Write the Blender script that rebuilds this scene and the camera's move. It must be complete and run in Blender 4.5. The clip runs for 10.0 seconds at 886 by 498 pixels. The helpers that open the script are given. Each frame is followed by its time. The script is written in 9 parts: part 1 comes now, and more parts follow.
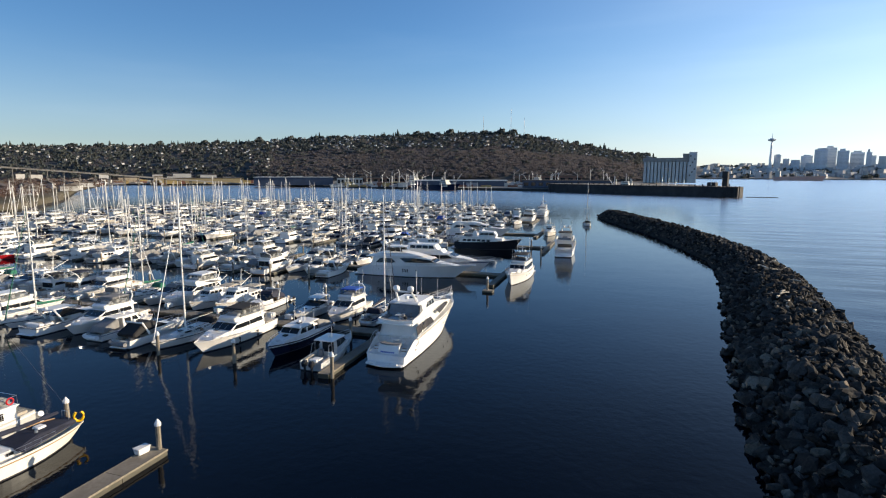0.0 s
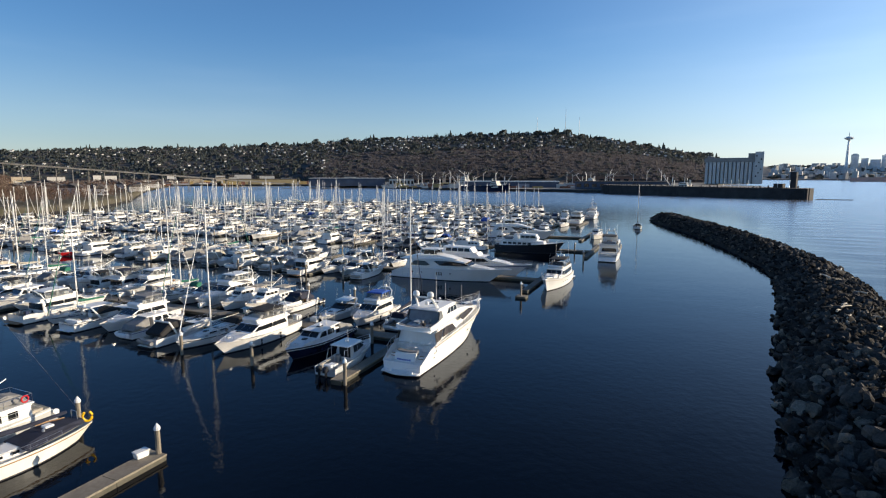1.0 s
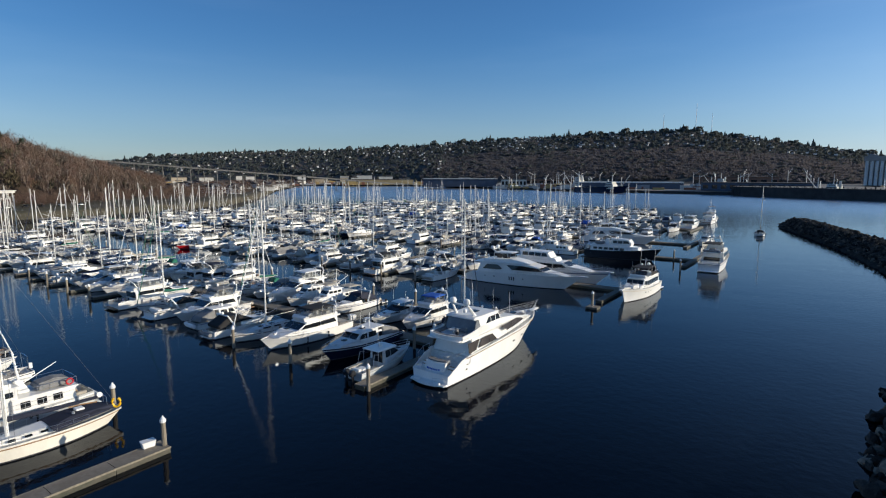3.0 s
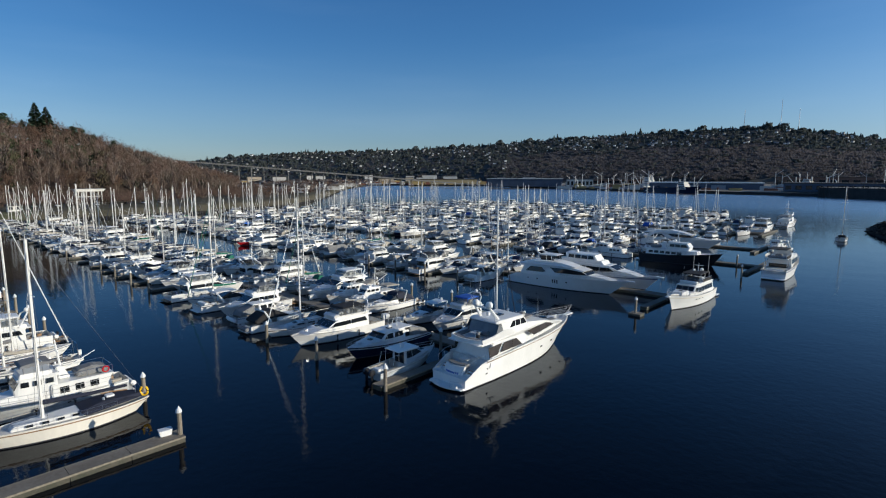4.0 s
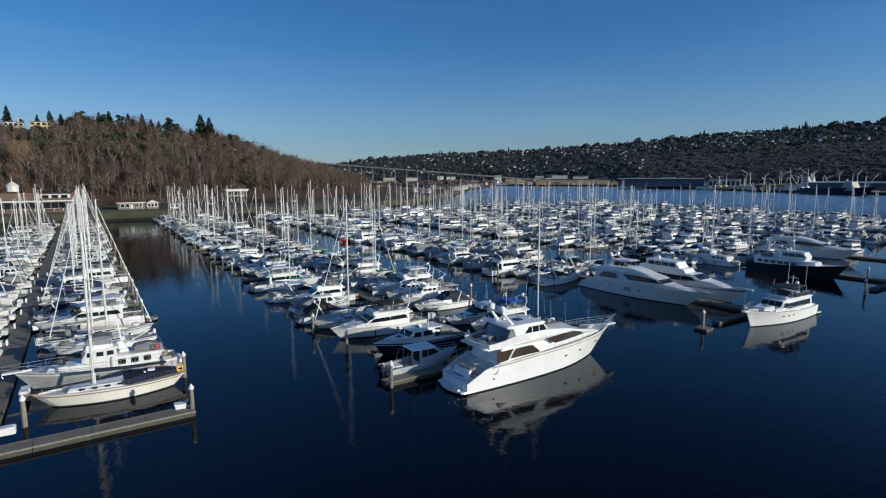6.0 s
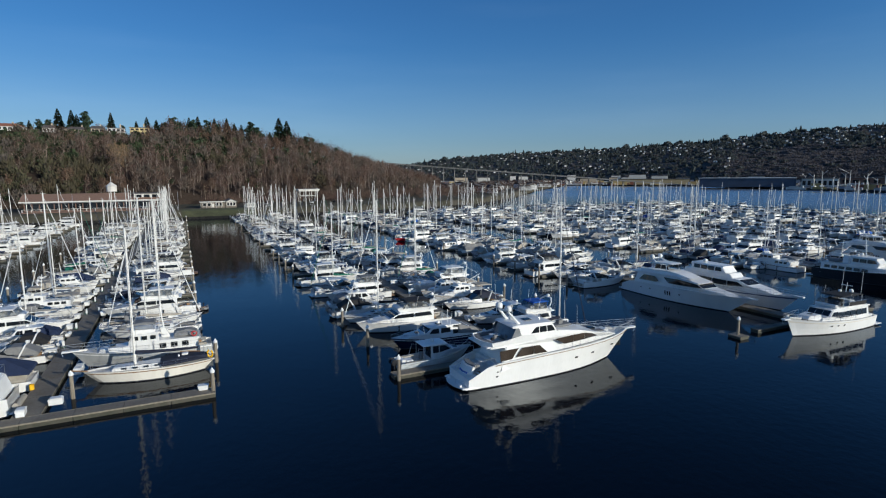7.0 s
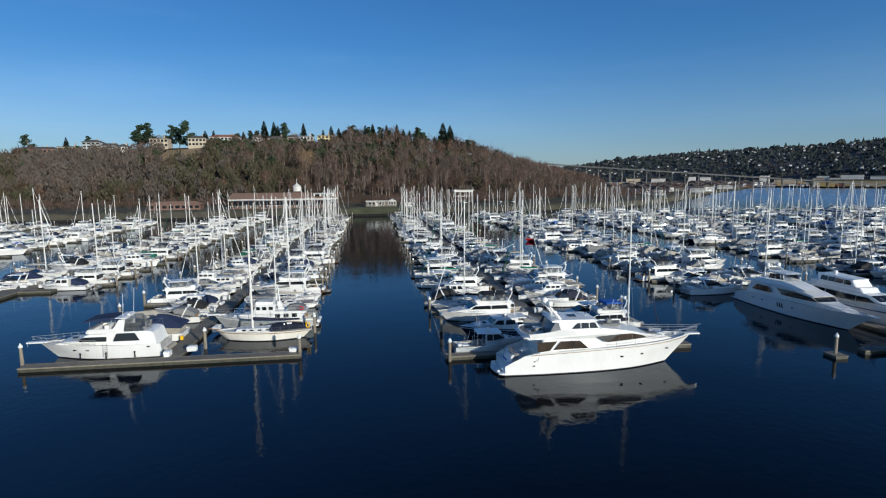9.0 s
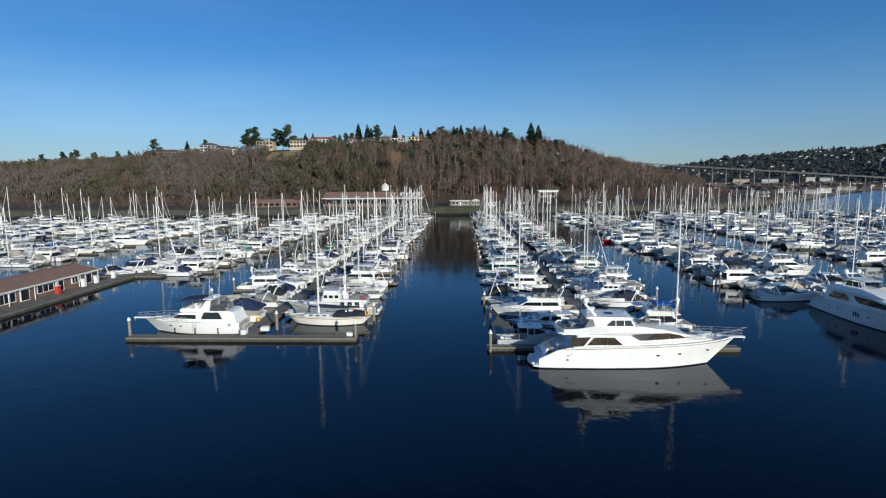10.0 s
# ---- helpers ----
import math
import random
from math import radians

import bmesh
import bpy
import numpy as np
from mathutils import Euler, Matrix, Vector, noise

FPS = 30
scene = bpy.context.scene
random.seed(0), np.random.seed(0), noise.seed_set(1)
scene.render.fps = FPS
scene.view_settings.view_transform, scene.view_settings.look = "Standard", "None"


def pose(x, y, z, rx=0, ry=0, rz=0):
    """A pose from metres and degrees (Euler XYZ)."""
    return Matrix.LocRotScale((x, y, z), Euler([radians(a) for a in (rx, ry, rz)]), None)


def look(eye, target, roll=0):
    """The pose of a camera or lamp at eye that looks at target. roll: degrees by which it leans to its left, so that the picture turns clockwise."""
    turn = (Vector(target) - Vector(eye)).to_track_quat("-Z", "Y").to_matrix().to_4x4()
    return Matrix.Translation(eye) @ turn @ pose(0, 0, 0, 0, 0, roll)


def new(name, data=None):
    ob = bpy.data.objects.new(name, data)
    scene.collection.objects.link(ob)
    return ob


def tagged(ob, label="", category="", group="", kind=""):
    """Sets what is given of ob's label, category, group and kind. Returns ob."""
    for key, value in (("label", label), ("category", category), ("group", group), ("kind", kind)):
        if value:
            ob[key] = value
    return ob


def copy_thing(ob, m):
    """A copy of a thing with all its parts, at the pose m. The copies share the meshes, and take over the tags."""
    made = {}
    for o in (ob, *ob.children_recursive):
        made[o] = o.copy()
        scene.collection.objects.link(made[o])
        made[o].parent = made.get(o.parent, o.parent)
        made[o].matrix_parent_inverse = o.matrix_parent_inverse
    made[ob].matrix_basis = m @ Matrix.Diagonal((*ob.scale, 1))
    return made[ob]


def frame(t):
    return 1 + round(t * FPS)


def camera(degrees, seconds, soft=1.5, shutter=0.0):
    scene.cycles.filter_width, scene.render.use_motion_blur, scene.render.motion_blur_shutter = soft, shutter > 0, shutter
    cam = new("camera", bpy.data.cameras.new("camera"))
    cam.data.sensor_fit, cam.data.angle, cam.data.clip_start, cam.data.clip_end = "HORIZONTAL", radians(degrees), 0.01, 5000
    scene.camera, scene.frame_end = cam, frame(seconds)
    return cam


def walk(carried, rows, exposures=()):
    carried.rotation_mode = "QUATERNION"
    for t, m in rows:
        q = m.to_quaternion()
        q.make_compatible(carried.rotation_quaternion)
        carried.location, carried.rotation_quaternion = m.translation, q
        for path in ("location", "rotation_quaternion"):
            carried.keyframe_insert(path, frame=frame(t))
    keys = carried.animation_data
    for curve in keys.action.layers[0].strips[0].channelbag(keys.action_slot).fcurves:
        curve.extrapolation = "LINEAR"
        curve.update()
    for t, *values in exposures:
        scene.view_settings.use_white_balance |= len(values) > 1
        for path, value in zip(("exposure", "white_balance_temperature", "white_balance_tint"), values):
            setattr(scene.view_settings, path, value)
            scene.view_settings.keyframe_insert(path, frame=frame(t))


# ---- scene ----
cam = camera(78.33, 10.0, soft=1.15)
PATH = [
    (0, (5.582, -2.518, 22.240), (-22.129, 92.579, 8.510), 0.11),
    (0.5, (6.915, -0.710, 22.310), (-25.064, 93.047, 8.638), 0.07),
    (1, (8.379, 1.097, 22.343), (-28.435, 93.077, 8.765), 0.06),
    (1.5, (9.985, 2.955, 22.362), (-32.460, 92.487, 8.862), 0.04),
    (2, (11.601, 4.816, 22.363), (-35.571, 91.950, 8.855), 0.01),
    (2.5, (13.246, 6.602, 22.338), (-37.869, 91.487, 8.851), 0.00),
    (4, (18.127, 11.877, 22.419), (-46.882, 86.647, 8.886), 0.05),
    (4.5, (19.991, 13.988, 22.439), (-49.300, 84.801, 8.866), 0.01),
    (5, (22.107, 16.299, 22.460), (-51.057, 83.107, 8.900), -0.05),
    (5.5, (24.415, 18.823, 22.496), (-52.873, 80.827, 9.003), -0.12),
    (7, (32.025, 26.737, 22.647), (-56.087, 72.094, 9.262), -0.40),
    (7.5, (34.651, 29.365, 22.651), (-56.795, 67.583, 9.346), -0.42),
    (8, (37.308, 32.000, 22.649), (-57.050, 62.392, 9.502), -0.48),
    (8.5, (39.989, 34.680, 22.668), (-56.411, 57.861, 9.642), -0.52),
    (9, (42.602, 37.442, 22.736), (-55.220, 53.674, 9.795), -0.55),
    (9.5, (45.108, 40.255, 22.756), (-53.701, 48.686, 9.883), -0.53),
    (10, (47.536, 43.064, 22.736), (-51.640, 42.613, 9.932), -0.47),
]
EXPOSURES = [(0.0, 0.82, 7800, 13), (2.5, 0.45, 6950, 11), (4.2, 0.14, 6350, 8), (5.5, 0.04, 6150, 8), (7.5, -0.02, 6050, 7), (10.0, 0.17, 6050, 7)]
walk(cam, [(t, look(eye, target, roll)) for t, eye, target, roll in PATH], EXPOSURES)

# ---- world, sun ----
SUN_AZ, SUN_EL = 61.5, 13.5   # degrees from +y towards +x, and above the horizon
HAZE_LOW, HAZE_SUN, CIRRUS = 0.34, 0.36, 0.06   # how far moist air and thin cirrus pale the sky
world = bpy.data.worlds.new("sky")
scene.world = world
world.use_nodes = True
wn = world.node_tree.nodes
sky = wn.new("ShaderNodeTexSky")
sky.sky_type, sky.sun_disc = "NISHITA", False
sky.sun_elevation, sky.sun_rotation = radians(SUN_EL), radians(SUN_AZ)
sky.air_density, sky.dust_density, sky.ozone_density = 1.0, 0.15, 4.0
wn["Background"].inputs[1].default_value = 0.1
wl = world.node_tree.links


def sky_math(op, a, b):
    q = wn.new("ShaderNodeMath")
    q.operation = op
    for i, v in enumerate((a, b)):
        if isinstance(v, float):
            q.inputs[i].default_value = v
        else:
            wl.new(v, q.inputs[i])
    return q.outputs[0]


def sky_range(v, lo, hi, to_lo, to_hi):
    q = wn.new("ShaderNodeMapRange")
    q.interpolation_type = "SMOOTHSTEP"
    wl.new(v, q.inputs["Value"])
    for name, k in (("From Min", lo), ("From Max", hi), ("To Min", to_lo), ("To Max", to_hi)):
        q.inputs[name].default_value = k
    return q.outputs[0]


az, el = radians(SUN_AZ), radians(SUN_EL)
SUN_DIR = Vector((math.sin(az) * math.cos(el), math.cos(az) * math.cos(el), math.sin(el)))
sky_dir = wn.new("ShaderNodeTexCoord").outputs["Generated"]
sky_xyz = wn.new("ShaderNodeSeparateXYZ")
wl.new(sky_dir, sky_xyz.inputs[0])
sun_dot = wn.new("ShaderNodeVectorMath")
sun_dot.operation = "DOT_PRODUCT"
wl.new(sky_dir, sun_dot.inputs[0])
sun_dot.inputs[1].default_value = SUN_DIR
# moist air pales the blue towards the horizon and round the sun; thin cirrus streaks the rest
low_air = sky_range(sky_xyz.outputs[2], 0.0, 0.24, HAZE_LOW, 0.0)
sun_air = sky_range(sun_dot.outputs["Value"], 0.15, 1.0, 0.0, HAZE_SUN)
cirrus_map, cirrus = wn.new("ShaderNodeMapping"), wn.new("ShaderNodeTexNoise")
cirrus_map.inputs["Rotation"].default_value, cirrus_map.inputs["Scale"].default_value = (0.12, -0.16, 0.3), (1.3, 1.3, 9.0)
wl.new(sky_dir, cirrus_map.inputs["Vector"]), wl.new(cirrus_map.outputs[0], cirrus.inputs["Vector"])
cirrus.inputs["Scale"].default_value, cirrus.inputs["Detail"].default_value = 1.6, 5.0
veil = sky_range(cirrus.outputs["Fac"], 0.45, 0.75, 0.0, CIRRUS)
pale = sky_math("MINIMUM", sky_math("ADD", sky_math("ADD", low_air, sun_air), veil), 0.85)
sat = wn.new("ShaderNodeHueSaturation")
wl.new(sky_math("SUBTRACT", 1.10, sky_math("MULTIPLY", pale, 1.0)), sat.inputs["Saturation"])
away = sky_range(sun_dot.outputs["Value"], -1.0, 0.45, 0.76, 1.0)   # the sky is deeper away from the sun
# overhead the clear sky is darkest well off the sun and paler again opposite it
high = sky_range(sky_xyz.outputs[2], 0.29, 0.54, 0.0, 1.0)
off_sun = sky_math("SUBTRACT", sun_dot.outputs["Value"], 0.4)
overhead = sky_math("ADD", 1.0, sky_math("MULTIPLY", high, sky_math("SUBTRACT", sky_math("MULTIPLY", sky_math("MULTIPLY", off_sun, off_sun), 0.72), 0.36)))
away = sky_math("MULTIPLY", away, overhead)
wl.new(sky_math("MULTIPLY", away, sky_math("ADD", 1.0, sky_math("MULTIPLY", sky_math("ADD", sky_math("MULTIPLY", sun_air, 0.55), veil), 0.6))), sat.inputs["Value"])
wl.new(sky.outputs[0], sat.inputs["Color"])
tint = wn.new("ShaderNodeMix")
tint.data_type, tint.blend_type = "RGBA", "MULTIPLY"
tint.inputs[0].default_value = 1.0
damp = wn.new("ShaderNodeMix")   # the low air is greyer than the clear blue above
damp.data_type = "RGBA"
damp.inputs[6].default_value, damp.inputs[7].default_value = (0.755, 0.97, 1.19, 1), (0.80, 0.945, 1.18, 1)
wl.new(sky_math("MULTIPLY", low_air, 1.0 / HAZE_LOW), damp.inputs[0])
wl.new(damp.outputs[2], tint.inputs[7])
wl.new(sat.outputs[0], tint.inputs[6])
wl.new(tint.outputs[2], wn["Background"].inputs[0])
sun_data = bpy.data.lights.new("sun", "SUN")
sun_data.energy, sun_data.angle, sun_data.color = 4.05, radians(0.53), (1.0, 0.915, 0.76)
sun = new("sun", sun_data)
sun.matrix_basis = Matrix.Translation((200, 150, 120)) @ SUN_DIR.to_track_quat("Z", "Y").to_matrix().to_4x4()

# ---- materials ----
def mat(name, rgb, rough=0.5, metal=0.0, var=0.12, scale=1.0, bump=0.0, objvar=0.0, stretch=(1, 1, 1), rgb2=None, fine=8.0, coat=0.0, island=0.0):
    """A surface with colour that varies at two scales, and relief."""
    m = bpy.data.materials.new(name)
    m.use_nodes = True
    nt = m.node_tree
    n, l = nt.nodes, nt.links
    b = n["Principled BSDF"]
    b.inputs["Roughness"].default_value, b.inputs["Metallic"].default_value = rough, metal
    if coat:
        b.inputs["Coat Weight"].default_value, b.inputs["Coat Roughness"].default_value = coat, 0.08
    tc, mp = n.new("ShaderNodeTexCoord"), n.new("ShaderNodeMapping")
    mp.inputs["Scale"].default_value = stretch
    l.new(tc.outputs["Object"], mp.inputs["Vector"])
    a, f = n.new("ShaderNodeTexNoise"), n.new("ShaderNodeTexNoise")
    a.inputs["Scale"].default_value, a.inputs["Detail"].default_value = scale, 4.0
    f.inputs["Scale"].default_value, f.inputs["Detail"].default_value = scale * fine, 3.0
    l.new(mp.outputs[0], a.inputs["Vector"]), l.new(mp.outputs[0], f.inputs["Vector"])
    ramp, mix = n.new("ShaderNodeMapRange"), n.new("ShaderNodeMix")
    add = n.new("ShaderNodeMath")
    add.operation = "MULTIPLY_ADD"
    add.inputs[1].default_value = 0.45
    l.new(f.outputs["Fac"], add.inputs[0]), l.new(a.outputs["Fac"], add.inputs[2])
    ramp.inputs["From Min"].default_value, ramp.inputs["From Max"].default_value = 0.5, 0.95
    l.new(add.outputs[0], ramp.inputs["Value"])
    mix.data_type = "RGBA"
    lo = rgb2 or tuple(c * (1 - var) for c in rgb)
    hi = rgb if rgb2 else tuple(min(1, c * (1 + var)) for c in rgb)
    mix.inputs[6].default_value, mix.inputs[7].default_value = (*lo, 1), (*hi, 1)
    l.new(ramp.outputs[0], mix.inputs[0])
    col = mix.outputs[2]
    for amount, source in ((objvar, "ShaderNodeObjectInfo"), (island, "ShaderNodeNewGeometry")):
        if amount:
            oi, hs, mr = n.new(source), n.new("ShaderNodeHueSaturation"), n.new("ShaderNodeMapRange")
            mr.inputs["To Min"].default_value, mr.inputs["To Max"].default_value = 1 - amount, 1 + amount
            l.new(oi.outputs["Random" if amount is objvar and source.endswith("Info") else "Random Per Island"], mr.inputs["Value"])
            l.new(mr.outputs[0], hs.inputs["Value"])
            l.new(col, hs.inputs["Color"])
            col = hs.outputs[0]
    l.new(col, b.inputs["Base Color"])
    if bump:
        bp = n.new("ShaderNodeBump")
        bp.inputs["Strength"].default_value, bp.inputs["Distance"].default_value = 0.6, bump
        l.new(add.outputs[0], bp.inputs["Height"]), l.new(bp.outputs[0], b.inputs["Normal"])
    return m


GEL = mat("white_gelcoat", (0.785, 0.78, 0.76), 0.3, var=0.045, scale=0.6, objvar=0.09, stretch=(1, 1, 0.35))
CREAM = mat("cream_paint", (0.78, 0.74, 0.66), 0.32, var=0.06, scale=0.7, stretch=(1, 1, 0.35))
DECK = mat("nonskid_deck", (0.655, 0.635, 0.60), 0.7, var=0.15, scale=1.2, objvar=0.22)
NAVY = mat("navy_paint", (0.012, 0.018, 0.045), 0.18, var=0.2, scale=0.8)
BLACKHULL = mat("black_paint", (0.022, 0.023, 0.027), 0.2, var=0.2)
GREYHULL = mat("grey_paint", (0.42, 0.43, 0.43), 0.4, var=0.07)
REDHULL = mat("red_paint", (0.50, 0.02, 0.025), 0.25, var=0.1)
GREENHULL = mat("green_paint", (0.02, 0.10, 0.07), 0.25, var=0.1)
BOOT = mat("antifouling", (0.03, 0.03, 0.035), 0.7, var=0.3, scale=1.5)
BOOTBLUE = mat("blue_boot_stripe", (0.02, 0.05, 0.16), 0.5, var=0.2)
BOOTRED = mat("red_antifouling", (0.20, 0.03, 0.025), 0.7, var=0.25)
VINYL = mat("clear_vinyl", (0.13, 0.14, 0.15), 0.10, var=0.4, scale=1.5, objvar=0.3)
_nt = VINYL.node_tree
_tr, _vm = _nt.nodes.new("ShaderNodeBsdfTransparent"), _nt.nodes.new("ShaderNodeMixShader")
_tr.inputs["Color"].default_value, _vm.inputs[0].default_value = (0.80, 0.82, 0.83, 1), 0.68
_nt.links.new(_nt.nodes["Principled BSDF"].outputs[0], _vm.inputs[1]), _nt.links.new(_tr.outputs[0], _vm.inputs[2])
_nt.links.new(_vm.outputs[0], _nt.nodes["Material Output"].inputs["Surface"])
GLASS = mat("tinted_glass", (0.014, 0.017, 0.021), 0.04, var=0.15, objvar=0.2)
BRONZE = mat("bronze_tinted_glass", (0.055, 0.043, 0.034), 0.06, var=0.3, scale=0.8)
CANVAS_BLUE = mat("blue_canvas", (0.014, 0.026, 0.07), 0.85, var=0.2, scale=1.5, bump=0.02)
CANVAS_NAVY = mat("navy_canvas", (0.012, 0.016, 0.035), 0.85, var=0.25, scale=1.5, bump=0.02)
CANVAS_BLACK = mat("black_canvas", (0.014, 0.014, 0.016), 0.85, var=0.25, scale=1.5, bump=0.02)
CANVAS_TAN = mat("tan_canvas", (0.38, 0.345, 0.29), 0.85, var=0.15, scale=1.5, bump=0.02)
CANVAS_GREEN = mat("green_canvas", (0.01, 0.13, 0.085), 0.85, var=0.2, scale=1.5, bump=0.02)
CANVAS_BRIGHT = mat("bright_blue_canvas", (0.015, 0.10, 0.42), 0.8, var=0.15, scale=1.5, bump=0.02)
CANVAS_GREY = mat("grey_canvas", (0.20, 0.20, 0.20), 0.85, var=0.15, scale=1.5, bump=0.02)
CANVAS_RED = mat("red_canvas", (0.30, 0.02, 0.03), 0.85, var=0.15, scale=1.5, bump=0.02)
ALU = mat("painted_aluminium", (0.74, 0.725, 0.69), 0.4, var=0.06)
PALEALU = mat("pale_painted_aluminium", (0.55, 0.58, 0.59), 0.4, var=0.08, scale=0.7)
RAILS = mat("dull_steel_rail", (0.45, 0.46, 0.47), 0.6, metal=0.6, var=0.1)
STEEL = mat("stainless_steel", (0.62, 0.63, 0.65), 0.34, metal=1.0, var=0.05)
WIRE = mat("rigging_wire", (0.22, 0.22, 0.22), 0.45, metal=0.5)
TEAK = mat("teak", (0.26, 0.15, 0.075), 0.55, var=0.25, scale=2.0, stretch=(0.3, 3, 1))
RUBBER = mat("black_rubber", (0.02, 0.02, 0.02), 0.7)
YELLOW = mat("yellow_plastic", (0.85, 0.48, 0.01), 0.5)
ORANGE = mat("orange_plastic", (0.75, 0.20, 0.02), 0.5)
CONCRETE = mat("weathered_concrete", (0.225, 0.202, 0.165), 0.85, var=0.42, scale=0.45, bump=0.03, objvar=0.16, rgb2=(0.150, 0.128, 0.100))
# dock sides: wet and weedy, with their shade darkened into the colour too
FLOATSIDE = mat("wet_dock_float", (0.085, 0.076, 0.058), 0.6, var=0.5, scale=1.2, bump=0.03, rgb2=(0.035, 0.04, 0.025))
TIMBER = mat("weathered_timber", (0.20, 0.175, 0.135), 0.85, var=0.3, scale=1.0, stretch=(1, 4, 4), bump=0.02, objvar=0.12)
PILE = mat("weathered_pile", (0.235, 0.20, 0.155), 0.85, var=0.35, scale=1.0, stretch=(3, 3, 0.5), bump=0.03, objvar=0.15)
PILECAP = mat("white_pile_cap", (0.75, 0.75, 0.74), 0.5, var=0.1)
BOXWHITE = mat("white_fibreglass", (0.76, 0.76, 0.74), 0.4, var=0.08, objvar=0.06)
ROCK = mat("riprap_rock", (0.052, 0.049, 0.045), 0.95, var=0.5, scale=0.7, bump=0.1, objvar=0.5)
ROCKSTUFF = mat("riprap_rock_joined", (0.043, 0.040, 0.037), 0.95, var=0.5, scale=0.7, bump=0.1, island=0.75)
PALEROCK = mat("pale_riprap_rock", (0.135, 0.12, 0.098), 0.95, var=0.4, scale=0.9, bump=0.1, island=0.4)
PALEBOULDER = mat("pale_boulder", (0.17, 0.145, 0.115), 0.95, var=0.4, scale=0.9, bump=0.1, objvar=0.4)
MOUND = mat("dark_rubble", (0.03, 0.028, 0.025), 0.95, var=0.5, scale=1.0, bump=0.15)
LOG = mat("bleached_driftwood", (0.42, 0.37, 0.30), 0.85, var=0.3, scale=1.0, stretch=(0.4, 4, 4), bump=0.02, objvar=0.3)
GRASS = mat("grass", (0.085, 0.088, 0.040), 0.95, var=0.35, scale=0.12, bump=0.05)
EARTH = mat("leaf_litter_earth", (0.06, 0.043, 0.032), 0.95, var=0.4, scale=0.06, bump=0.2)
DRYGRASS = mat("dry_grass", (0.26, 0.185, 0.10), 0.95, var=0.25, scale=0.1, bump=0.1)
BARK = mat("pale_bark", (0.24, 0.19, 0.145), 0.9, var=0.3, scale=0.5, objvar=0.25, island=0.0)
BARKS = mat("pale_bark_joined", (0.25, 0.20, 0.165), 0.9, var=0.3, scale=0.3, island=0.35)
BARKD = mat("dark_bark_joined", (0.085, 0.070, 0.056), 0.9, var=0.3, scale=0.3, island=0.3)
TWIG = mat("brown_twigs", (0.125, 0.078, 0.055), 0.95, var=0.35, scale=0.25, objvar=0.35)
TWIGS = mat("brown_twigs_joined", (0.142, 0.088, 0.074), 0.95, scale=0.035, island=0.18, rgb2=(0.106, 0.077, 0.058))
TWIGGREY = mat("grey_twigs_joined", (0.128, 0.108, 0.094), 0.95, scale=0.03, island=0.12, rgb2=(0.105, 0.088, 0.072))
TWIGGREEN = mat("mossy_twigs_joined", (0.078, 0.080, 0.046), 0.95, scale=0.05, island=0.2, rgb2=(0.095, 0.073, 0.05))
NEEDLE = mat("conifer_needles", (0.042, 0.066, 0.040), 0.9, var=0.4, scale=0.3, objvar=0.25)
NEEDLES = mat("evergreen_joined", (0.045, 0.062, 0.032), 0.9, var=0.45, scale=0.1, island=0.35)
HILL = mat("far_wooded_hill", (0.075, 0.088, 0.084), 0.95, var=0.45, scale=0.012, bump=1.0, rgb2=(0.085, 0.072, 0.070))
SCRUB = mat("brown_scrub", (0.135, 0.115, 0.085), 0.95, var=0.4, scale=0.06, bump=0.2, rgb2=(0.080, 0.076, 0.048))
WALLW = mat("white_siding", (0.62, 0.60, 0.56), 0.7, var=0.1, scale=0.3, objvar=0.12)
WALLB = mat("beige_stucco", (0.46, 0.38, 0.28), 0.8, var=0.12, scale=0.3, objvar=0.1)
WALLBROWN = mat("brown_siding", (0.17, 0.10, 0.075), 0.8, var=0.2, scale=0.5)
ROOFBROWN = mat("brown_shingle_roof", (0.24, 0.145, 0.10), 0.85, var=0.2, scale=0.6, bump=0.03, stretch=(1, 6, 6))
ROOFDARK = mat("dark_roof", (0.09, 0.08, 0.075), 0.85, var=0.2, scale=0.5)
ROOFTILE = mat("terracotta_roof", (0.30, 0.12, 0.07), 0.8, var=0.2, scale=0.6)
SHEDBLUE = mat("dark_blue_cladding", (0.06, 0.085, 0.13), 0.6, var=0.15, scale=0.1)
SHEDWHITE = mat("pale_cladding", (0.55, 0.54, 0.50), 0.6, var=0.1, scale=0.1)
QUAY = mat("dark_quay", (0.035, 0.035, 0.036), 0.9, var=0.4, scale=0.15)
PAVE = mat("yard_paving", (0.20, 0.185, 0.16), 0.9, var=0.3, scale=0.03)
SILO = mat("grain_silo_concrete", (0.62, 0.60, 0.57), 0.85, var=0.12, scale=0.05)
GALLERY = mat("stained_concrete", (0.30, 0.28, 0.26), 0.9, var=0.2, scale=0.05)
TOWERA = mat("tower_glass", (0.55, 0.60, 0.64), 0.3, var=0.2, scale=0.02, objvar=0.3)
TOWERB = mat("tower_stone", (0.74, 0.74, 0.73), 0.7, var=0.1, scale=0.02, objvar=0.3)
BRIDGEC = mat("bridge_concrete", (0.20, 0.195, 0.185), 0.85, var=0.12, scale=0.1)
SHIPRED = mat("salmon_ship_hull", (0.85, 0.46, 0.36), 0.6, var=0.1, scale=0.05)
HOUSEMIX = mat("far_house_walls", (0.50, 0.50, 0.49), 0.8, var=0.1, scale=0.05, island=0.5)

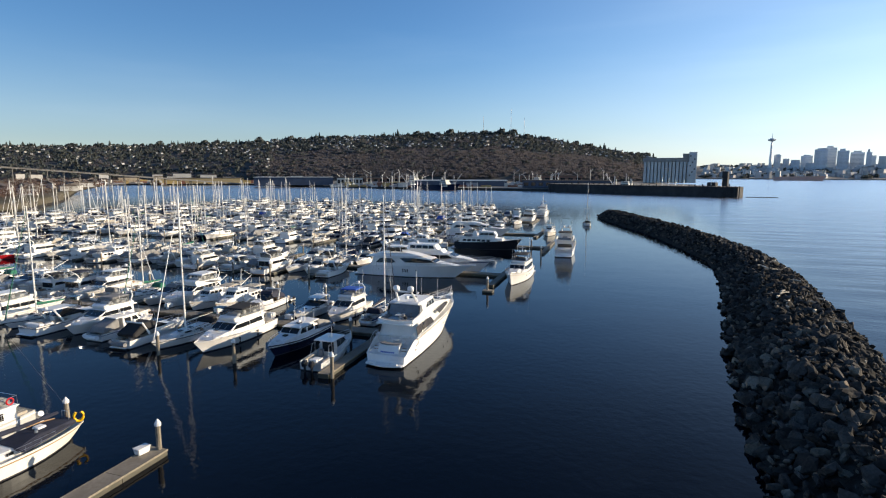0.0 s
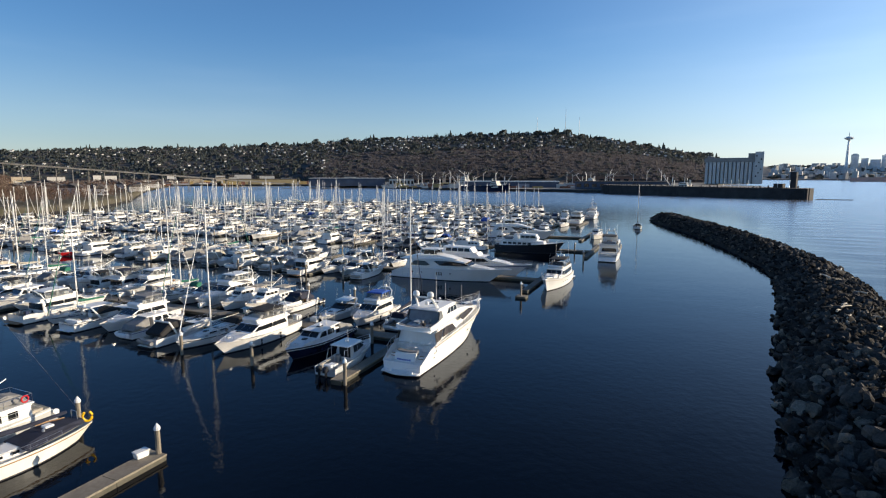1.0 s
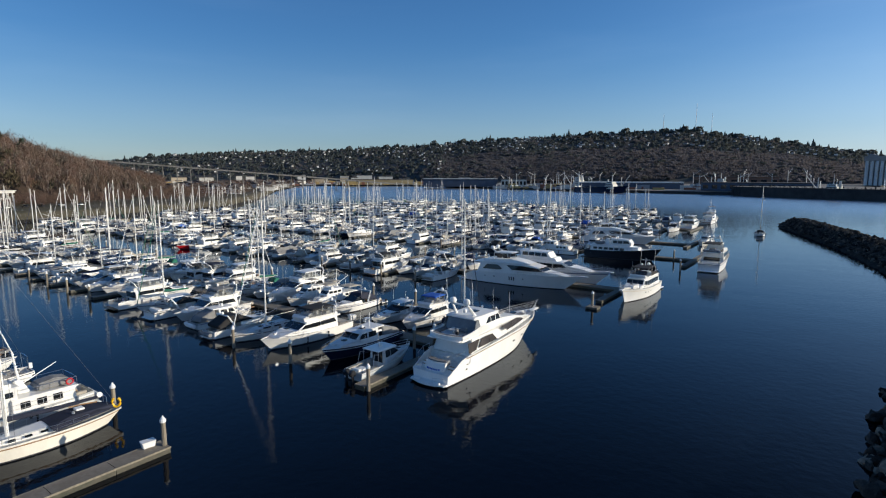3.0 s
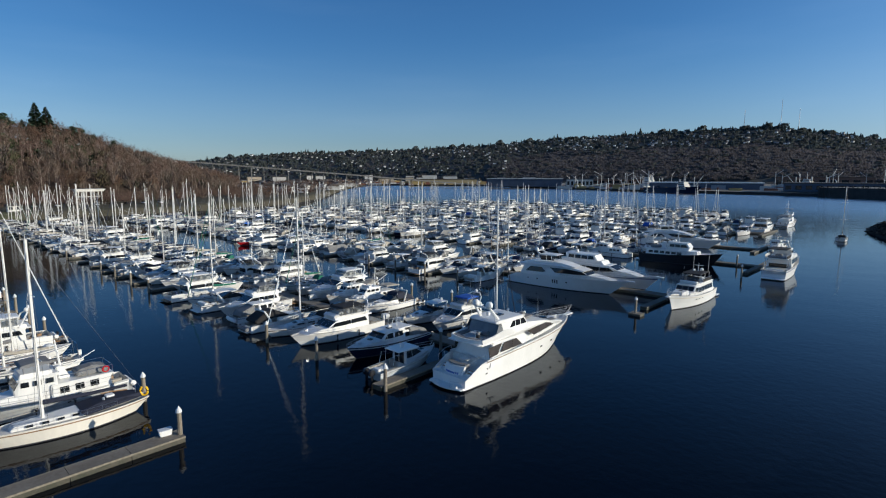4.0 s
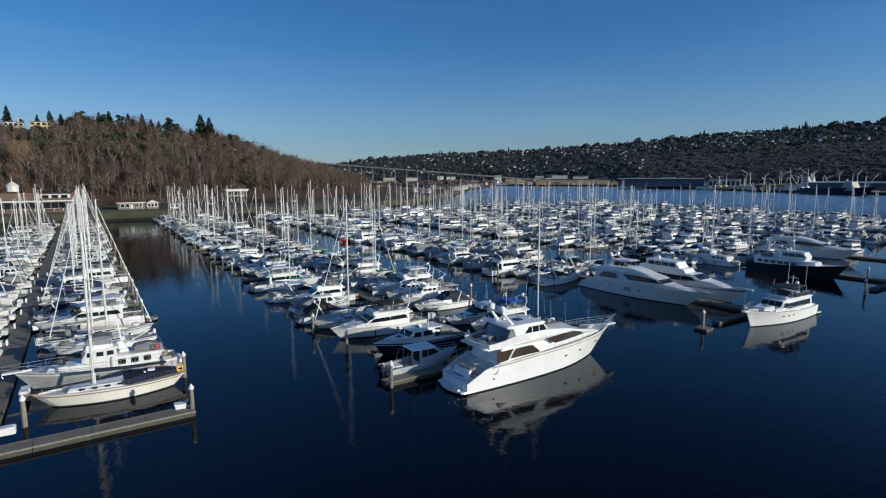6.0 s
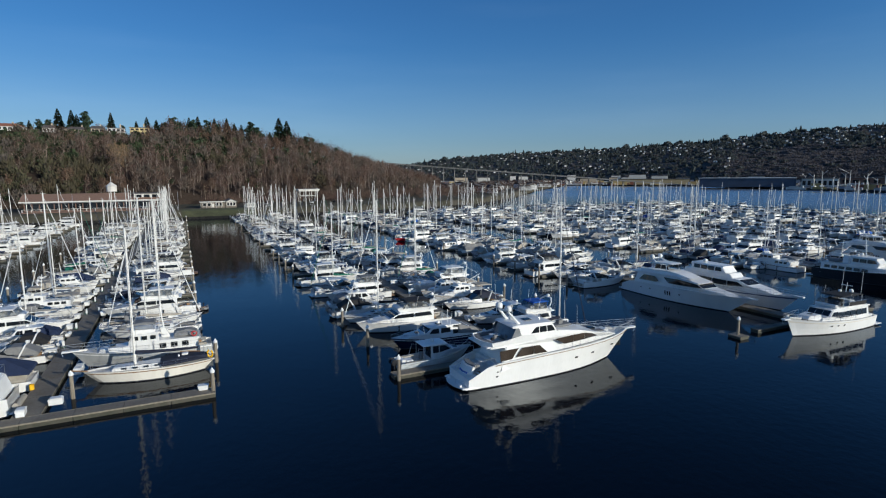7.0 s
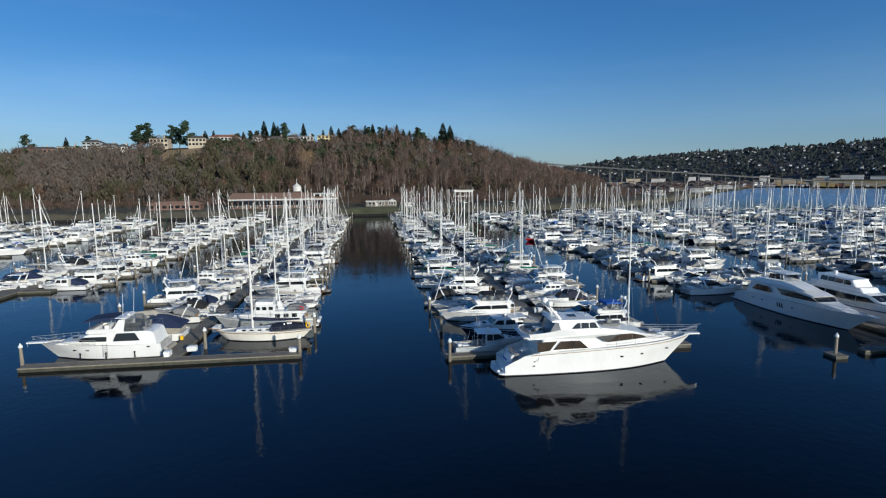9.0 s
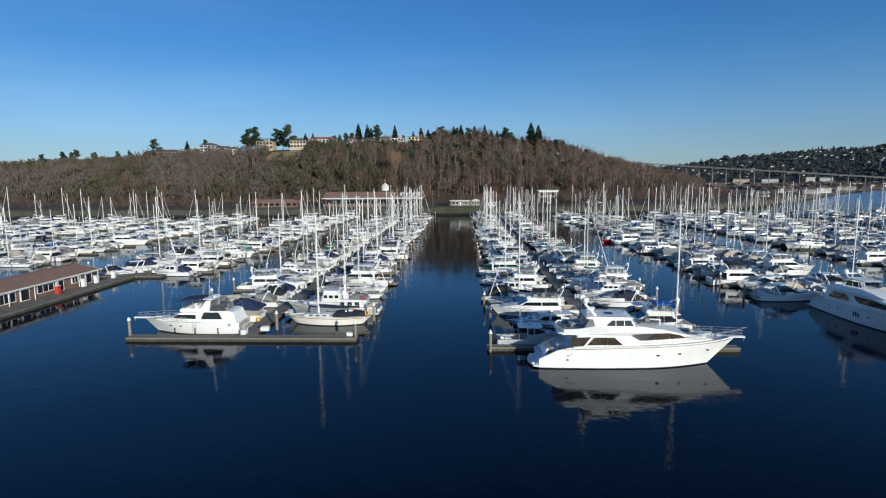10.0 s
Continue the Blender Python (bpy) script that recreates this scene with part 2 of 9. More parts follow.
for m in (ROCK, ROCKSTUFF, PALEROCK, PALEBOULDER, MOUND, TWIG, TWIGS, TWIGGREEN, TWIGGREY, NEEDLE, NEEDLES, EARTH, HILL, SCRUB):   # dull surfaces
    m.node_tree.nodes["Principled BSDF"].inputs["Specular IOR Level"].default_value = 0.12

WATER = bpy.data.materials.new("harbour_water")
WATER.use_nodes = True
_n, _l = WATER.node_tree.nodes, WATER.node_tree.links
_b = _n["Principled BSDF"]   # the dark body of the water; the mirror over it follows below
_b.inputs["Base Color"].default_value = (0.0013, 0.0027, 0.0062, 1)
_b.inputs["Roughness"].default_value, _b.inputs["Specular IOR Level"].default_value = 1.0, 0.0
_tc = _n.new("ShaderNodeTexCoord")
_mp = _n.new("ShaderNodeMapping")
_mp.inputs["Rotation"].default_value, _mp.inputs["Scale"].default_value = (0, 0, radians(20)), (0.22, 0.6, 1)
_l.new(_tc.outputs["Object"], _mp.inputs["Vector"])
_sw, _rp, _wv = _n.new("ShaderNodeTexNoise"), _n.new("ShaderNodeTexNoise"), _n.new("ShaderNodeTexNoise")
_sw.inputs["Scale"].default_value, _sw.inputs["Detail"].default_value = 0.10, 2.0
_rp.inputs["Scale"].default_value, _rp.inputs["Detail"].default_value = 1.1, 3.0
_wv.inputs["Scale"].default_value, _wv.inputs["Detail"].default_value = 0.16, 4.0
_l.new(_tc.outputs["Object"], _sw.inputs["Vector"]), _l.new(_tc.outputs["Object"], _rp.inputs["Vector"]), _l.new(_mp.outputs[0], _wv.inputs["Vector"])
_sep, _mask = _n.new("ShaderNodeSeparateXYZ"), _n.new("ShaderNodeMapRange")
_l.new(_tc.outputs["Object"], _sep.inputs[0]), _l.new(_sep.outputs[0], _mask.inputs["Value"])
_mask.inputs["From Min"].default_value, _mask.inputs["From Max"].default_value = 36.0, 60.0
_open = _n.new("ShaderNodeMapRange")   # the open bay past the docks is rippled too
_l.new(_sep.outputs[1], _open.inputs["Value"])
_open.inputs["From Min"].default_value, _open.inputs["From Max"].default_value = 250.0, 460.0
def _math(op, a, b):
    q = _n.new("ShaderNodeMath")
    q.operation = op
    for i, v in enumerate((a, b)):
        if isinstance(v, float):
            q.inputs[i].default_value = v
        else:
            _l.new(v, q.inputs[i])
    return q.outputs[0]
_rough = _math("MAXIMUM", _mask.outputs[0], _open.outputs[0])
_h = _math("ADD", _math("MULTIPLY", _sw.outputs["Fac"], 0.04), _math("MULTIPLY", _rp.outputs["Fac"], 0.019))
_h = _math("ADD", _h, _math("MULTIPLY", _math("MULTIPLY", _wv.outputs["Fac"], 0.42), _rough))
_bp = _n.new("ShaderNodeBump")
_bp.inputs["Strength"].default_value, _bp.inputs["Distance"].default_value = 1.0, 1.0
_l.new(_h, _bp.inputs["Height"])
_gl, _fr, _mx = _n.new("ShaderNodeBsdfGlossy"), _n.new("ShaderNodeFresnel"), _n.new("ShaderNodeMixShader")
_fr.inputs["IOR"].default_value = 1.33
_l.new(_bp.outputs[0], _gl.inputs["Normal"]), _l.new(_bp.outputs[0], _fr.inputs["Normal"])
_l.new(_math("ADD", 0.045, _math("MULTIPLY", _rough, 0.2)), _gl.inputs["Roughness"])
_l.new(_math("MULTIPLY", _math("POWER", _fr.outputs[0], 1.14), 1.05), _mx.inputs[0])   # glancing sky light is partly polarised
_gl.inputs["Color"].default_value = (0.89, 0.945, 1.0, 1)
_l.new(_b.outputs[0], _mx.inputs[1]), _l.new(_gl.outputs[0], _mx.inputs[2])
_l.new(_mx.outputs[0], _n["Material Output"].inputs["Surface"])

# ---- mesh helpers ----
def mesh_of(name, bm, mats):
    me = bpy.data.meshes.new(name)
    bm.normal_update()
    bm.to_mesh(me)
    bm.free()
    for m in mats if isinstance(mats, (list, tuple)) else [mats]:
        me.materials.append(m)
    return me


def part(name, bm, mats, parent=None, label="", smooth=False):
    """Links a bmesh (or a mesh) as one object, under parent."""
    me = bm if isinstance(bm, bpy.types.Mesh) else mesh_of(name, bm, mats)
    if smooth:
        me.shade_smooth()
    ob = new(name, me)
    if parent:
        ob.parent = parent
    if label:
        ob["label"] = label
    return ob


def thing(name, label, category, group="", kind=""):
    return tagged(new(name), label, category, group, kind)


def face(bm, vs, mi=0):
    try:
        f = bm.faces.new(vs)
        f.material_index = mi
        return f
    except ValueError:
        return None


def box(bm, x0, y0, z0, x1, y1, z1, mi=0, bev=0.0):
    v = [bm.verts.new((x, y, z)) for z in (z0, z1) for x, y in ((x0, y0), (x1, y0), (x1, y1), (x0, y1))]
    fs = [face(bm, [v[i] for i in q], mi) for q in ((3, 2, 1, 0), (4, 5, 6, 7), (0, 1, 5, 4), (1, 2, 6, 5), (2, 3, 7, 6), (3, 0, 4, 7))]
    if bev:
        es = {e for f in fs for e in f.edges}
        r = bmesh.ops.bevel(bm, geom=list(es), offset=bev, segments=1, affect="EDGES")
        for f in r["faces"]:
            f.material_index = mi
    return bm


def tube(bm, pts, r0, r1=None, n=6, mi=0, cap=True):
    """A round bar along points, tapering from r0 to r1."""
    r1 = r0 if r1 is None else r1
    pts = [Vector(p) for p in pts]
    rings = []
    for i, p in enumerate(pts):
        d = (pts[min(i + 1, len(pts) - 1)] - pts[max(i - 1, 0)])
        q = d.to_track_quat("Z", "Y") if d.length > 1e-6 else Vector((0, 0, 1)).to_track_quat("Z", "Y")
        r = r0 + (r1 - r0) * i / max(1, len(pts) - 1)
        rings.append([bm.verts.new(p + q @ Vector((r * math.cos(k * math.tau / n), r * math.sin(k * math.tau / n), 0))) for k in range(n)])
    for a, b in zip(rings, rings[1:]):
        for k in range(n):
            face(bm, [a[k], a[(k + 1) % n], b[(k + 1) % n], b[k]], mi)
    if cap and n > 2:
        face(bm, rings[0][::-1], mi), face(bm, rings[-1], mi)
    return bm


def ball(bm, c, r, sz=1.0, mi=0, n=8, m=5):
    rows = []
    for j in range(1, m):
        a = math.pi * j / m
        rows.append([bm.verts.new((c[0] + r * math.sin(a) * math.cos(k * math.tau / n), c[1] + r * math.sin(a) * math.sin(k * math.tau / n), c[2] + r * sz * math.cos(a))) for k in range(n)])
    top, bot = bm.verts.new((c[0], c[1], c[2] + r * sz)), bm.verts.new((c[0], c[1], c[2] - r * sz))
    for a, b in zip(rows, rows[1:]):
        for k in range(n):
            face(bm, [a[k], b[k], b[(k + 1) % n], a[(k + 1) % n]], mi)
    for k in range(n):
        face(bm, [top, rows[0][k], rows[0][(k + 1) % n]], mi)
        face(bm, [bot, rows[-1][(k + 1) % n], rows[-1][k]], mi)
    return bm


def B():
    return bmesh.new()


def joined(name, verts, faces, mats, copies, parent=None):
    """One mesh made of many copies of a small mesh: for what nobody could count."""
    verts = np.array(verts, dtype=float)
    vs, fs, k = [], [], 0
    for m in copies:
        a = np.array(m)
        vs.append(verts @ a[:3, :3].T + a[:3, 3])
        fs.extend([tuple(i + k for i in f) for f in faces])
        k += len(verts)
    me = bpy.data.meshes.new(name)
    me.from_pydata(np.concatenate(vs).tolist(), [], fs)
    for m in mats if isinstance(mats, (list, tuple)) else [mats]:
        me.materials.append(m)
    ob = new(name, me)
    if parent:
        ob.parent = parent
    return ob


def raw(bm):
    bm.verts.index_update()
    out = [tuple(v.co) for v in bm.verts], [tuple(v.index for v in f.verts) for f in bm.faces]
    bm.free()
    return out


rnd = random.Random(7)

# ---- water ----
bm = B()
box(bm, -4500, -4500, -6, 4500, 4500, 0)
tagged(part("water", bm, WATER), "calm dark blue harbour water with soft reflections", "water", kind="structure")

# ---- boats: building blocks (bow towards +x, water line at z = 0) ----
def hull(L, W, fb, fs, rake=1.2, transom=0.8, flare=0.28, bul=0.12, ck=0.0, cdepth=0.0, over=0.0, double=False, sheer=2.0, n=14, full=2.5):
    """A hull lofted from stern to bow. Slots: topsides, boot, stripe, deck."""
    bm = B()
    us = [i / n for i in range(n + 1)]
    if ck:
        us = sorted(us + [ck - 0.002, ck + 0.002])
    rows = []
    for u in us:
        if double:
            b = W / 2 * max(0.03, math.sin(math.pi * (0.04 + 0.96 * u) ** 0.9) ** 0.62)
        elif u < 0.45:
            k = u / 0.45
            b = W / 2 * (transom + (1 - transom) * (1 - (1 - k) ** 2))
        else:
            b = W / 2 * max(0.025, 1 - ((u - 0.45) / 0.55) ** full)
        bw = b * (0.93 - flare * u ** 2.5) * (1 if u < 0.97 else 0.5)
        if double:
            bw *= 1 - 0.35 * (1 - u) ** 4
        xd, xw = -L / 2 + u * L, -L / 2 + over + u * (L - rake - over)
        zs = fs + (fb - fs) * u ** sheer
        side = []
        for z, f in ((-0.5, -0.3), (0.02, 0.0), (0.13, 0.06), (zs * 0.45, 0.45), (zs * 0.80, 0.80), (zs * 0.88, 0.88), (zs, 1.0)):
            g = max(0.0, f)
            y = bw * 0.6 if f < 0 else bw + (b - bw) * g ** 1.3
            side.append((xw + (xd - xw) * g, y, z))
        inner = max(0.01, b - 0.10)
        side.append((xd - (0.08 if u > 0.98 else 0), inner, zs))
        side.append((xd - (0.12 if u > 0.98 else 0), max(0.005, b - 0.13), zs - bul - (cdepth if u < ck else 0)))
        rows.append([[bm.verts.new((x, s * y, z)) for x, y, z in side] + [bm.verts.new((side[-1][0], 0, side[-1][2] + 0.04))] for s in (1, -1)])
    mi = (1, 1, 0, 0, 2, 0, 3, 3, 3)
    for a, b in zip(rows, rows[1:]):
        for s in (0, 1):
            for k in range(9):
                q = [a[s][k], b[s][k], b[s][k + 1], a[s][k + 1]]
                face(bm, q if s else q[::-1], mi[k])
    for k in range(8):
        face(bm, [rows[0][0][k], rows[0][0][k + 1], rows[0][1][k + 1], rows[0][1][k]], mi[k] if k < 6 else 0)
        face(bm, [rows[-1][0][k + 1], rows[-1][0][k], rows[-1][1][k], rows[-1][1][k + 1]], mi[k])
    return bm


def wide(w0, w1, z0, z1, taper=0.0, xa=0.0, xb=1.0):
    """Half-width of a deckhouse by place along it and height."""
    return lambda x, z: (w0 + (w1 - w0) * (z - z0) / (z1 - z0)) * (1 - taper * max(0.0, min(1.0, (x - xa) / (xb - xa))) ** 2)


def prism(bm, prof, w, mi=0, bev=0.05):
    """A side profile of (x, z) spread to the half-widths w(x, z)."""
    r = [bm.verts.new((x, -w(x, z), z)) for x, z in prof]
    l = [bm.verts.new((x, w(x, z), z)) for x, z in prof]
    fs = [face(bm, r, mi), face(bm, l[::-1], mi)]
    for i in range(len(prof)):
        j = (i + 1) % len(prof)
        fs.append(face(bm, [r[j], r[i], l[i], l[j]], mi))
    bmesh.ops.recalc_face_normals(bm, faces=fs)
    if bev:
        es = list({e for f in fs for e in f.edges})
        for f in bmesh.ops.bevel(bm, geom=es, offset=bev, segments=2, affect="EDGES")["faces"]:
            f.material_index = mi
    return bm


def panel(bm, poly, w, proud=0.02, mi=0, sides=(1, -1)):
    """A thin pane on the side of a deckhouse, following its half-widths."""
    for s in sides:
        o = [bm.verts.new((x, s * (w(x, z) + proud), z)) for x, z in poly]
        i = [bm.verts.new((x, s * (w(x, z) - 0.02), z)) for x, z in poly]
        fs = [face(bm, o, mi)]
        for a in range(len(poly)):
            c = (a + 1) % len(poly)
            fs.append(face(bm, [o[a], i[a], i[c], o[c]], mi))
        bmesh.ops.recalc_face_normals(bm, faces=fs)
        if (fs[0].normal.y > 0) != (s > 0):
            bmesh.ops.reverse_faces(bm, faces=fs)
    return bm


def screen(bm, p, q, w, panes=3, lo=0.12, hi=0.88, gap=0.05, edge=0.1, proud=0.02, mi=0):
    """Panes on a sloping front or back face from p up to q, both (x, z)."""
    d = Vector((q[0] - p[0], 0, q[1] - p[1]))
    nrm = Vector((d.z, 0, -d.x)).normalized() * proud
    if proud and nrm.x * (1 if q[0] <= p[0] else -1) < 0 and d.z > 0 and q[0] <= p[0]:
        nrm.negate()
    for k in range(panes):
        qs = []
        for f in (lo, hi):
            x, z = p[0] + d.x * f, p[1] + d.z * f
            half = w(x, z) - edge
            y0 = -half + 2 * half * k / panes + gap / 2
            y1 = -half + 2 * half * (k + 1) / panes - gap / 2
            qs.append([(x, y0, z), (x, y1, z)])
        a, b = qs
        ring = [a[0], a[1], b[1], b[0]]
        o = [bm.verts.new(Vector(v) + nrm) for v in ring]
        i = [bm.verts.new(Vector(v) - nrm) for v in ring]
        fs = [face(bm, o, mi), face(bm, i[::-1], mi)]
        for s in range(4):
            fs.append(face(bm, [o[s], i[s], i[(s + 1) % 4], o[(s + 1) % 4]], mi))
        bmesh.ops.recalc_face_normals(bm, faces=fs)
    return bm


def side_panes(name, polys, w, top, lod, proud=0.015, glass=GLASS):
    """Panes on both sides: each a part of its own, or one part on a boat far off."""
    bm = B()
    for p in polys:
        for s in (1, -1):
            panel(bm, p, w, proud, sides=(s,))
            if not lod:
                part(name, bm, glass, top)
                bm = B()
    if lod:
        part(name, bm, glass, top)
    else:
        bm.free()


def fenders(L, W, us, transom, top, m):
    for s in (1, -1):
        for u in us:
            x, b = edge_at(L, W, u, transom)
            bm = B()
            tube(bm, [(x, s * (b + 0.06), 0.3), (x, s * (b + 0.10), 0.4), (x, s * (b + 0.10), 0.95), (x, s * (b + 0.06), 1.05)], 0.12, n=6)
            part("fender", bm, m, top)


def edge_at(L, W, u, transom=0.8):
    """Half-beam at the deck, and place along the boat."""
    if u < 0.45:
        k = u / 0.45
        b = W / 2 * (transom + (1 - transom) * (1 - (1 - k) ** 2))
    else:
        b = W / 2 * max(0.025, 1 - ((u - 0.45) / 0.55) ** 2.5)
    return -L / 2 + u * L, b


def rails(bm, L, W, fb, fs, u0, u1, h=0.7, n=6, transom=0.8, sheer=2.0, r=0.022, mid=True, pulpit=0.0):
    """A guard rail on stanchions along both sides, closed round the bow when u1 is 1."""
    for s in (1, -1):
        top, low = [], []
        for i in range(n + 1):
            u = u0 + (u1 - u0) * i / n
            x, b = edge_at(L, W, u, transom)
            z = fs + (fb - fs) * u ** sheer
            y = s * max(0.0, b - 0.08)
            px = pulpit * max(0.0, (u - 0.9) / 0.1)
            top.append((x + px, y, z + h)), low.append((x + px, y, z + h * 0.5))
            tube(bm, [(x, y, z - 0.05), (x + px, y, z + h)], r * 0.8, n=4)
        tube(bm, top, r, n=4)
        if mid:
            tube(bm, low, r * 0.7, n=4)
    return bm


def dome(bm, x, y, z, r):
    tube(bm, [(x, y, z), (x, y, z + r * 0.8)], r * 0.9, r, n=10)
    ball(bm, (x, y, z + r * 0.8), r, 0.8, n=10, m=6)


COVERS = {"blue": CANVAS_BLUE, "navy": CANVAS_NAVY, "black": CANVAS_BLACK, "tan": CANVAS_TAN, "green": CANVAS_GREEN, "bright blue": CANVAS_BRIGHT, "grey": CANVAS_GREY, "red": CANVAS_RED}


def mast_mesh(x, z0, h, r=0.10, spreaders=2, beam=3.0):
    bm = B()
    tube(bm, [(x, 0, z0), (x, 0, z0 + h * 0.6), (x - 0.05, 0, z0 + h)], r, r * 0.72, n=7)
    for k in range(spreaders):
        z = z0 + h * (k + 1) / (spreaders + 1) * 1.05
        w = beam * 0.34 * (1 - 0.2 * k)
        tube(bm, [(x - 0.15, -w, z), (x, 0, z + 0.05), (x - 0.15, w, z)], 0.035, n=4)
    tube(bm, [(x, 0, z0 + h), (x - 0.1, 0, z0 + h + 0.5)], 0.02, n=4)
    tube(bm, [(x - 0.35, 0, z0 + h + 0.05), (x + 0.3, 0, z0 + h + 0.05)], 0.025, n=4)
    return bm


def stays_mesh(L, x, z0, h, fb, fs, beam, r=0.011):
    bm = B()
    t = (x, 0, z0 + h * 0.98)
    tube(bm, [(-L / 2 + 0.1, 0, fs), t], r, n=3, cap=False)
    for s in (1, -1):
        tube(bm, [(x - 0.1, s * (beam / 2 - 0.15), fs), (x - 0.15, s * beam * 0.32, z0 + h * 0.5), (x, 0, z0 + h * 0.97)], r, n=3, cap=False)
        tube(bm, [(x + 0.3, s * (beam / 2 - 0.2), fs), (x, 0, z0 + h * 0.52)], r, n=3, cap=False)
    return bm


def fittings(top, kind, L, W, fs, zr, seed):
    """The gear on a boat's decks: hatches, benches, cans, fenders, lines, rolled awnings, a dinghy."""
    r = random.Random(seed)
    bm = B()
    hw_ = W / 2
    for s in (1, -1):
        for u in (0.22, 0.4, 0.58):
            if kind == "sail" and r.random() < 0.75:   # fenders over the side
                x, b = edge_at(L, W, u, 0.75)
                tube(bm, [(x, s * (b + 0.05), 0.28), (x, s * (b + 0.09), 0.4), (x, s * (b + 0.09), 0.85), (x, s * (b + 0.05), 0.95)], 0.12, n=6, mi=r.choice((4, 5, 7, 0)))
    if kind == "sail":
        for x in (0.02, 0.15):
            box(bm, x * L - 0.28, -0.28, zr - 0.08, x * L + 0.28, 0.28, zr + 0.03, 1)
        for s in (1, -1):
            tube(bm, [(-0.18 * L, s * W * 0.22, zr + 0.05), (0.12 * L, s * W * 0.19, zr + 0.02)], 0.03, n=4, mi=2)
            box(bm, -0.43 * L, s * W * 0.24 - 0.22, fs - 0.3, -0.25 * L, s * W * 0.24 + 0.22, fs - 0.02, r.choice((0, 5, 8)))
            tube(bm, [(-0.27 * L, s * W * 0.33, fs), (-0.27 * L, s * W * 0.33, fs + 0.22)], 0.12, 0.09, n=7, mi=3)
            for k in range(r.randrange(4)):   # cans lashed along the rail
                x = -0.05 * L + k * 0.5
                box(bm, x, s * (hw_ - 0.32) - 0.11, fs, x + 0.34, s * (hw_ - 0.32) + 0.11, fs + 0.42, r.choice((5, 2, 4, 0)))
        box(bm, -0.43 * L, -W * 0.16, fs - 0.39, -0.24 * L, W * 0.16, fs - 0.34, 2)
        for k in range(4):   # coiled lines and bags on the side decks
            x, y = r.uniform(-0.2, 0.3) * L, r.choice((1, -1)) * W * r.uniform(0.30, 0.36)
            ball(bm, (x, y * (0.75 if x > 0.1 * L else 1), fs + 0.08), r.uniform(0.18, 0.32), 0.5, r.choice((0, 2, 5, 8)), 6, 4)
        q = r.random()
        if q < 0.4:
            box(bm, -0.49 * L, -W * 0.26, fs + 1.75, -0.39 * L, W * 0.26, fs + 1.79, 1)
        if q < 0.7:
            for s in (1, -1):
                tube(bm, [(-0.46 * L, s * W * 0.27, fs), (-0.455 * L, s * W * 0.27, fs + 1.75), (-0.455 * L, 0, fs + 1.85)], 0.03, n=4, mi=3)
        if q > 0.45:
            ball(bm, (0.33 * L, 0, fs + 0.45), 0.62, 0.5, r.choice((0, 8, 4)), 8, 5)
        box(bm, -0.495 * L, W * 0.1, fs + 0.25, -0.47 * L, W * 0.1 + 0.3, fs + 0.85, r.choice((4, 4, 7)))
    else:
        box(bm, 0.20 * L, -0.28, fs + zr - 0.05, 0.20 * L + 0.55, 0.28, fs + zr + 0.06, 1)
        box(bm, 0.33 * L, -0.16, fs + zr * 0.6, 0.36 * L, 0.16, fs + zr * 0.6 + 0.25, 3)
        for s in (1, -1):
            box(bm, -0.46 * L, s * W * 0.30 - 0.2, fs - 0.45, -0.34 * L, s * W * 0.30 + 0.2, fs - 0.02, r.choice((0, 8, 4)))
            tube(bm, [(-0.1 * L, s * W * 0.36, fs + 1.2), (-0.13 * L, s * W * 0.37, fs + r.uniform(3.2, 4.8))], 0.016, n=3, mi=4)
            tube(bm, [(0.0, s * (hw_ - 0.12), fs + 0.12), (0.2 * L, s * (hw_ - 0.3), fs + 0.25), (0.36 * L, s * hw_ * 0.5, fs + 0.5)], 0.03, n=4, mi=3)
        if r.random() < 0.5:   # a dinghy carried at the stern
            tube(bm, [(-L / 2 - 0.45, -W * 0.34, 0.7), (-L / 2 - 0.45, W * 0.25, 0.7), (-L / 2 - 0.45, W * 0.36, 0.95)], 0.3, 0.26, n=8, mi=r.choice((0, 8, 4)))
        for k in range(5):
            x, y = r.uniform(-0.44, -0.3) * L, r.uniform(-0.3, 0.3) * W
            box(bm, x, y, fs - 0.4, x + r.uniform(0.3, 0.6), y + r.uniform(0.3, 0.5), fs + r.uniform(-0.1, 0.3), r.choice((0, 2, 4, 5, 8)))
    tagged(part("deck_gear", bm, [CANVAS_GREY, GLASS, TEAK, STEEL, BOXWHITE, CANVAS_BLUE, YELLOW, RUBBER, CANVAS_TAN], top), kind="stuff")


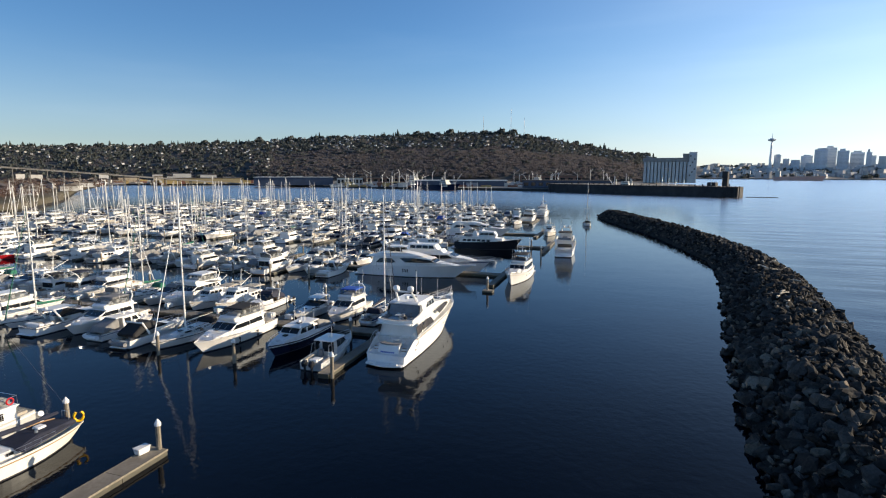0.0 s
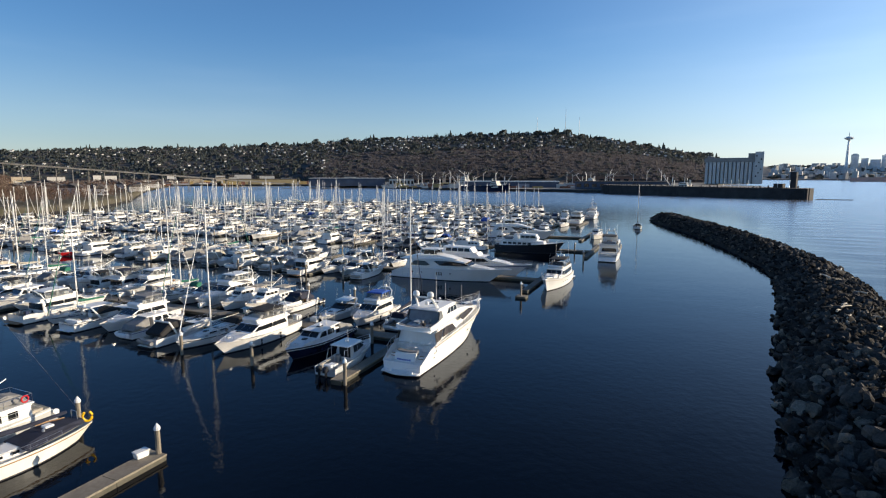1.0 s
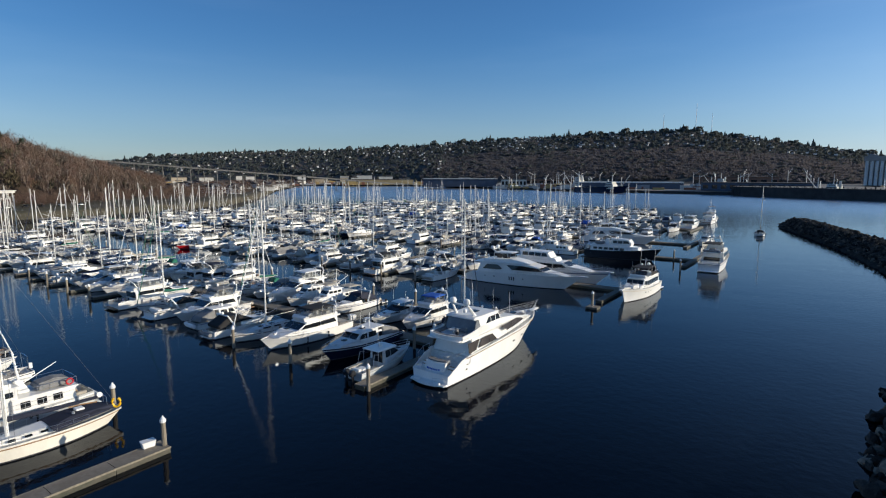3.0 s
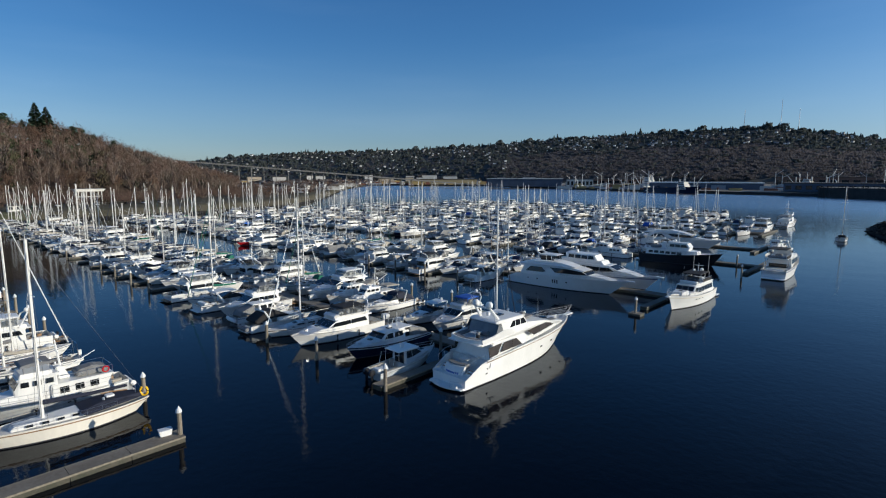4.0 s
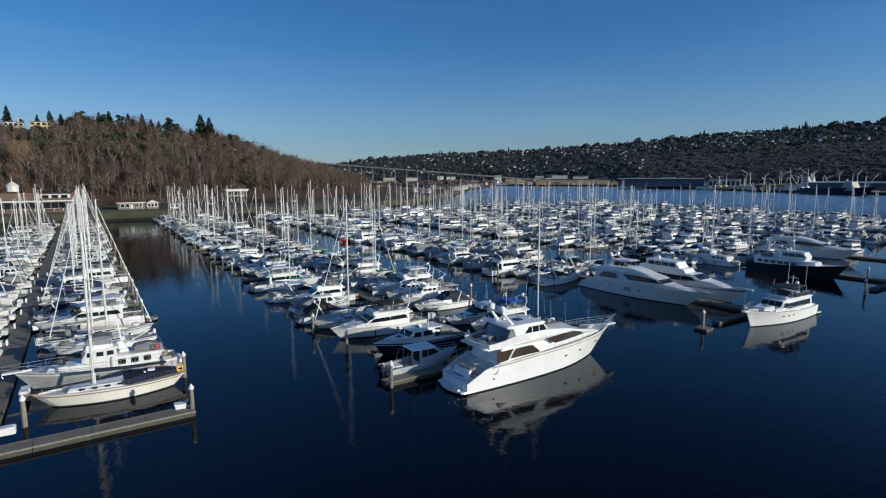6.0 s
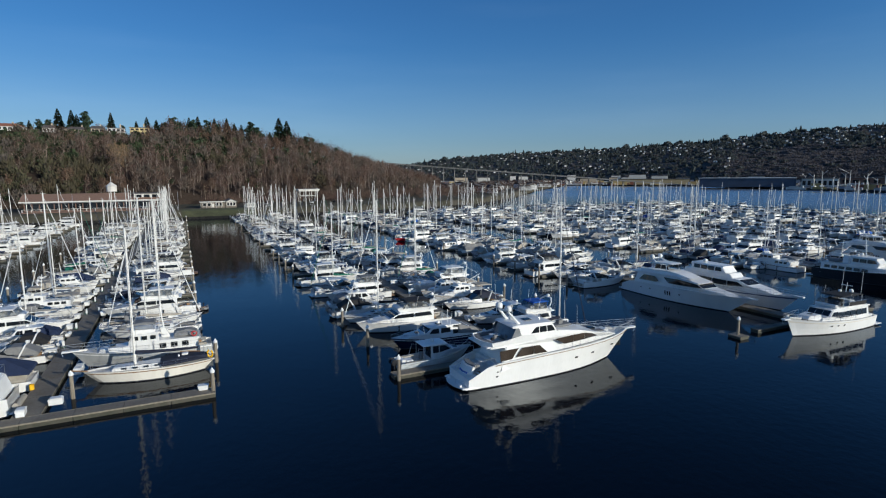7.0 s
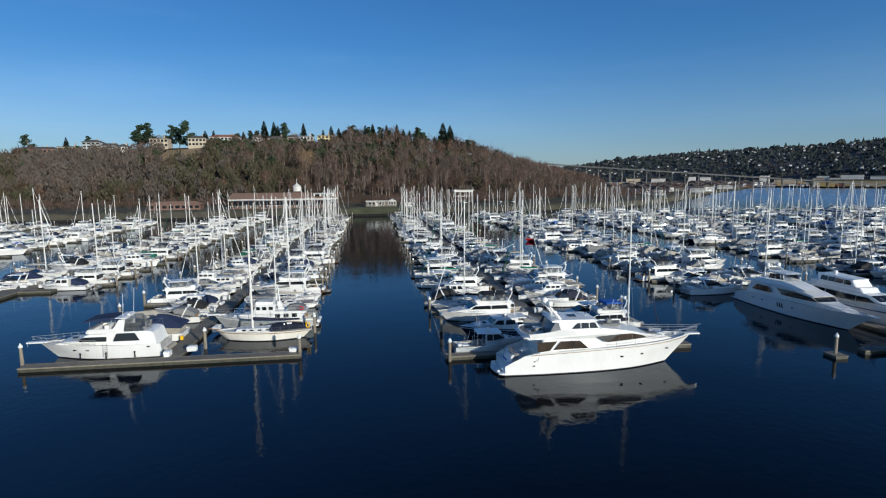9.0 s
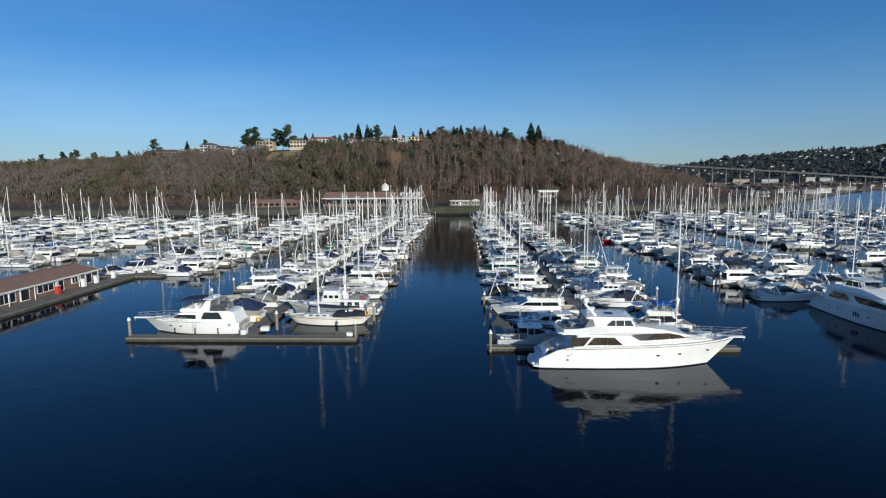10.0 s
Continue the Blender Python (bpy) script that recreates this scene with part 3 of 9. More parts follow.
def sailboat(label, L=11.0, W=3.4, mast=15.0, hullmat=GEL, boot=BOOT, stripe=CANVAS_BLUE, cover="blue", dodger=True, lod=0, boom=True, furl=True, double=False):
    top = thing("sailboat", label, "sailboat", "moored boats")
    fb, fs = 1.25, 0.98
    part("hull", hull(L, W, fb, fs, rake=1.1, transom=0.62, over=0.6, flare=0.12, bul=0.06, ck=0.26, cdepth=0.35, double=double), [hullmat, boot, stripe, DECK], top, smooth=False)
    w = wide(W * 0.30, W * 0.25, 1.0, 1.5, 0.55, -0.05 * L, 0.28 * L)
    x0, x1 = -0.2 * L, 0.27 * L
    part("coachroof", prism(B(), [(x0, 0.85), (x1, 1.05), (x1 - 0.5, 1.28), (0.1 * L, 1.45), (x0 + 0.1, 1.5)], w, bev=0.06), GEL, top)
    panes = []
    for k in range(3):
        a = x0 + 0.5 + k * 0.12 * L
        panes.append([(a, 1.2), (a + 0.08 * L, 1.2), (a + 0.08 * L, 1.38), (a, 1.38)])
    side_panes("portlight", panes, w, top, lod)
    mx = 0.08 * L
    bm = mast_mesh(mx, 1.35, mast, 0.085 + L * 0.0035 + 0.015 * lod, 2, W)
    if lod and boom:
        tube(bm, [(mx - 0.1, 0, 2.45), (mx - 0.38 * L, 0, 2.5)], 0.07, n=6)
    part("mast", bm, ALU, top)
    part("rigging", stays_mesh(L, mx, 1.35, mast, fb, fs, W), WIRE, top)
    if boom:
        bm = B()
        tube(bm, [(mx - 0.1, 0, 2.45), (mx - 0.38 * L, 0, 2.5)], 0.07, n=6)
        b = part("boom", bm, ALU, top) if not lod else top
        bm = B()
        pts = [(mx - 0.05, 0, 2.9), (mx - 0.1 * L, 0, 2.75), (mx - 0.25 * L, 0, 2.66), (mx - 0.37 * L, 0, 2.6)]
        tube(bm, pts, 0.24, 0.13, n=7)
        part("sail_cover", bm, COVERS[cover], b, cover + " canvas sail cover")
    if furl:
        bm = B()
        tube(bm, [(L / 2 - 0.35, 0, fb + 0.2), (mx + 0.12, 0, 1.35 + mast * 0.95)], 0.075, 0.03, n=5)
        part("furled_jib", bm, GEL if cover in ("tan", "grey", "black") else COVERS[cover], top)
    if dodger:
        bm = B()
        wd = wide(W * 0.34, W * 0.27, 1.2, 2.2)
        prism(bm, [(x0 - 0.9, 1.35), (x0 + 0.5, 1.35), (x0 + 0.35, 1.75), (x0 - 0.1, 2.15), (x0 - 0.9, 2.15)], wd, bev=0.08)
        part("spray_hood", bm, COVERS[cover], top)
    fittings(top, "sail", L, W, fs, 1.5, len(label) * 7 + int(L * 10))
    part("guard_rail", rails(B(), L, W, fb, fs, 0.05, 1.0, 0.6, 8 - 2 * lod, 0.62, r=0.016 + 0.006 * lod), STEEL, top)
    if lod == 0:
        bm = B()
        for s in (1, -1):
            tube(bm, [(-0.36 * L, s * 0.6, 0.95), (-0.36 * L, s * 0.55, 1.35), (-0.36 * L, 0, 1.5)], 0.02, n=4)
        ring = [(-0.36 * L, 0.42 * math.cos(a * math.tau / 12), 1.15 + 0.42 * math.sin(a * math.tau / 12)) for a in range(13)]
        tube(bm, ring, 0.02, n=4)
        part("steering_wheel", bm, STEEL, top)
    return top


def flybridge(label, L=13.0, W=4.2, cover="black", hullmat=GEL, boot=BOOT, stripe=GEL, lod=0, hard=False, deckmat=DECK, tower=True):
    """A flybridge motor cruiser."""
    top = thing("motor_cruiser", label, "motorboat", "moored boats")
    fb, fs = 0.55 + L * 0.085, 0.45 + L * 0.06
    part("hull", hull(L, W, fb, fs, rake=L * 0.11, transom=0.88, flare=0.4, ck=0.2, cdepth=0.45), [hullmat, boot, stripe, deckmat], top)
    w = wide(W * 0.43, W * 0.38, fs, fs + 2.0, 0.5, 0.0, 0.42 * L)
    zt = fs + 1.5
    xs, xe = -0.30 * L, 0.13 * L
    prof = [(xs, fs - 0.35), (0.38 * L, fb - 0.2), (0.34 * L, fb + 0.0), (0.22 * L, fb + 0.28), (xe + 0.75, fs + 0.72), (xe - 0.85, zt), (xs - 0.7, zt + 0.06), (xs - 0.7, zt - 0.08), (xs, zt - 0.1)]
    part("deckhouse", prism(B(), prof, w, bev=0.07), GEL, top)
    side_panes("side_window", [[(xs + 0.3, fs + 0.7), (-0.09 * L, fs + 0.72), (-0.09 * L, fs + 1.27), (xs + 0.6, fs + 1.27)], [(-0.075 * L, fs + 0.72), (xe + 0.25, fs + 0.74), (xe - 0.5, fs + 1.25), (-0.075 * L, fs + 1.27)]], w, top, lod)
    if lod:
        bm = B()
        screen(bm, (xe + 0.75, fs + 0.72), (xe - 0.85, zt), w, 1)
        part("windscreen", bm, GLASS, top)
    if not lod:
        bm = B()
        screen(bm, (xe + 0.75, fs + 0.72), (xe - 0.85, zt), w, 3)
        part("windscreen", bm, GLASS, top)
        bm = B()
        screen(bm, (xs, fs + 0.1), (xs, zt - 0.15), w, 2, lo=0.1, hi=0.92, proud=0.02)
        part("saloon_door", bm, GLASS, top)
    wf = wide(W * 0.36, W * 0.39, zt, zt + 0.7, 0.35, -0.1 * L, 0.12 * L)
    bm = B()
    prism(bm, [(xs - 0.2, zt), (xe - 0.8, zt), (xe - 0.55, zt + 0.55), (xe - 1.1, zt + 0.75), (xe - 1.6, zt + 0.6), (xs - 0.2, zt + 0.45)], wf, bev=0.06)
    part("flybridge", bm, GEL, top)
    bm = B()
    wb = wide(W * 0.35, W * 0.31, zt + 1.2, zt + 2.4)
    if cover:
        prism(bm, [(xs + 0.7, zt + 0.4), (xe - 1.35, zt + 0.6), (xe - 2.0, zt + 1.42), (xs + 0.6, zt + 1.42)], wb, bev=0.05)
        part("weather_screen", bm, VINYL, top)
        part("helm_console", prism(B(), [(xe - 2.6, zt + 0.4), (xe - 1.6, zt + 0.4), (xe - 1.75, zt + 0.85), (xe - 2.3, zt + 0.95)], lambda x, z: W * 0.2, bev=0.04), GEL, top)
        part("fly_seat", box(box(B(), xs + 0.9, -W * 0.27, zt + 0.4, xs + 1.6, W * 0.27, zt + 0.75, bev=0.05), xe - 3.6, -W * 0.18, zt + 0.4, xe - 3.1, W * 0.18, zt + 1.05, bev=0.05), DECK, top)
        bm = B()
        prism(bm, [(xs + 0.35, zt + 1.4), (xe - 1.8, zt + 1.4), (xe - 2.05, zt + 1.54), (xs + 1.2, zt + 1.58), (xs + 0.4, zt + 1.5)], wide(W * 0.36, W * 0.30, zt + 1.4, zt + 1.6), bev=0.04)
        if lod == 0:
            for q in (1, -1):
                for x0, x1 in ((xs + 0.68, xs + 0.58), (-0.12 * L, -0.125 * L), (xe - 1.45, xe - 2.0)):
                    tube(bm, [(x0, q * W * 0.353, zt + 0.5), (x1, q * W * 0.34, zt + 1.42)], 0.035, n=4)
        part("canopy", bm, GEL if hard else COVERS[cover], top, "white hard top" if hard else cover + " canvas canopy")
    else:
        bm.free()
    bm = B()
    for s in (1, -1):
        tube(bm, [(xs + 0.6, s * W * 0.37, zt + 0.1), (xs - 0.1, s * W * 0.35, zt + 1.3), (xs - 0.45, s * W * 0.2, zt + 1.7)], 0.11, 0.09, n=5)
    tube(bm, [(xs - 0.5, -W * 0.21, zt + 1.75), (xs - 0.5, W * 0.21, zt + 1.75)], 0.10, n=5)
    dome(bm, xs - 0.5, 0, zt + 1.82, 0.26)
    tube(bm, [(xs - 0.4, W * 0.2, zt + 1.8), (xs - 0.7, W * 0.2, zt + 4.2)], 0.018, n=3)
    part("radar_arch", bm, GEL, top)
    fittings(top, "motor", L, W, fs, 1.0, len(label) * 5 + int(L * 10))
    bm = B()
    box(bm, -L / 2 - 0.8, -W * 0.40, 0.22, -L / 2 + 0.05, W * 0.40, 0.32, bev=0.03)
    if lod == 0:
        part("swim_platform", bm, TEAK, top)
        part("bow_rail", rails(B(), L, W, fb, fs, 0.5, 1.0, 0.7, 7, 0.88, pulpit=0.6), STEEL, top)
        fenders(L, W, (0.35, 0.6), 0.88, top, BOOTBLUE if cover in ("blue", "navy") else RUBBER)
    else:
        bm.free()
    return top


def express(label, L=10.5, W=3.4, cover="navy", hullmat=GEL, boot=BOOT, stripe=BOOTBLUE, lod=0, arch=True):
    """A low express cruiser with a canvas over its cockpit."""
    top = thing("express_cruiser", label, "motorboat", "moored boats")
    fb, fs = 0.6 + L * 0.075, 0.5 + L * 0.055
    part("hull", hull(L, W, fb, fs, rake=L * 0.12, transom=0.86, flare=0.4, ck=0.42, cdepth=0.3, sheer=1.5), [hullmat, boot, stripe, DECK], top)
    w = wide(W * 0.40, W * 0.30, fs, fs + 1.0, 0.75, -0.1 * L, 0.44 * L)
    part("foredeck_cabin", prism(B(), [(-0.12 * L, fs - 0.1), (0.40 * L, fb - 0.15), (0.30 * L, fb + 0.12), (0.04 * L, fs + 0.62), (-0.12 * L, fs + 0.62)], w, bev=0.08), GEL, top)
    bm = B()
    ws = wide(W * 0.40, W * 0.33, fs, fs + 1.4)
    prism(bm, [(0.06 * L, fs + 0.55), (0.08 * L, fs + 0.55), (-0.06 * L, fs + 1.25), (-0.22 * L, fs + 0.75), (-0.22 * L, fs + 0.55)], ws, bev=0.02)
    part("windscreen", bm, GLASS, top)
    bm = B()
    wc = wide(W * 0.42, W * 0.34, fs, fs + 1.9)
    prism(bm, [(-0.42 * L, fs + 0.1), (-0.10 * L, fs + 0.7), (-0.07 * L, fs + 1.22), (-0.13 * L, fs + 1.65), (-0.28 * L, fs + 1.6), (-0.44 * L, fs + 0.55)], wc, bev=0.10)
    if cover:
        part("cockpit_cover", bm, COVERS[cover], top, cover + " canvas cockpit cover")
    else:   # open cockpit with benches, and a thin hard top on the arch
        bm.free()
        bm = B()
        prism(bm, [(-0.32 * L, fs + 1.72), (-0.06 * L, fs + 1.68), (-0.03 * L, fs + 1.74), (-0.10 * L, fs + 1.84), (-0.30 * L, fs + 1.84)], wide(W * 0.37, W * 0.31, fs + 1.6, fs + 1.9, 0.3, -0.1 * L, 0.0), bev=0.04)
        part("hard_top", bm, GEL, top)
        part("bench", box(box(B(), -0.45 * L, -W * 0.34, fs - 0.3, -0.40 * L, W * 0.34, fs + 0.25, bev=0.05), -0.40 * L, -W * 0.34, fs - 0.3, -0.30 * L, -W * 0.20, fs + 0.1, bev=0.05), GEL, top)
        part("helm_seat", box(B(), -0.22 * L, W * 0.06, fs - 0.2, -0.16 * L, W * 0.26, fs + 0.8, bev=0.08), GEL, top)
        side_panes("cabin_window", [[(0.0, fs + 0.3), (0.2 * L, fs + 0.38), (0.16 * L, fs + 0.5), (0.0, fs + 0.52)]], w, top, lod)
    fittings(top, "motor", L, W, fs, 0.55, len(label) * 3 + int(L * 10))
    if arch:
        bm = B()
        for s in (1, -1):
            tube(bm, [(-0.22 * L, s * W * 0.42, fs + 0.1), (-0.30 * L, s * W * 0.38, fs + 1.75)], 0.16, 0.11, n=5)
        tube(bm, [(-0.30 * L, -W * 0.39, fs + 1.75), (-0.30 * L, W * 0.39, fs + 1.75)], 0.12, n=5)
        dome(bm, -0.30 * L, 0, fs + 1.85, 0.22)
        part("radar_arch", bm, GEL, top)
    if lod == 0:
        part("bow_rail", rails(B(), L, W, fb, fs, 0.5, 1.0, 0.55, 6, 0.86, sheer=1.5, mid=False, pulpit=0.3), STEEL, top)
        bm = B()
        box(bm, -L / 2 - 0.6, -W * 0.36, 0.22, -L / 2 + 0.05, W * 0.36, 0.3, bev=0.03)
        part("swim_platform", bm, GEL, top)
    return top


def trawler(label, L=12.0, W=4.0, hullmat=GEL, boot=BOOT, stripe=TEAK, cover="tan", lod=0, mastpole=True):
    """A trawler: low after cabin, small raised wheelhouse, canvas over the after deck, short mast."""
    top = thing("trawler_yacht", label, "motorboat", "moored boats")
    k = L / 13.0
    fb, fs = 0.6 + L * 0.10, 0.5 + L * 0.055
    part("hull", hull(L, W, fb, fs, rake=L * 0.08, transom=0.78, flare=0.34, bul=0.4, sheer=2.4, n=16), [hullmat, boot, stripe, DECK], top)
    w = wide(W * 0.38, W * 0.34, fs, fs + 1.4, 0.25, -0.1 * L, 0.2 * L)
    z1 = fs + 1.05 * k
    part("saloon", prism(B(), [(-0.36 * L, fs - 0.4), (0.05 * L, fs - 0.3), (0.05 * L, z1), (-0.37 * L, z1 - 0.05), (-0.39 * L, z1 - 0.3 * k)], w, bev=0.07), GEL, top)
    w2 = wide(W * 0.33, W * 0.29, fs, fs + 2.4 * k, 0.3, -0.02 * L, 0.22 * L)
    z2 = fs + 2.0 * k
    part("wheelhouse", prism(B(), [(-0.07 * L, fs), (0.20 * L, fs), (0.205 * L, z1 + 0.18 * k), (0.155 * L, z2 - 0.12), (0.175 * L, z2), (-0.11 * L, z2 + 0.06), (-0.11 * L, z2 - 0.06), (-0.075 * L, z2 - 0.1)], w2, bev=0.06), GEL, top)
    part("trunk_cabin", prism(B(), [(0.18 * L, fs), (0.36 * L, fs + 0.1), (0.34 * L, fs + 0.75 * k), (0.18 * L, fs + 0.95 * k)], wide(W * 0.27, W * 0.23, fs, fs + 1, 0.35, 0.18 * L, 0.38 * L), bev=0.07), GEL, top)
    side_panes("saloon_window", [[(x * L, fs + 0.42 * k), ((x + 0.055) * L, fs + 0.42 * k), ((x + 0.055) * L, fs + 0.85 * k), (x * L, fs + 0.85 * k)] for x in (-0.33, -0.255, -0.18)], w, top, lod)
    side_panes("wheelhouse_window", [[(x * L, z1 + 0.3 * k), ((x + 0.06) * L, z1 + 0.3 * k), ((x + 0.055) * L, z1 + 0.72 * k), (x * L, z1 + 0.72 * k)] for x in (-0.05, 0.03, 0.105)], w2, top, lod)
    bm = B()
    screen(bm, (0.205 * L, z1 + 0.18 * k), (0.155 * L, z2 - 0.12), w2, 4)
    part("windscreen", bm, GLASS, top)
    bm = B()
    prism(bm, [(-0.47 * L, z1 + 0.62 * k), (-0.2 * L, z1 + 0.72 * k), (-0.21 * L, z1 + 0.86 * k), (-0.34 * L, z1 + 0.93 * k), (-0.46 * L, z1 + 0.74 * k)], wide(W * 0.36, W * 0.28, z1 + 0.6 * k, z1 + 0.95 * k), bev=0.05)
    for x in (-0.45, -0.33, -0.22):
        for q in (1, -1):
            tube(bm, [(x * L, q * W * 0.33, z1 - 0.1), (x * L, q * W * 0.33, z1 + 0.7 * k)], 0.025, n=4)
    part("deck_awning", bm, COVERS[cover], top, cover + " canvas awning on poles")
    fittings(top, "motor", L, W, fs, 0.85, len(label) + int(L * 10))
    if mastpole:
        bm = B()
        tube(bm, [(-0.04 * L, 0, z2), (-0.07 * L, 0, z2 + 3.6 * k)], 0.10, 0.05, n=6)
        tube(bm, [(-0.05 * L, 0, z2 + 0.5), (-0.30 * L, 0, z2 + 1.9 * k)], 0.05, n=5)
        tube(bm, [(-0.06 * L, -0.6, z2 + 2.6 * k), (-0.06 * L, 0.6, z2 + 2.6 * k)], 0.03, n=4)
        tube(bm, [(-0.07 * L, 0, z2 + 3.5 * k), (-0.30 * L, 0, z2 + 1.9 * k)], 0.012, n=3)
        dome(bm, 0.05 * L, 0.3, z2 + 0.05, 0.26)
        part("mast", bm, GEL, top)
    if lod == 0:
        part("guard_rail", rails(B(), L, W, fb, fs, 0.45, 1.0, 0.45, 6, 0.78, sheer=2.4, mid=False, pulpit=0.5), STEEL, top)
        part("flybridge_coaming", prism(B(), [(-0.05 * L, z2), (0.12 * L, z2), (0.13 * L, z2 + 0.5 * k), (0.10 * L, z2 + 0.5 * k), (0.07 * L, z2 + 0.12), (-0.05 * L, z2 + 0.12)], wide(W * 0.26, W * 0.25, z2, z2 + 1), bev=0.04), GEL, top)
        bm = B()
        prism(bm, [(-0.06 * L, z2 + 1.35 * k), (0.09 * L, z2 + 1.4 * k), (0.08 * L, z2 + 1.5 * k), (-0.05 * L, z2 + 1.46 * k)], wide(W * 0.27, W * 0.22, z2 + 1.3 * k, z2 + 1.5 * k), bev=0.03)
        for x in (-0.05, 0.08):
            for q in (1, -1):
                tube(bm, [(x * L, q * W * 0.24, z2 + 0.1), (x * L, q * W * 0.24, z2 + 1.4 * k)], 0.02, n=4)
        part("bimini", bm, COVERS[cover], top, cover + " canvas sun top")
        fenders(L, W, (0.3, 0.55), 0.78, top, RUBBER)
    return top


def sedan(label, L=9.0, W=3.1, cover="blue", hullmat=GEL, boot=BOOT, stripe=BOOTBLUE, lod=0, roof=GEL):
    """A small cabin boat with a hard roof and open cockpit."""
    top = thing("cabin_cruiser", label, "motorboat", "moored boats")
    fb, fs = 0.5 + L * 0.09, 0.45 + L * 0.06
    part("hull", hull(L, W, fb, fs, rake=L * 0.1, transom=0.88, flare=0.35, ck=0.36, cdepth=0.35), [hullmat, boot, stripe, DECK], top)
    w = wide(W * 0.40, W * 0.34, fs, fs + 1.6, 0.5, 0.05 * L, 0.4 * L)
    zt = fs + 1.5
    part("cabin", prism(B(), [(-0.14 * L, fs - 0.3), (0.36 * L, fb - 0.2), (0.33 * L, fb + 0.1), (0.17 * L, fb + 0.3), (0.10 * L, zt - 0.1), (0.14 * L, zt + 0.02), (-0.24 * L, zt + 0.08), (-0.24 * L, zt - 0.04), (-0.14 * L, zt - 0.06)], w, bev=0.05), roof, top)
    side_panes("side_window", [[(-0.11 * L, fs + 0.65), (0.0, fs + 0.65), (-0.01 * L, zt - 0.22), (-0.11 * L, zt - 0.22)], [(0.02 * L, fs + 0.65), (0.125 * L, fs + 0.72), (0.085 * L, zt - 0.22), (0.02 * L, zt - 0.22)]], w, top, lod)
    bm = B()
    screen(bm, (0.17 * L, fb + 0.3), (0.10 * L, zt - 0.1), w, 2)
    part("windscreen", bm, GLASS, top)
    fittings(top, "motor", L, W, fs, 0.75, len(label) * 11 + int(L * 10))
    if not cover:
        return top
    bm = B()
    prism(bm, [(-0.46 * L, fs + 0.05), (-0.2 * L, fs + 0.3), (-0.2 * L, zt), (-0.42 * L, fs + 0.75)], wide(W * 0.42, W * 0.34, fs, fs + 1.5), bev=0.09)
    part("cockpit_cover", bm, COVERS[cover], top, cover + " canvas cockpit cover")
    if lod == 0:
        part("bow_rail", rails(B(), L, W, fb, fs, 0.55, 1.0, 0.5, 5, 0.88, mid=False), STEEL, top)
        bm = B()
        tube(bm, [(-0.05 * L, 0, zt), (-0.08 * L, 0, zt + 1.2)], 0.04, n=5)
        dome(bm, -0.02 * L, 0, zt + 0.1, 0.24)
        part("radar_mast", bm, GEL, top)
    return top


def covered(label, L=9.5, W=3.2, cover="tan", lod=0, hullmat=GEL):
    """A motor boat under a full tent-shaped cover."""
    top = thing("covered_boat", label, "motorboat", "moored boats")
    fb, fs = 0.5 + L * 0.08, 0.45 + L * 0.06
    part("hull", hull(L, W, fb, fs, rake=L * 0.1, transom=0.88, flare=0.35), [hullmat, BOOT, hullmat, DECK], top)
    bm = B()
    w = lambda x, z: W * 0.46 * (1 - 0.55 * max(0.0, (x + 0.05 * L) / (0.5 * L)) ** 2) if z < fs + 0.8 else 0.22
    pts = [(-0.47 * L, fs + 0.05), (-0.1 * L, fs + 0.1), (0.36 * L, fb + 0.0), (0.36 * L, fb + 0.25), (0.1 * L, fs + 1.9), (-0.12 * L, fs + 1.7), (-0.3 * L, fs + 1.75), (-0.47 * L, fs + 1.1)]
    prism(bm, pts, w, bev=0.04)
    part("boat_cover", bm, COVERS[cover], top, cover + " canvas tent cover")
    if not lod:
        part("bow_rail", rails(B(), L, W, fb, fs, 0.7, 1.0, 0.5, 4, 0.88, mid=False), STEEL, top)
        fenders(L, W, (0.4,), 0.88, top, RUBBER)
    return top


def fuse(top, names):
    """Joins some parts of a far boat with its body, so that the body itself carries the other parts."""
    kids = [c for c in bpy.data.objects if c.parent == top]
    bm, mats = B(), []
    for c in kids:
        if c.name.split(".")[0] in names:
            me = c.data
            k = len(bm.faces)
            bm.from_mesh(me)
            bm.faces.ensure_lookup_table()
            slot = []
            for m in me.materials:
                if m not in mats:
                    mats.append(m)
                slot.append(mats.index(m))
            for f in bm.faces[k:]:
                f.material_index = slot[f.material_index]
    name, keep = top.name, [c for c in kids if c.name.split(".")[0] not in names]
    tags = {q: top[q] for q in ("label", "category", "group")}
    for c in kids:
        if c not in keep:
            bpy.data.objects.remove(c)
    bpy.data.objects.remove(top)
    me = mesh_of(name, bm, mats)
    ob = new(name, me)
    for q, v in tags.items():
        ob[q] = v
    for c in keep:
        c.parent = ob
    return ob


used = set()


def place(proto, x, y, deg, s=1.0, z=0.0):
    """Stands a boat at x, y with its bow towards deg (0: +x); the first use takes the built one, later ones its copies."""
    m = pose(x, y, z, 0, 0, deg) @ Matrix.Diagonal((s, s, s, 1))
    if proto.name in used:
        return copy_thing(proto, m @ Matrix.Diagonal((*[1 / k for k in proto.scale], 1)))
    used.add(proto.name)
    proto.matrix_basis = m
    return proto

# ---- the marina's plan ----
ALPHA = 1.8     # the docks run inland along -x, turned by this much
ca, sa = math.cos(radians(ALPHA)), math.sin(radians(ALPHA))


def at(x0, y0, s, v):
    """A place s metres inland along a dock that starts at x0, y0, and v metres to its side."""
    return x0 - s * ca + v * sa, y0 + s * sa + v * ca


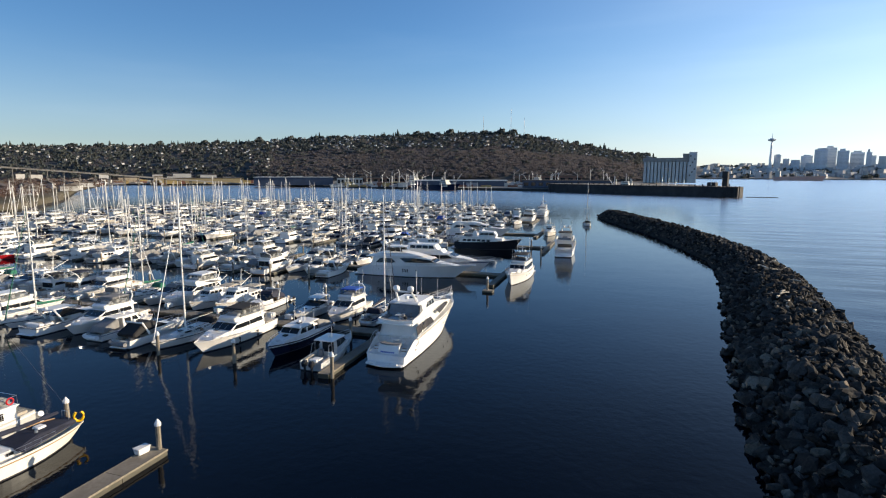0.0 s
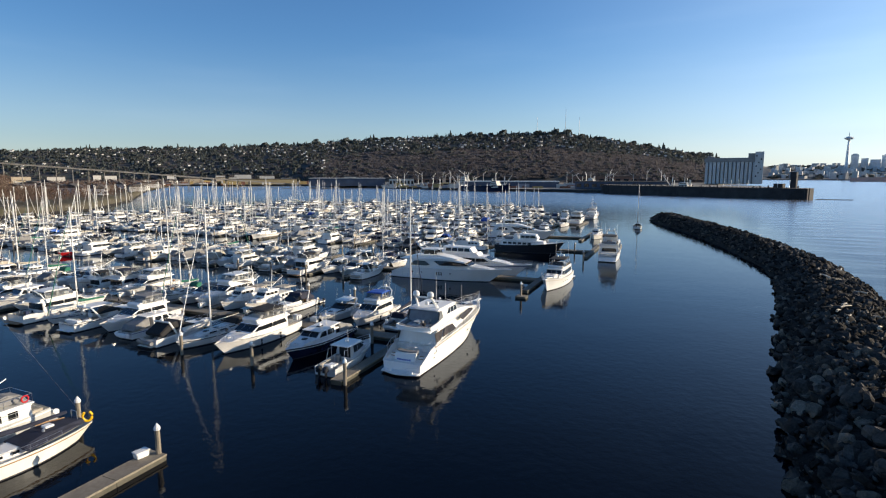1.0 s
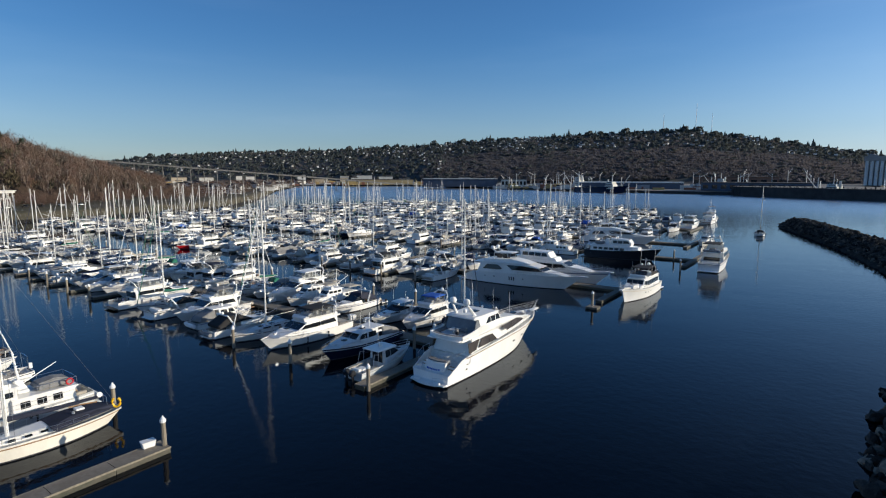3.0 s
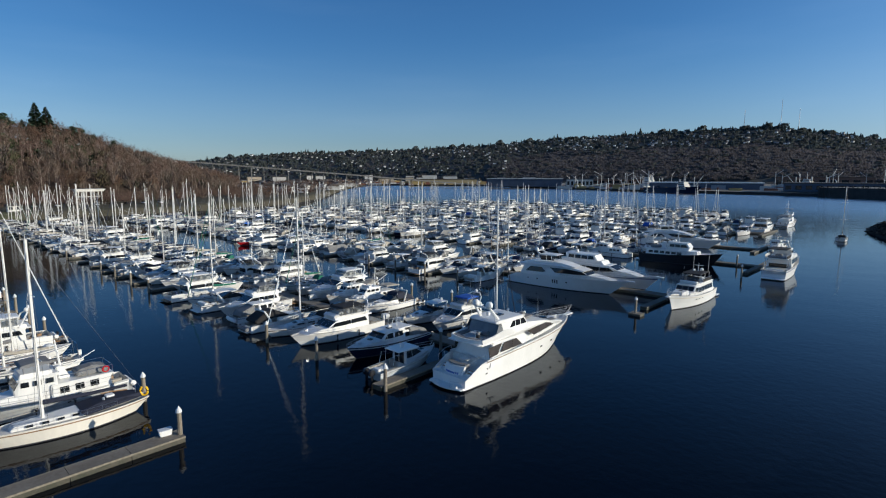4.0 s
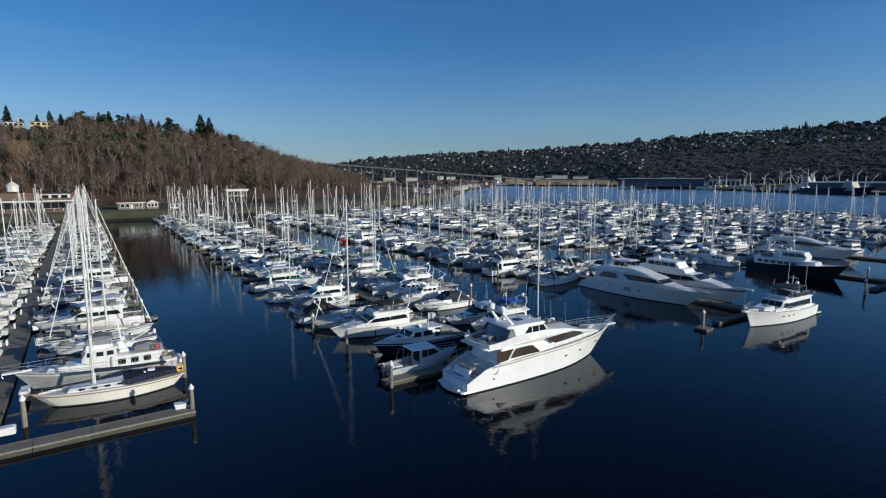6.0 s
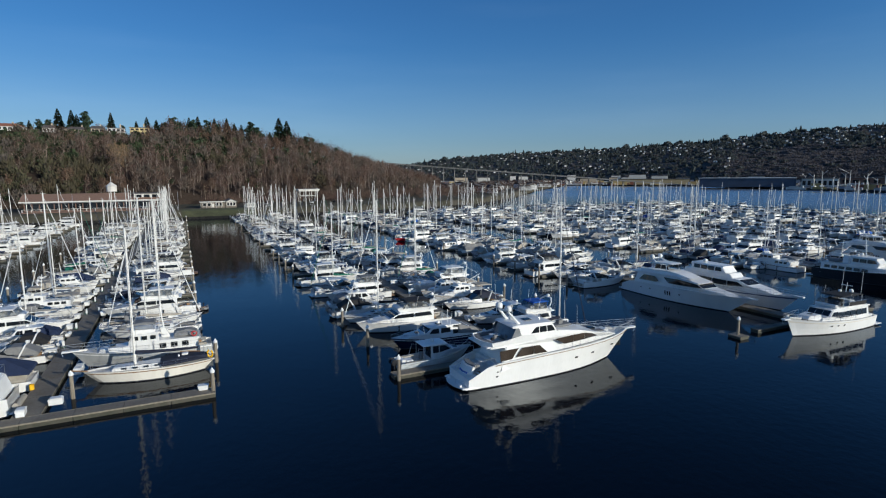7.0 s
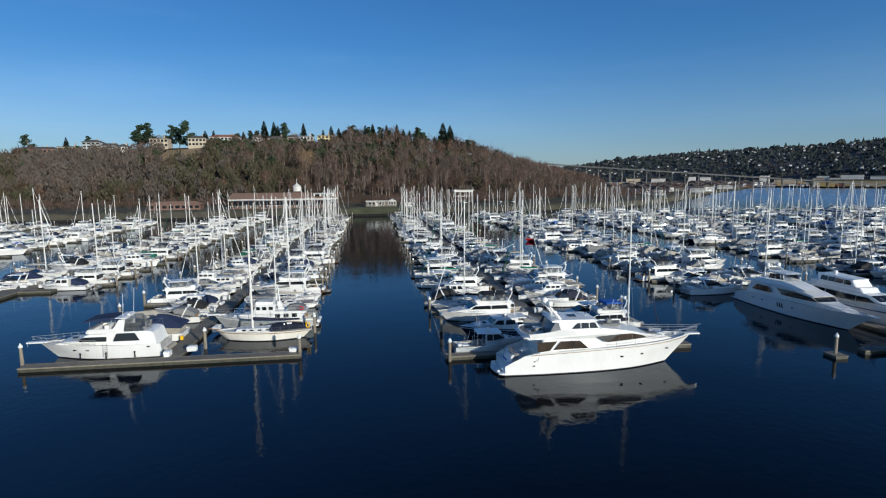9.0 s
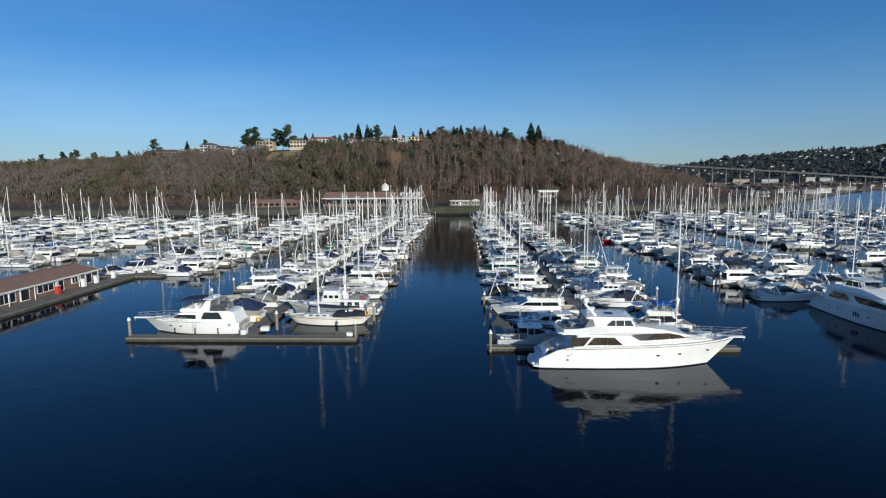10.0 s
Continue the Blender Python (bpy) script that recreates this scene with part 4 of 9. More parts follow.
# near boats: more parts; far ones: fewer
NEAR = [
    (flybridge("white flybridge motor cruiser with a black canvas top", 13.0, 4.1, "black"), 2),
    (flybridge("white flybridge cruiser with a navy canvas top", 12.0, 4.0, "navy", stripe=BOOTBLUE), 1),
    (express("white express cruiser with a navy cockpit cover", 11.0, 3.5, "navy"), 1.5),
    (express("white express cruiser with a black cockpit cover", 10.0, 3.3, "black", boot=BOOTBLUE), 2),
    (trawler("white trawler yacht with a tan deck cover", 12.0, 4.0), 2),
    (sedan("white cabin cruiser with a blue cockpit cover", 9.5, 3.2), 2),
    (sailboat("white sloop with blue sail cover and spray hood", 11.5, 3.5, 15.5), 2.5),
    (sailboat("white sloop with a tan sail cover and spray hood", 11.8, 3.6, 16.0, cover="tan", stripe=GEL), 3),
    (sailboat("white sloop with a black sail cover", 12.5, 3.8, 17.0, cover="black", stripe=GEL), 3),
    (sailboat("white sloop with a green sail cover", 10.5, 3.3, 14.0, cover="green", stripe=GREENHULL), 2),
    (sailboat("navy hulled sloop with a navy sail cover", 12.0, 3.6, 16.0, hullmat=NAVY, cover="navy", boot=BOOTRED), 1),
    (sailboat("white ketch rigged sailboat with a grey cover", 12.8, 3.8, 16.0, cover="grey", boot=BOOTBLUE), 2),
    (sailboat("white sloop without spray hood, white furled jib", 11.0, 3.4, 15.0, cover="grey", dodger=False, stripe=BOOTBLUE), 2),
    (covered("white motorboat under a tan tent cover", 10.0, 3.4, "tan"), 1.4),
    (covered("white motorboat under a blue tent cover", 10.0, 3.4, "blue"), 0.4),
    (express("white express cruiser with a grey cockpit cover", 11.0, 3.5, "grey", stripe=GEL), 3.5),
    (express("white express cruiser with a tan cockpit cover", 10.6, 3.4, "tan", stripe=GEL), 2.5),
    (express("white open express cruiser with a thin hard top", 11.5, 3.6, "", stripe=GEL), 4),
    (flybridge("white flybridge cruiser with a hard top", 13.5, 4.2, "grey", hard=True), 3),
]
FAR = [
    (flybridge("white flybridge motor cruiser with a black canvas top", 12.5, 4.1, "black", lod=1), 2),
    (flybridge("white flybridge cruiser with a white hard top", 13.0, 4.2, "grey", lod=1, hard=True), 5),
    (express("white express cruiser with a navy cockpit cover", 10.5, 3.5, "navy", lod=1), 0.8),
    (express("white express cruiser with a tan cockpit cover", 10.0, 3.3, "tan", lod=1), 3),
    (express("white express cruiser with a bright blue cockpit cover", 10.0, 3.3, "bright blue", lod=1), 0.4),
    (trawler("white trawler yacht with a grey deck cover", 12.0, 4.0, cover="grey", lod=1), 2),
    (sedan("white cabin cruiser with a blue cockpit cover", 9.5, 3.2, lod=1), 1.2),
    (sedan("navy hulled cabin cruiser with a black cockpit cover", 9.5, 3.2, "black", hullmat=NAVY, lod=1), 1),
    (sailboat("white sloop with blue sail cover and spray hood", 11.5, 3.5, 15.5, lod=1), 2.5),
    (sailboat("white sloop with a black sail cover", 12.5, 3.8, 17.0, cover="black", stripe=GEL, lod=1, dodger=False), 4),
    (sailboat("white sloop with a green sail cover", 10.5, 3.3, 13.5, cover="green", lod=1, dodger=False), 1),
    (sailboat("navy hulled sloop with a navy sail cover", 12.0, 3.6, 16.0, hullmat=NAVY, cover="navy", lod=1), 1),
    (sailboat("white sloop with a tan sail cover", 11.0, 3.5, 15.0, cover="tan", lod=1), 4),
    (covered("white motorboat under a tan tent cover", 10.0, 3.4, "tan", 1), 0.35),
    (covered("white motorboat under a grey tent cover", 10.0, 3.4, "grey", 1), 1),
    (express("white express cruiser with a grey cockpit cover", 11.0, 3.5, "grey", stripe=GEL, lod=1), 2),
    (express("white open express cruiser with a thin hard top", 11.5, 3.6, "", stripe=GEL, lod=1), 6),
]

BODY = {"helm_console", "fly_seat", "hull", "coachroof", "portlight", "deckhouse", "windscreen", "foredeck_cabin", "saloon", "wheelhouse", "trunk_cabin", "cabin", "flybridge", "wheelhouse_window", "swim_platform", "side_window", "saloon_window", "deck_gear", "hard_top", "bench", "helm_seat", "cabin_window", "weather_screen", "guard_rail"}
BODY -= {"flybridge"}
FAR = [(fuse(o, BODY), k) for o, k in FAR]


def share(k):
    """Motor yachts lie at the docks' outer ends, sailing boats further in."""
    return 0.45 + 0.85 * k


def pick(lib, sail):
    """A boat from a library; sail is the share of sailing boats."""
    want = "sailboat" if rnd.random() < sail else "motor"
    sub = [(o, w) for o, w in lib if (o.name.startswith("sailboat")) == (want == "sailboat")]
    return rnd.choices([o for o, _ in sub], [w for _, w in sub])[0]


def pile_proto():
    bm = B()
    tube(bm, [(0, 0, -2), (0, 0, 1.2), (0, 0, 2.7)], 0.21, 0.19, n=9)
    top = tagged(part("mooring_post", bm, PILE), "weathered timber mooring post with a white pointed cap", "post", "mooring posts")
    bm = B()
    tube(bm, [(0, 0, 2.66), (0, 0, 2.85)], 0.25, n=9)
    tube(bm, [(0, 0, 2.85), (0, 0, 3.25)], 0.25, 0.02, n=9)
    part("cap", bm, PILECAP, top, "white plastic cone cap")
    return top


PILES = pile_proto()


def pile(x, y, h=1.0):
    m = pose(x, y, 0) @ Matrix.Diagonal((1, 1, h, 1))
    if "pile" in used:
        return copy_thing(PILES, m)
    used.add("pile")
    PILES.matrix_basis = m
    return PILES


def dock_box_proto():
    bm = B()
    box(bm, -0.6, -0.35, 0.5, 0.6, 0.35, 1.0, bev=0.04)
    top = tagged(part("dock_box", bm, BOXWHITE), "white fibreglass dock box with a sloped lid", "dock box", "dock boxes")
    bm = B()
    prism(bm, [(-0.64, 1.0), (0.64, 1.0), (0.64, 1.06), (0.45, 1.2), (-0.45, 1.2), (-0.64, 1.06)], lambda x, z: 0.39, bev=0.03)
    part("lid", bm, BOXWHITE, top)
    return top


BOXES = dock_box_proto()


def dock_box(x, y, deg):
    m = pose(x, y, 0, 0, 0, deg)
    if "dbox" in used:
        return copy_thing(BOXES, m)
    used.add("dbox")
    BOXES.matrix_basis = m
    return BOXES


def pedestal_proto():
    top = tagged(part("power_pedestal", prism(B(), [(-0.13, 0.5), (0.13, 0.5), (0.13, 1.25), (0.02, 1.4), (-0.13, 1.4)], lambda x, z: 0.15, bev=0.02), BOXWHITE), "white power pedestal on the dock edge", "power pedestal", "power pedestals")
    part("hose", tube(B(), [(0.25 * math.cos(k * 0.7), 0.35 + 0.25 * math.sin(k * 0.7), 0.53 + 0.012 * k) for k in range(18)], 0.03, n=4), GREENHULL, top, "coiled green hose")
    return top


PEDESTAL = pedestal_proto()


def pedestal(x, y, deg):
    m = pose(x, y, 0, 0, 0, deg)
    if "pedestal" in used:
        return copy_thing(PEDESTAL, m)
    used.add("pedestal")
    PEDESTAL.matrix_basis = m
    return PEDESTAL


def slab(x0, y0, x1, y1, w, z=0.5, panels=0.0, bm=None):
    """A floating dock's deck from one end to the other, with joints and a timber waler on each side."""
    bm = bm or B()
    d = Vector((x1 - x0, y1 - y0, 0))
    n = max(1, round(d.length / panels)) if panels else 1
    u = d.normalized()
    v = Vector((-u.y, u.x, 0))
    o = Vector((x0, y0, 0))
    for i in range(n):
        a, b = d.length * i / n + 0.02, d.length * (i + 1) / n - 0.02
        q = [o + u * a - v * w / 2, o + u * b - v * w / 2, o + u * b + v * w / 2, o + u * a + v * w / 2]
        lo = [bm.verts.new((p.x, p.y, -0.25)) for p in q]
        hi = [bm.verts.new((p.x, p.y, z + 0.01 * rnd.random())) for p in q]
        face(bm, hi, 0), face(bm, lo[::-1], 1)
        for k in range(4):
            face(bm, [lo[k], lo[(k + 1) % 4], hi[(k + 1) % 4], hi[k]], 2)
    for s in (1, -1):
        q = [o + v * s * w / 2, o + d + v * s * w / 2]
        e = v * s * 0.07
        p = [q[0], q[1], q[1] + e, q[0] + e]
        lo = [bm.verts.new((c.x, c.y, z - 0.13)) for c in p]
        hi = [bm.verts.new((c.x, c.y, z + 0.025)) for c in p]
        fs = [face(bm, hi, 1), face(bm, lo[::-1], 1)] + [face(bm, [lo[k], lo[(k + 1) % 4], hi[(k + 1) % 4], hi[k]], 1) for k in range(4)]
        bmesh.ops.recalc_face_normals(bm, faces=fs)
    return bm


def dinghy_proto(label, m):
    top = thing("dinghy", label, "dinghy", "dinghies")
    bm = B()
    pts = [(-1.4, 0.55, 0.25), (0.6, 0.55, 0.28), (1.2, 0.35, 0.36), (1.45, 0.0, 0.42), (1.2, -0.35, 0.36), (0.6, -0.55, 0.28), (-1.4, -0.55, 0.25)]
    tube(bm, pts, 0.2, n=7)
    part("tube", bm, m, top)
    bm = B()
    prism(bm, [(-1.3, 0.1), (1.0, 0.12), (1.2, 0.3), (-1.3, 0.22)], lambda x, z: 0.5 if x < 0.8 else 0.2, bev=0)
    part("floor", bm, DECK, top)
    bm = B()
    box(bm, -0.4, -0.5, 0.34, -0.05, 0.5, 0.42, bev=0.02)
    part("thwart", bm, TEAK, top)
    bm = B()
    prism(bm, [(-1.75, 0.45), (-1.4, 0.42), (-1.38, 0.7), (-1.65, 0.85), (-1.78, 0.75)], lambda x, z: 0.13, bev=0.03)
    tube(bm, [(-1.58, 0, 0.5), (-1.62, 0, -0.2)], 0.06, n=5)
    part("outboard", bm, BLACKHULL, top)
    return top


DINGHIES = [dinghy_proto("grey inflatable dinghy with a small outboard", CANVAS_GREY), dinghy_proto("white inflatable dinghy with a small outboard", GEL)]


def dock(x0, y0, length, slip, near_to, pitch=9.8, sail=(0.45, 0.45), sides=(1, -1), skip=(0.0, 0.0), thead=None, tw=2.3, fill=0.965, smax=1.0):
    """A floating dock with fingers, piles, and boats in its slips on both sides."""
    top = thing("floating_dock", "grey weathered floating dock with finger piers", "dock", "floating docks")
    ex, ey = at(x0, y0, length, 0)
    part("walkway", slab(x0, y0, ex, ey, 2.2, panels=6.0), [CONCRETE, TIMBER, FLOATSIDE], top)
    if thead:
        a, b = at(x0, y0, 0, thead[0]), at(x0, y0, 0, thead[1])
        part("end_pier", slab(a[0], a[1], b[0], b[1], tw, z=0.52, panels=4.0), [CONCRETE, TIMBER, FLOATSIDE], top)
    far = []
    for side, sk, sl in zip(sides, skip, sail):
        s, k = 5.2 + sk, 0
        while s < length - 4:
            f0, f1 = at(x0, y0, s, side * 1.1), at(x0, y0, s, side * (slip - 0.4))
            near = s < near_to
            if near:
                part("finger_pier", slab(f0[0], f0[1], f1[0], f1[1], 1.2, z=0.48, panels=5.0), [CONCRETE, TIMBER, FLOATSIDE], top)
            else:
                far.append((f0, f1))
            if near or k % 3 == 0:
                p = at(x0, y0, s + 0.1, side * (slip - 0.1))
                pile(*p, h=rnd.uniform(0.92, 1.08))
            if near:
                q = at(x0, y0, s + 1.0, side * 0.85)
                pedestal(q[0], q[1], 90 if side > 0 else -90)
                for j in (-1, 1):
                    if rnd.random() < 0.6:
                        q = at(x0, y0, s + j * 1.6, side * 1.75)
                        dock_box(q[0], q[1], -ALPHA + rnd.choice((0, 0, 90)))
            for off in (-2.6, 2.6):
                if rnd.random() > fill or s + off < 2.2:
                    continue
                lib = NEAR if near else FAR
                o = pick(lib, sl * share(s / length))
                bl = {"sailboat": 11.5, "motor_cruiser": 12.7, "express_cruiser": 10.5, "trawler_yacht": 12.0, "cabin_cruiser": 9.5, "covered_boat": 10.0}[o.name.split(".")[0]]
                sc = min(rnd.uniform(0.86, 1.12), (slip + 0.6) / bl) * smax
                ln = bl * sc
                inward = rnd.random() < 0.6
                c = at(x0, y0, s + off, side * (1.7 + ln / 2 + rnd.uniform(0, 0.5)))
                deg = (90 if side > 0 else -90) - ALPHA + (180 if inward else 0) + rnd.uniform(-1.5, 1.5)
                b = place(o, c[0], c[1], deg, sc)
                if near and rnd.random() < 0.22:   # a dinghy afloat behind the stern, away from the lane
                    q = at(x0, y0, s + off, side * (2.0 + ln + 1.6)) if inward else at(x0, y0, s + off, side * 1.0)
                    if inward and ln < slip - 2:
                        place(rnd.choice(DINGHIES), q[0], q[1], rnd.choice((0, 180)) - ALPHA)
            s += pitch
            k += 1
    if far:
        bm = B()
        for f0, f1 in far:
            slab(f0[0], f0[1], f1[0], f1[1], 1.2, z=0.48, bm=bm)
        tagged(part("finger_decking", bm, [CONCRETE, TIMBER, FLOATSIDE], top), kind="stuff")
    return top

# ---- large and singular boats ----
def motor_yacht(label, L, W, fb, fs, house, hw, wins, fly, fw, roof=None, rw=None, flywins=(), shield=None, rails_u=(0.5, 1.0), transom=0.9, sheer=1.6, stern_cut=0.0, hullmat=GEL, boot=BOOT, stripe=GEL, slots=(), ports=(), domes=(), arch=None, pulpit=1.2, platform=1.2, upper=None, rake=3.0, full=2.5, glass=GLASS):
    """A large motor yacht. Profiles are (metres from the stern, height)."""
    sh = lambda pts: [(a - L / 2, z) for a, z in pts]
    top = thing("motor_yacht", label, "yacht", "motor yachts")
    bm = hull(L, W, fb, fs, rake=rake, transom=transom, flare=0.42, ck=0.14, cdepth=0.75, sheer=sheer, n=22, bul=0.18, full=full)
    if stern_cut:
        for v in bm.verts:
            a = v.co.x + L / 2
            if a < 2.6 and v.co.z > 1.25:
                v.co.z = min(v.co.z, 1.25 + (a / 2.6) * (v.co.z - 1.25))
    part("hull", bm, [hullmat, boot, stripe, DECK], top)
    w = wide(*hw[:4], hw[4], hw[5] - L / 2, hw[6] - L / 2)
    part("deckhouse", prism(B(), sh(house), w, bev=0.09), GEL, top)
    side_panes("side_window", [sh(p) for p in wins], w, top, 0, 0.02, glass)
    f = wide(*fw[:4], fw[4], fw[5] - L / 2, fw[6] - L / 2)
    part("flybridge", prism(B(), sh(fly), f, bev=0.08), GEL, top)
    if upper:
        part("upper_fairing", prism(B(), sh(upper), f, bev=0.08), GEL, top)
    if roof:
        r = wide(*rw[:4], rw[4], rw[5] - L / 2, rw[6] - L / 2)
        part("hard_top", prism(B(), sh(roof), r, bev=0.07), GEL, top)
        for p in flywins:
            side_panes("flybridge_window", [sh(p)], r, top, 0, 0.015)
    if shield:
        bm = B()
        screen(bm, sh([shield[0]])[0], sh([shield[1]])[0], w if len(shield) < 3 else f, 3, lo=0.06, hi=0.94, edge=0.15)
        part("windscreen", bm, GLASS, top)
    part("bow_rail", rails(B(), L, W, fb, fs, *rails_u, 0.75, 10, transom, sheer=sheer, pulpit=0.9), RAILS, top)
    if pulpit:
        bm = B()
        box(bm, L / 2 - 0.9, -0.32, fb - 0.12, L / 2 + pulpit, 0.32, fb + 0.06, bev=0.05)
        part("bow_pulpit", bm, GEL, top)
        bm = B()
        tube(bm, [(L / 2 + pulpit - 0.5, 0, fb - 0.05), (L / 2 + pulpit + 0.05, 0, fb - 0.15), (L / 2 + pulpit - 0.1, 0, fb - 0.55)], 0.05, n=5)
        part("anchor", bm, STEEL, top)
    bm = B()
    box(bm, -L / 2 - platform, -W * 0.42, 0.18, -L / 2 + 0.4, W * 0.42, 0.34, bev=0.06)
    part("swim_platform", bm, GEL, top)
    for k, (a, z0, z1, ww) in enumerate(slots):
        for s in (1, -1):
            bm = B()
            x, b = edge_at(L, W, a / L, transom)
            zs = fs + (fb - fs) * (a / L) ** sheer
            g = lambda z: (b * (0.93 - 0.42 * (a / L) ** 2.5)) + (b - b * (0.93 - 0.42 * (a / L) ** 2.5)) * (z / zs) ** 1.3 + 0.02
            q = [bm.verts.new((x + dx, s * g(z), z)) for dx, z in ((0, z0), (ww, z0), (ww, z1), (0, z1))]
            q2 = [bm.verts.new(v.co - Vector((0, s * 0.05, 0))) for v in q]
            fs_ = [face(bm, q)] + [face(bm, [q[i], q2[i], q2[(i + 1) % 4], q[(i + 1) % 4]]) for i in range(4)]
            bmesh.ops.recalc_face_normals(bm, faces=fs_)
            part("hull_window" if z1 - z0 > 0.4 else "porthole", bm, GLASS, top)
    if arch:
        (a0, z0), (a1, z1), y = arch
        bm = B()
        for s in (1, -1):
            tube(bm, [(a0 - L / 2, s * y, z0), (a1 - L / 2, s * y * 0.8, z1)], 0.20, 0.13, n=6)
        tube(bm, [(a1 - L / 2, -y * 0.8, z1), (a1 - L / 2, y * 0.8, z1)], 0.12, n=6)
        part("radar_arch", bm, GEL, top)
    for a, y, z, r in domes:
        bm = B()
        dome(bm, a - L / 2, y, z, r)
        part("antenna_dome", bm, GEL, top, smooth=True)
    return top


L = 24.0
big = motor_yacht("large white motor yacht with flybridge, hard top and satellite domes", L, 5.5, 3.42, 2.5,
    [(3.6, 1.6), (21.2, 3.2), (19.6, 3.75), (17.2, 4.15), (15.2, 4.62), (11.0, 4.55), (2.6, 4.32), (2.6, 4.16), (4.5, 4.16)], (2.62, 2.30, 2.4, 4.6, 0.55, 11.0, 21.5),
    [[(5.65, 2.95), (8.0, 2.98), (8.0, 3.87), (6.58, 3.87)], [(8.06, 2.98), (9.85, 2.99), (8.85, 3.87), (8.06, 3.87)], [(3.75, 2.75), (5.2, 2.85), (6.1, 3.9), (3.75, 3.85)],
     [(12.3, 3.52), (13.6, 3.58), (13.6, 4.36), (11.0, 4.22)], [(13.66, 3.58), (15.3, 3.66), (15.3, 4.36), (13.66, 4.36)], [(15.36, 3.66), (17.4, 3.74), (16.6, 4.1), (15.36, 4.36)]],
    [(2.2, 4.26), (8.6, 4.5), (8.6, 4.6), (2.6, 4.42), (2.2, 4.36)], (2.24, 2.1, 4.3, 5.4, 0.0, 3.0, 9.0),
    roof=[(5.6, 6.02), (10.9, 5.98), (11.3, 6.05), (10.6, 6.2), (6.0, 6.28), (5.5, 6.14)], rw=(2.24, 1.98, 4.3, 6.2, 0.0, 6.0, 11.5),
    upper=[(7.4, 4.5), (16.0, 4.5), (14.6, 4.78), (12.0, 5.12), (11.4, 5.2), (10.9, 5.98), (7.0, 6.05), (5.9, 6.05), (6.4, 5.3)],
    flywins=[[(7.9, 5.22), (9.0, 5.22), (9.0, 5.88), (8.6, 5.88)], [(9.08, 5.22), (10.0, 5.22), (10.0, 5.88), (9.08, 5.88)], [(10.08, 5.22), (11.15, 5.22), (10.75, 5.88), (10.08, 5.88)]],
    stern_cut=1, sheer=1.3, slots=[(3.2, 1.05, 1.2, 0.3), (3.3, 1.6, 1.72, 0.22), (13.8, 1.62, 1.8, 0.4), (16.4, 1.75, 1.93, 0.4), (20.0, 2.05, 2.2, 0.35)],
    domes=[(5.6, 0.95, 7.75, 0.42), (5.6, -0.95, 7.75, 0.42), (6.6, 0, 6.5, 0.28)], arch=((6.9, 6.1), (5.6, 7.65), 1.3), pulpit=1.1, platform=0.7, rake=3.4, full=3.4, glass=BRONZE)
def side_wall(bm, prof, y0, y1, sides=(1, -1)):
    """A thin upright wall of a side profile, between two distances from the middle."""
    for q in sides:
        a = [bm.verts.new((x - L / 2, q * y0(x, z), z)) for x, z in prof]
        b = [bm.verts.new((x - L / 2, q * y1(x, z), z)) for x, z in prof]
        fs = [face(bm, a), face(bm, b[::-1])] + [face(bm, [a[k], a[(k + 1) % len(prof)], b[(k + 1) % len(prof)], b[k]]) for k in range(len(prof))]
        bmesh.ops.recalc_face_normals(bm, faces=fs)
    return bm


def arc_wall(bm, x0, bow, y, z0, z1, lean, thick, n=12):
    """An upright wall that bulges aft, leaning forward with height."""
    g = []
    for k in range(n + 1):
        q = -1 + 2 * k / n
        x = x0 + bow * q * q - L / 2
        g.append([bm.verts.new(p) for p in ((x, q * y, z0), (x + lean, q * y * 0.97, z1), (x + lean + thick, q * y * 0.97, z1), (x + thick, q * y, z0))])
    fs = []
    for a, b in zip(g, g[1:]):
        fs += [face(bm, [a[k], b[k], b[(k + 1) % 4], a[(k + 1) % 4]]) for k in range(4)]
    fs += [face(bm, g[0]), face(bm, g[-1])]
    bmesh.ops.recalc_face_normals(bm, faces=fs)
    return bm


# open fly deck: low coaming all round, grey settees inside, canvas screen below the hard top
for s in (1, -1):
    part("fly_coaming", side_wall(B(), [(2.9, 4.4), (8.6, 4.5), (8.2, 5.1), (6.6, 5.2), (4.8, 4.9), (2.9, 4.8)], lambda x, z: 2.12, lambda x, z: 2.26, (s,)), GEL, big)
part("fly_coaming", arc_wall(B(), 2.3, 0.65, 2.3, 4.38, 4.82, -0.1, 0.12), GEL, big)
part("settee", arc_wall(B(), 2.55, 0.6, 2.1, 4.45, 4.72, 0.0, 0.6), CANVAS_GREY, big)
for s in (1, -1):
    part("settee", box(B(), 3.6 - L / 2, s * 1.85 - 0.25, 4.45, 6.2 - L / 2, s * 1.85 + 0.25, 4.78, bev=0.06), CANVAS_GREY, big)
part("deck_table", box(box(B(), 3.9 - L / 2, -0.5, 4.98, 5.0 - L / 2, 0.5, 5.04, bev=0.02), 4.4 - L / 2, -0.08, 4.4, 4.55 - L / 2, 0.08, 4.98), GEL, big)
CURTAIN = mat("grey_clear_curtain", (0.16, 0.17, 0.18), 0.25, var=0.2)
part("weather_curtain", arc_wall(B(), 5.0, 0.35, 2.0, 4.6, 6.05, 0.75, 0.05), CURTAIN, big, "grey canvas and clear weather curtain")
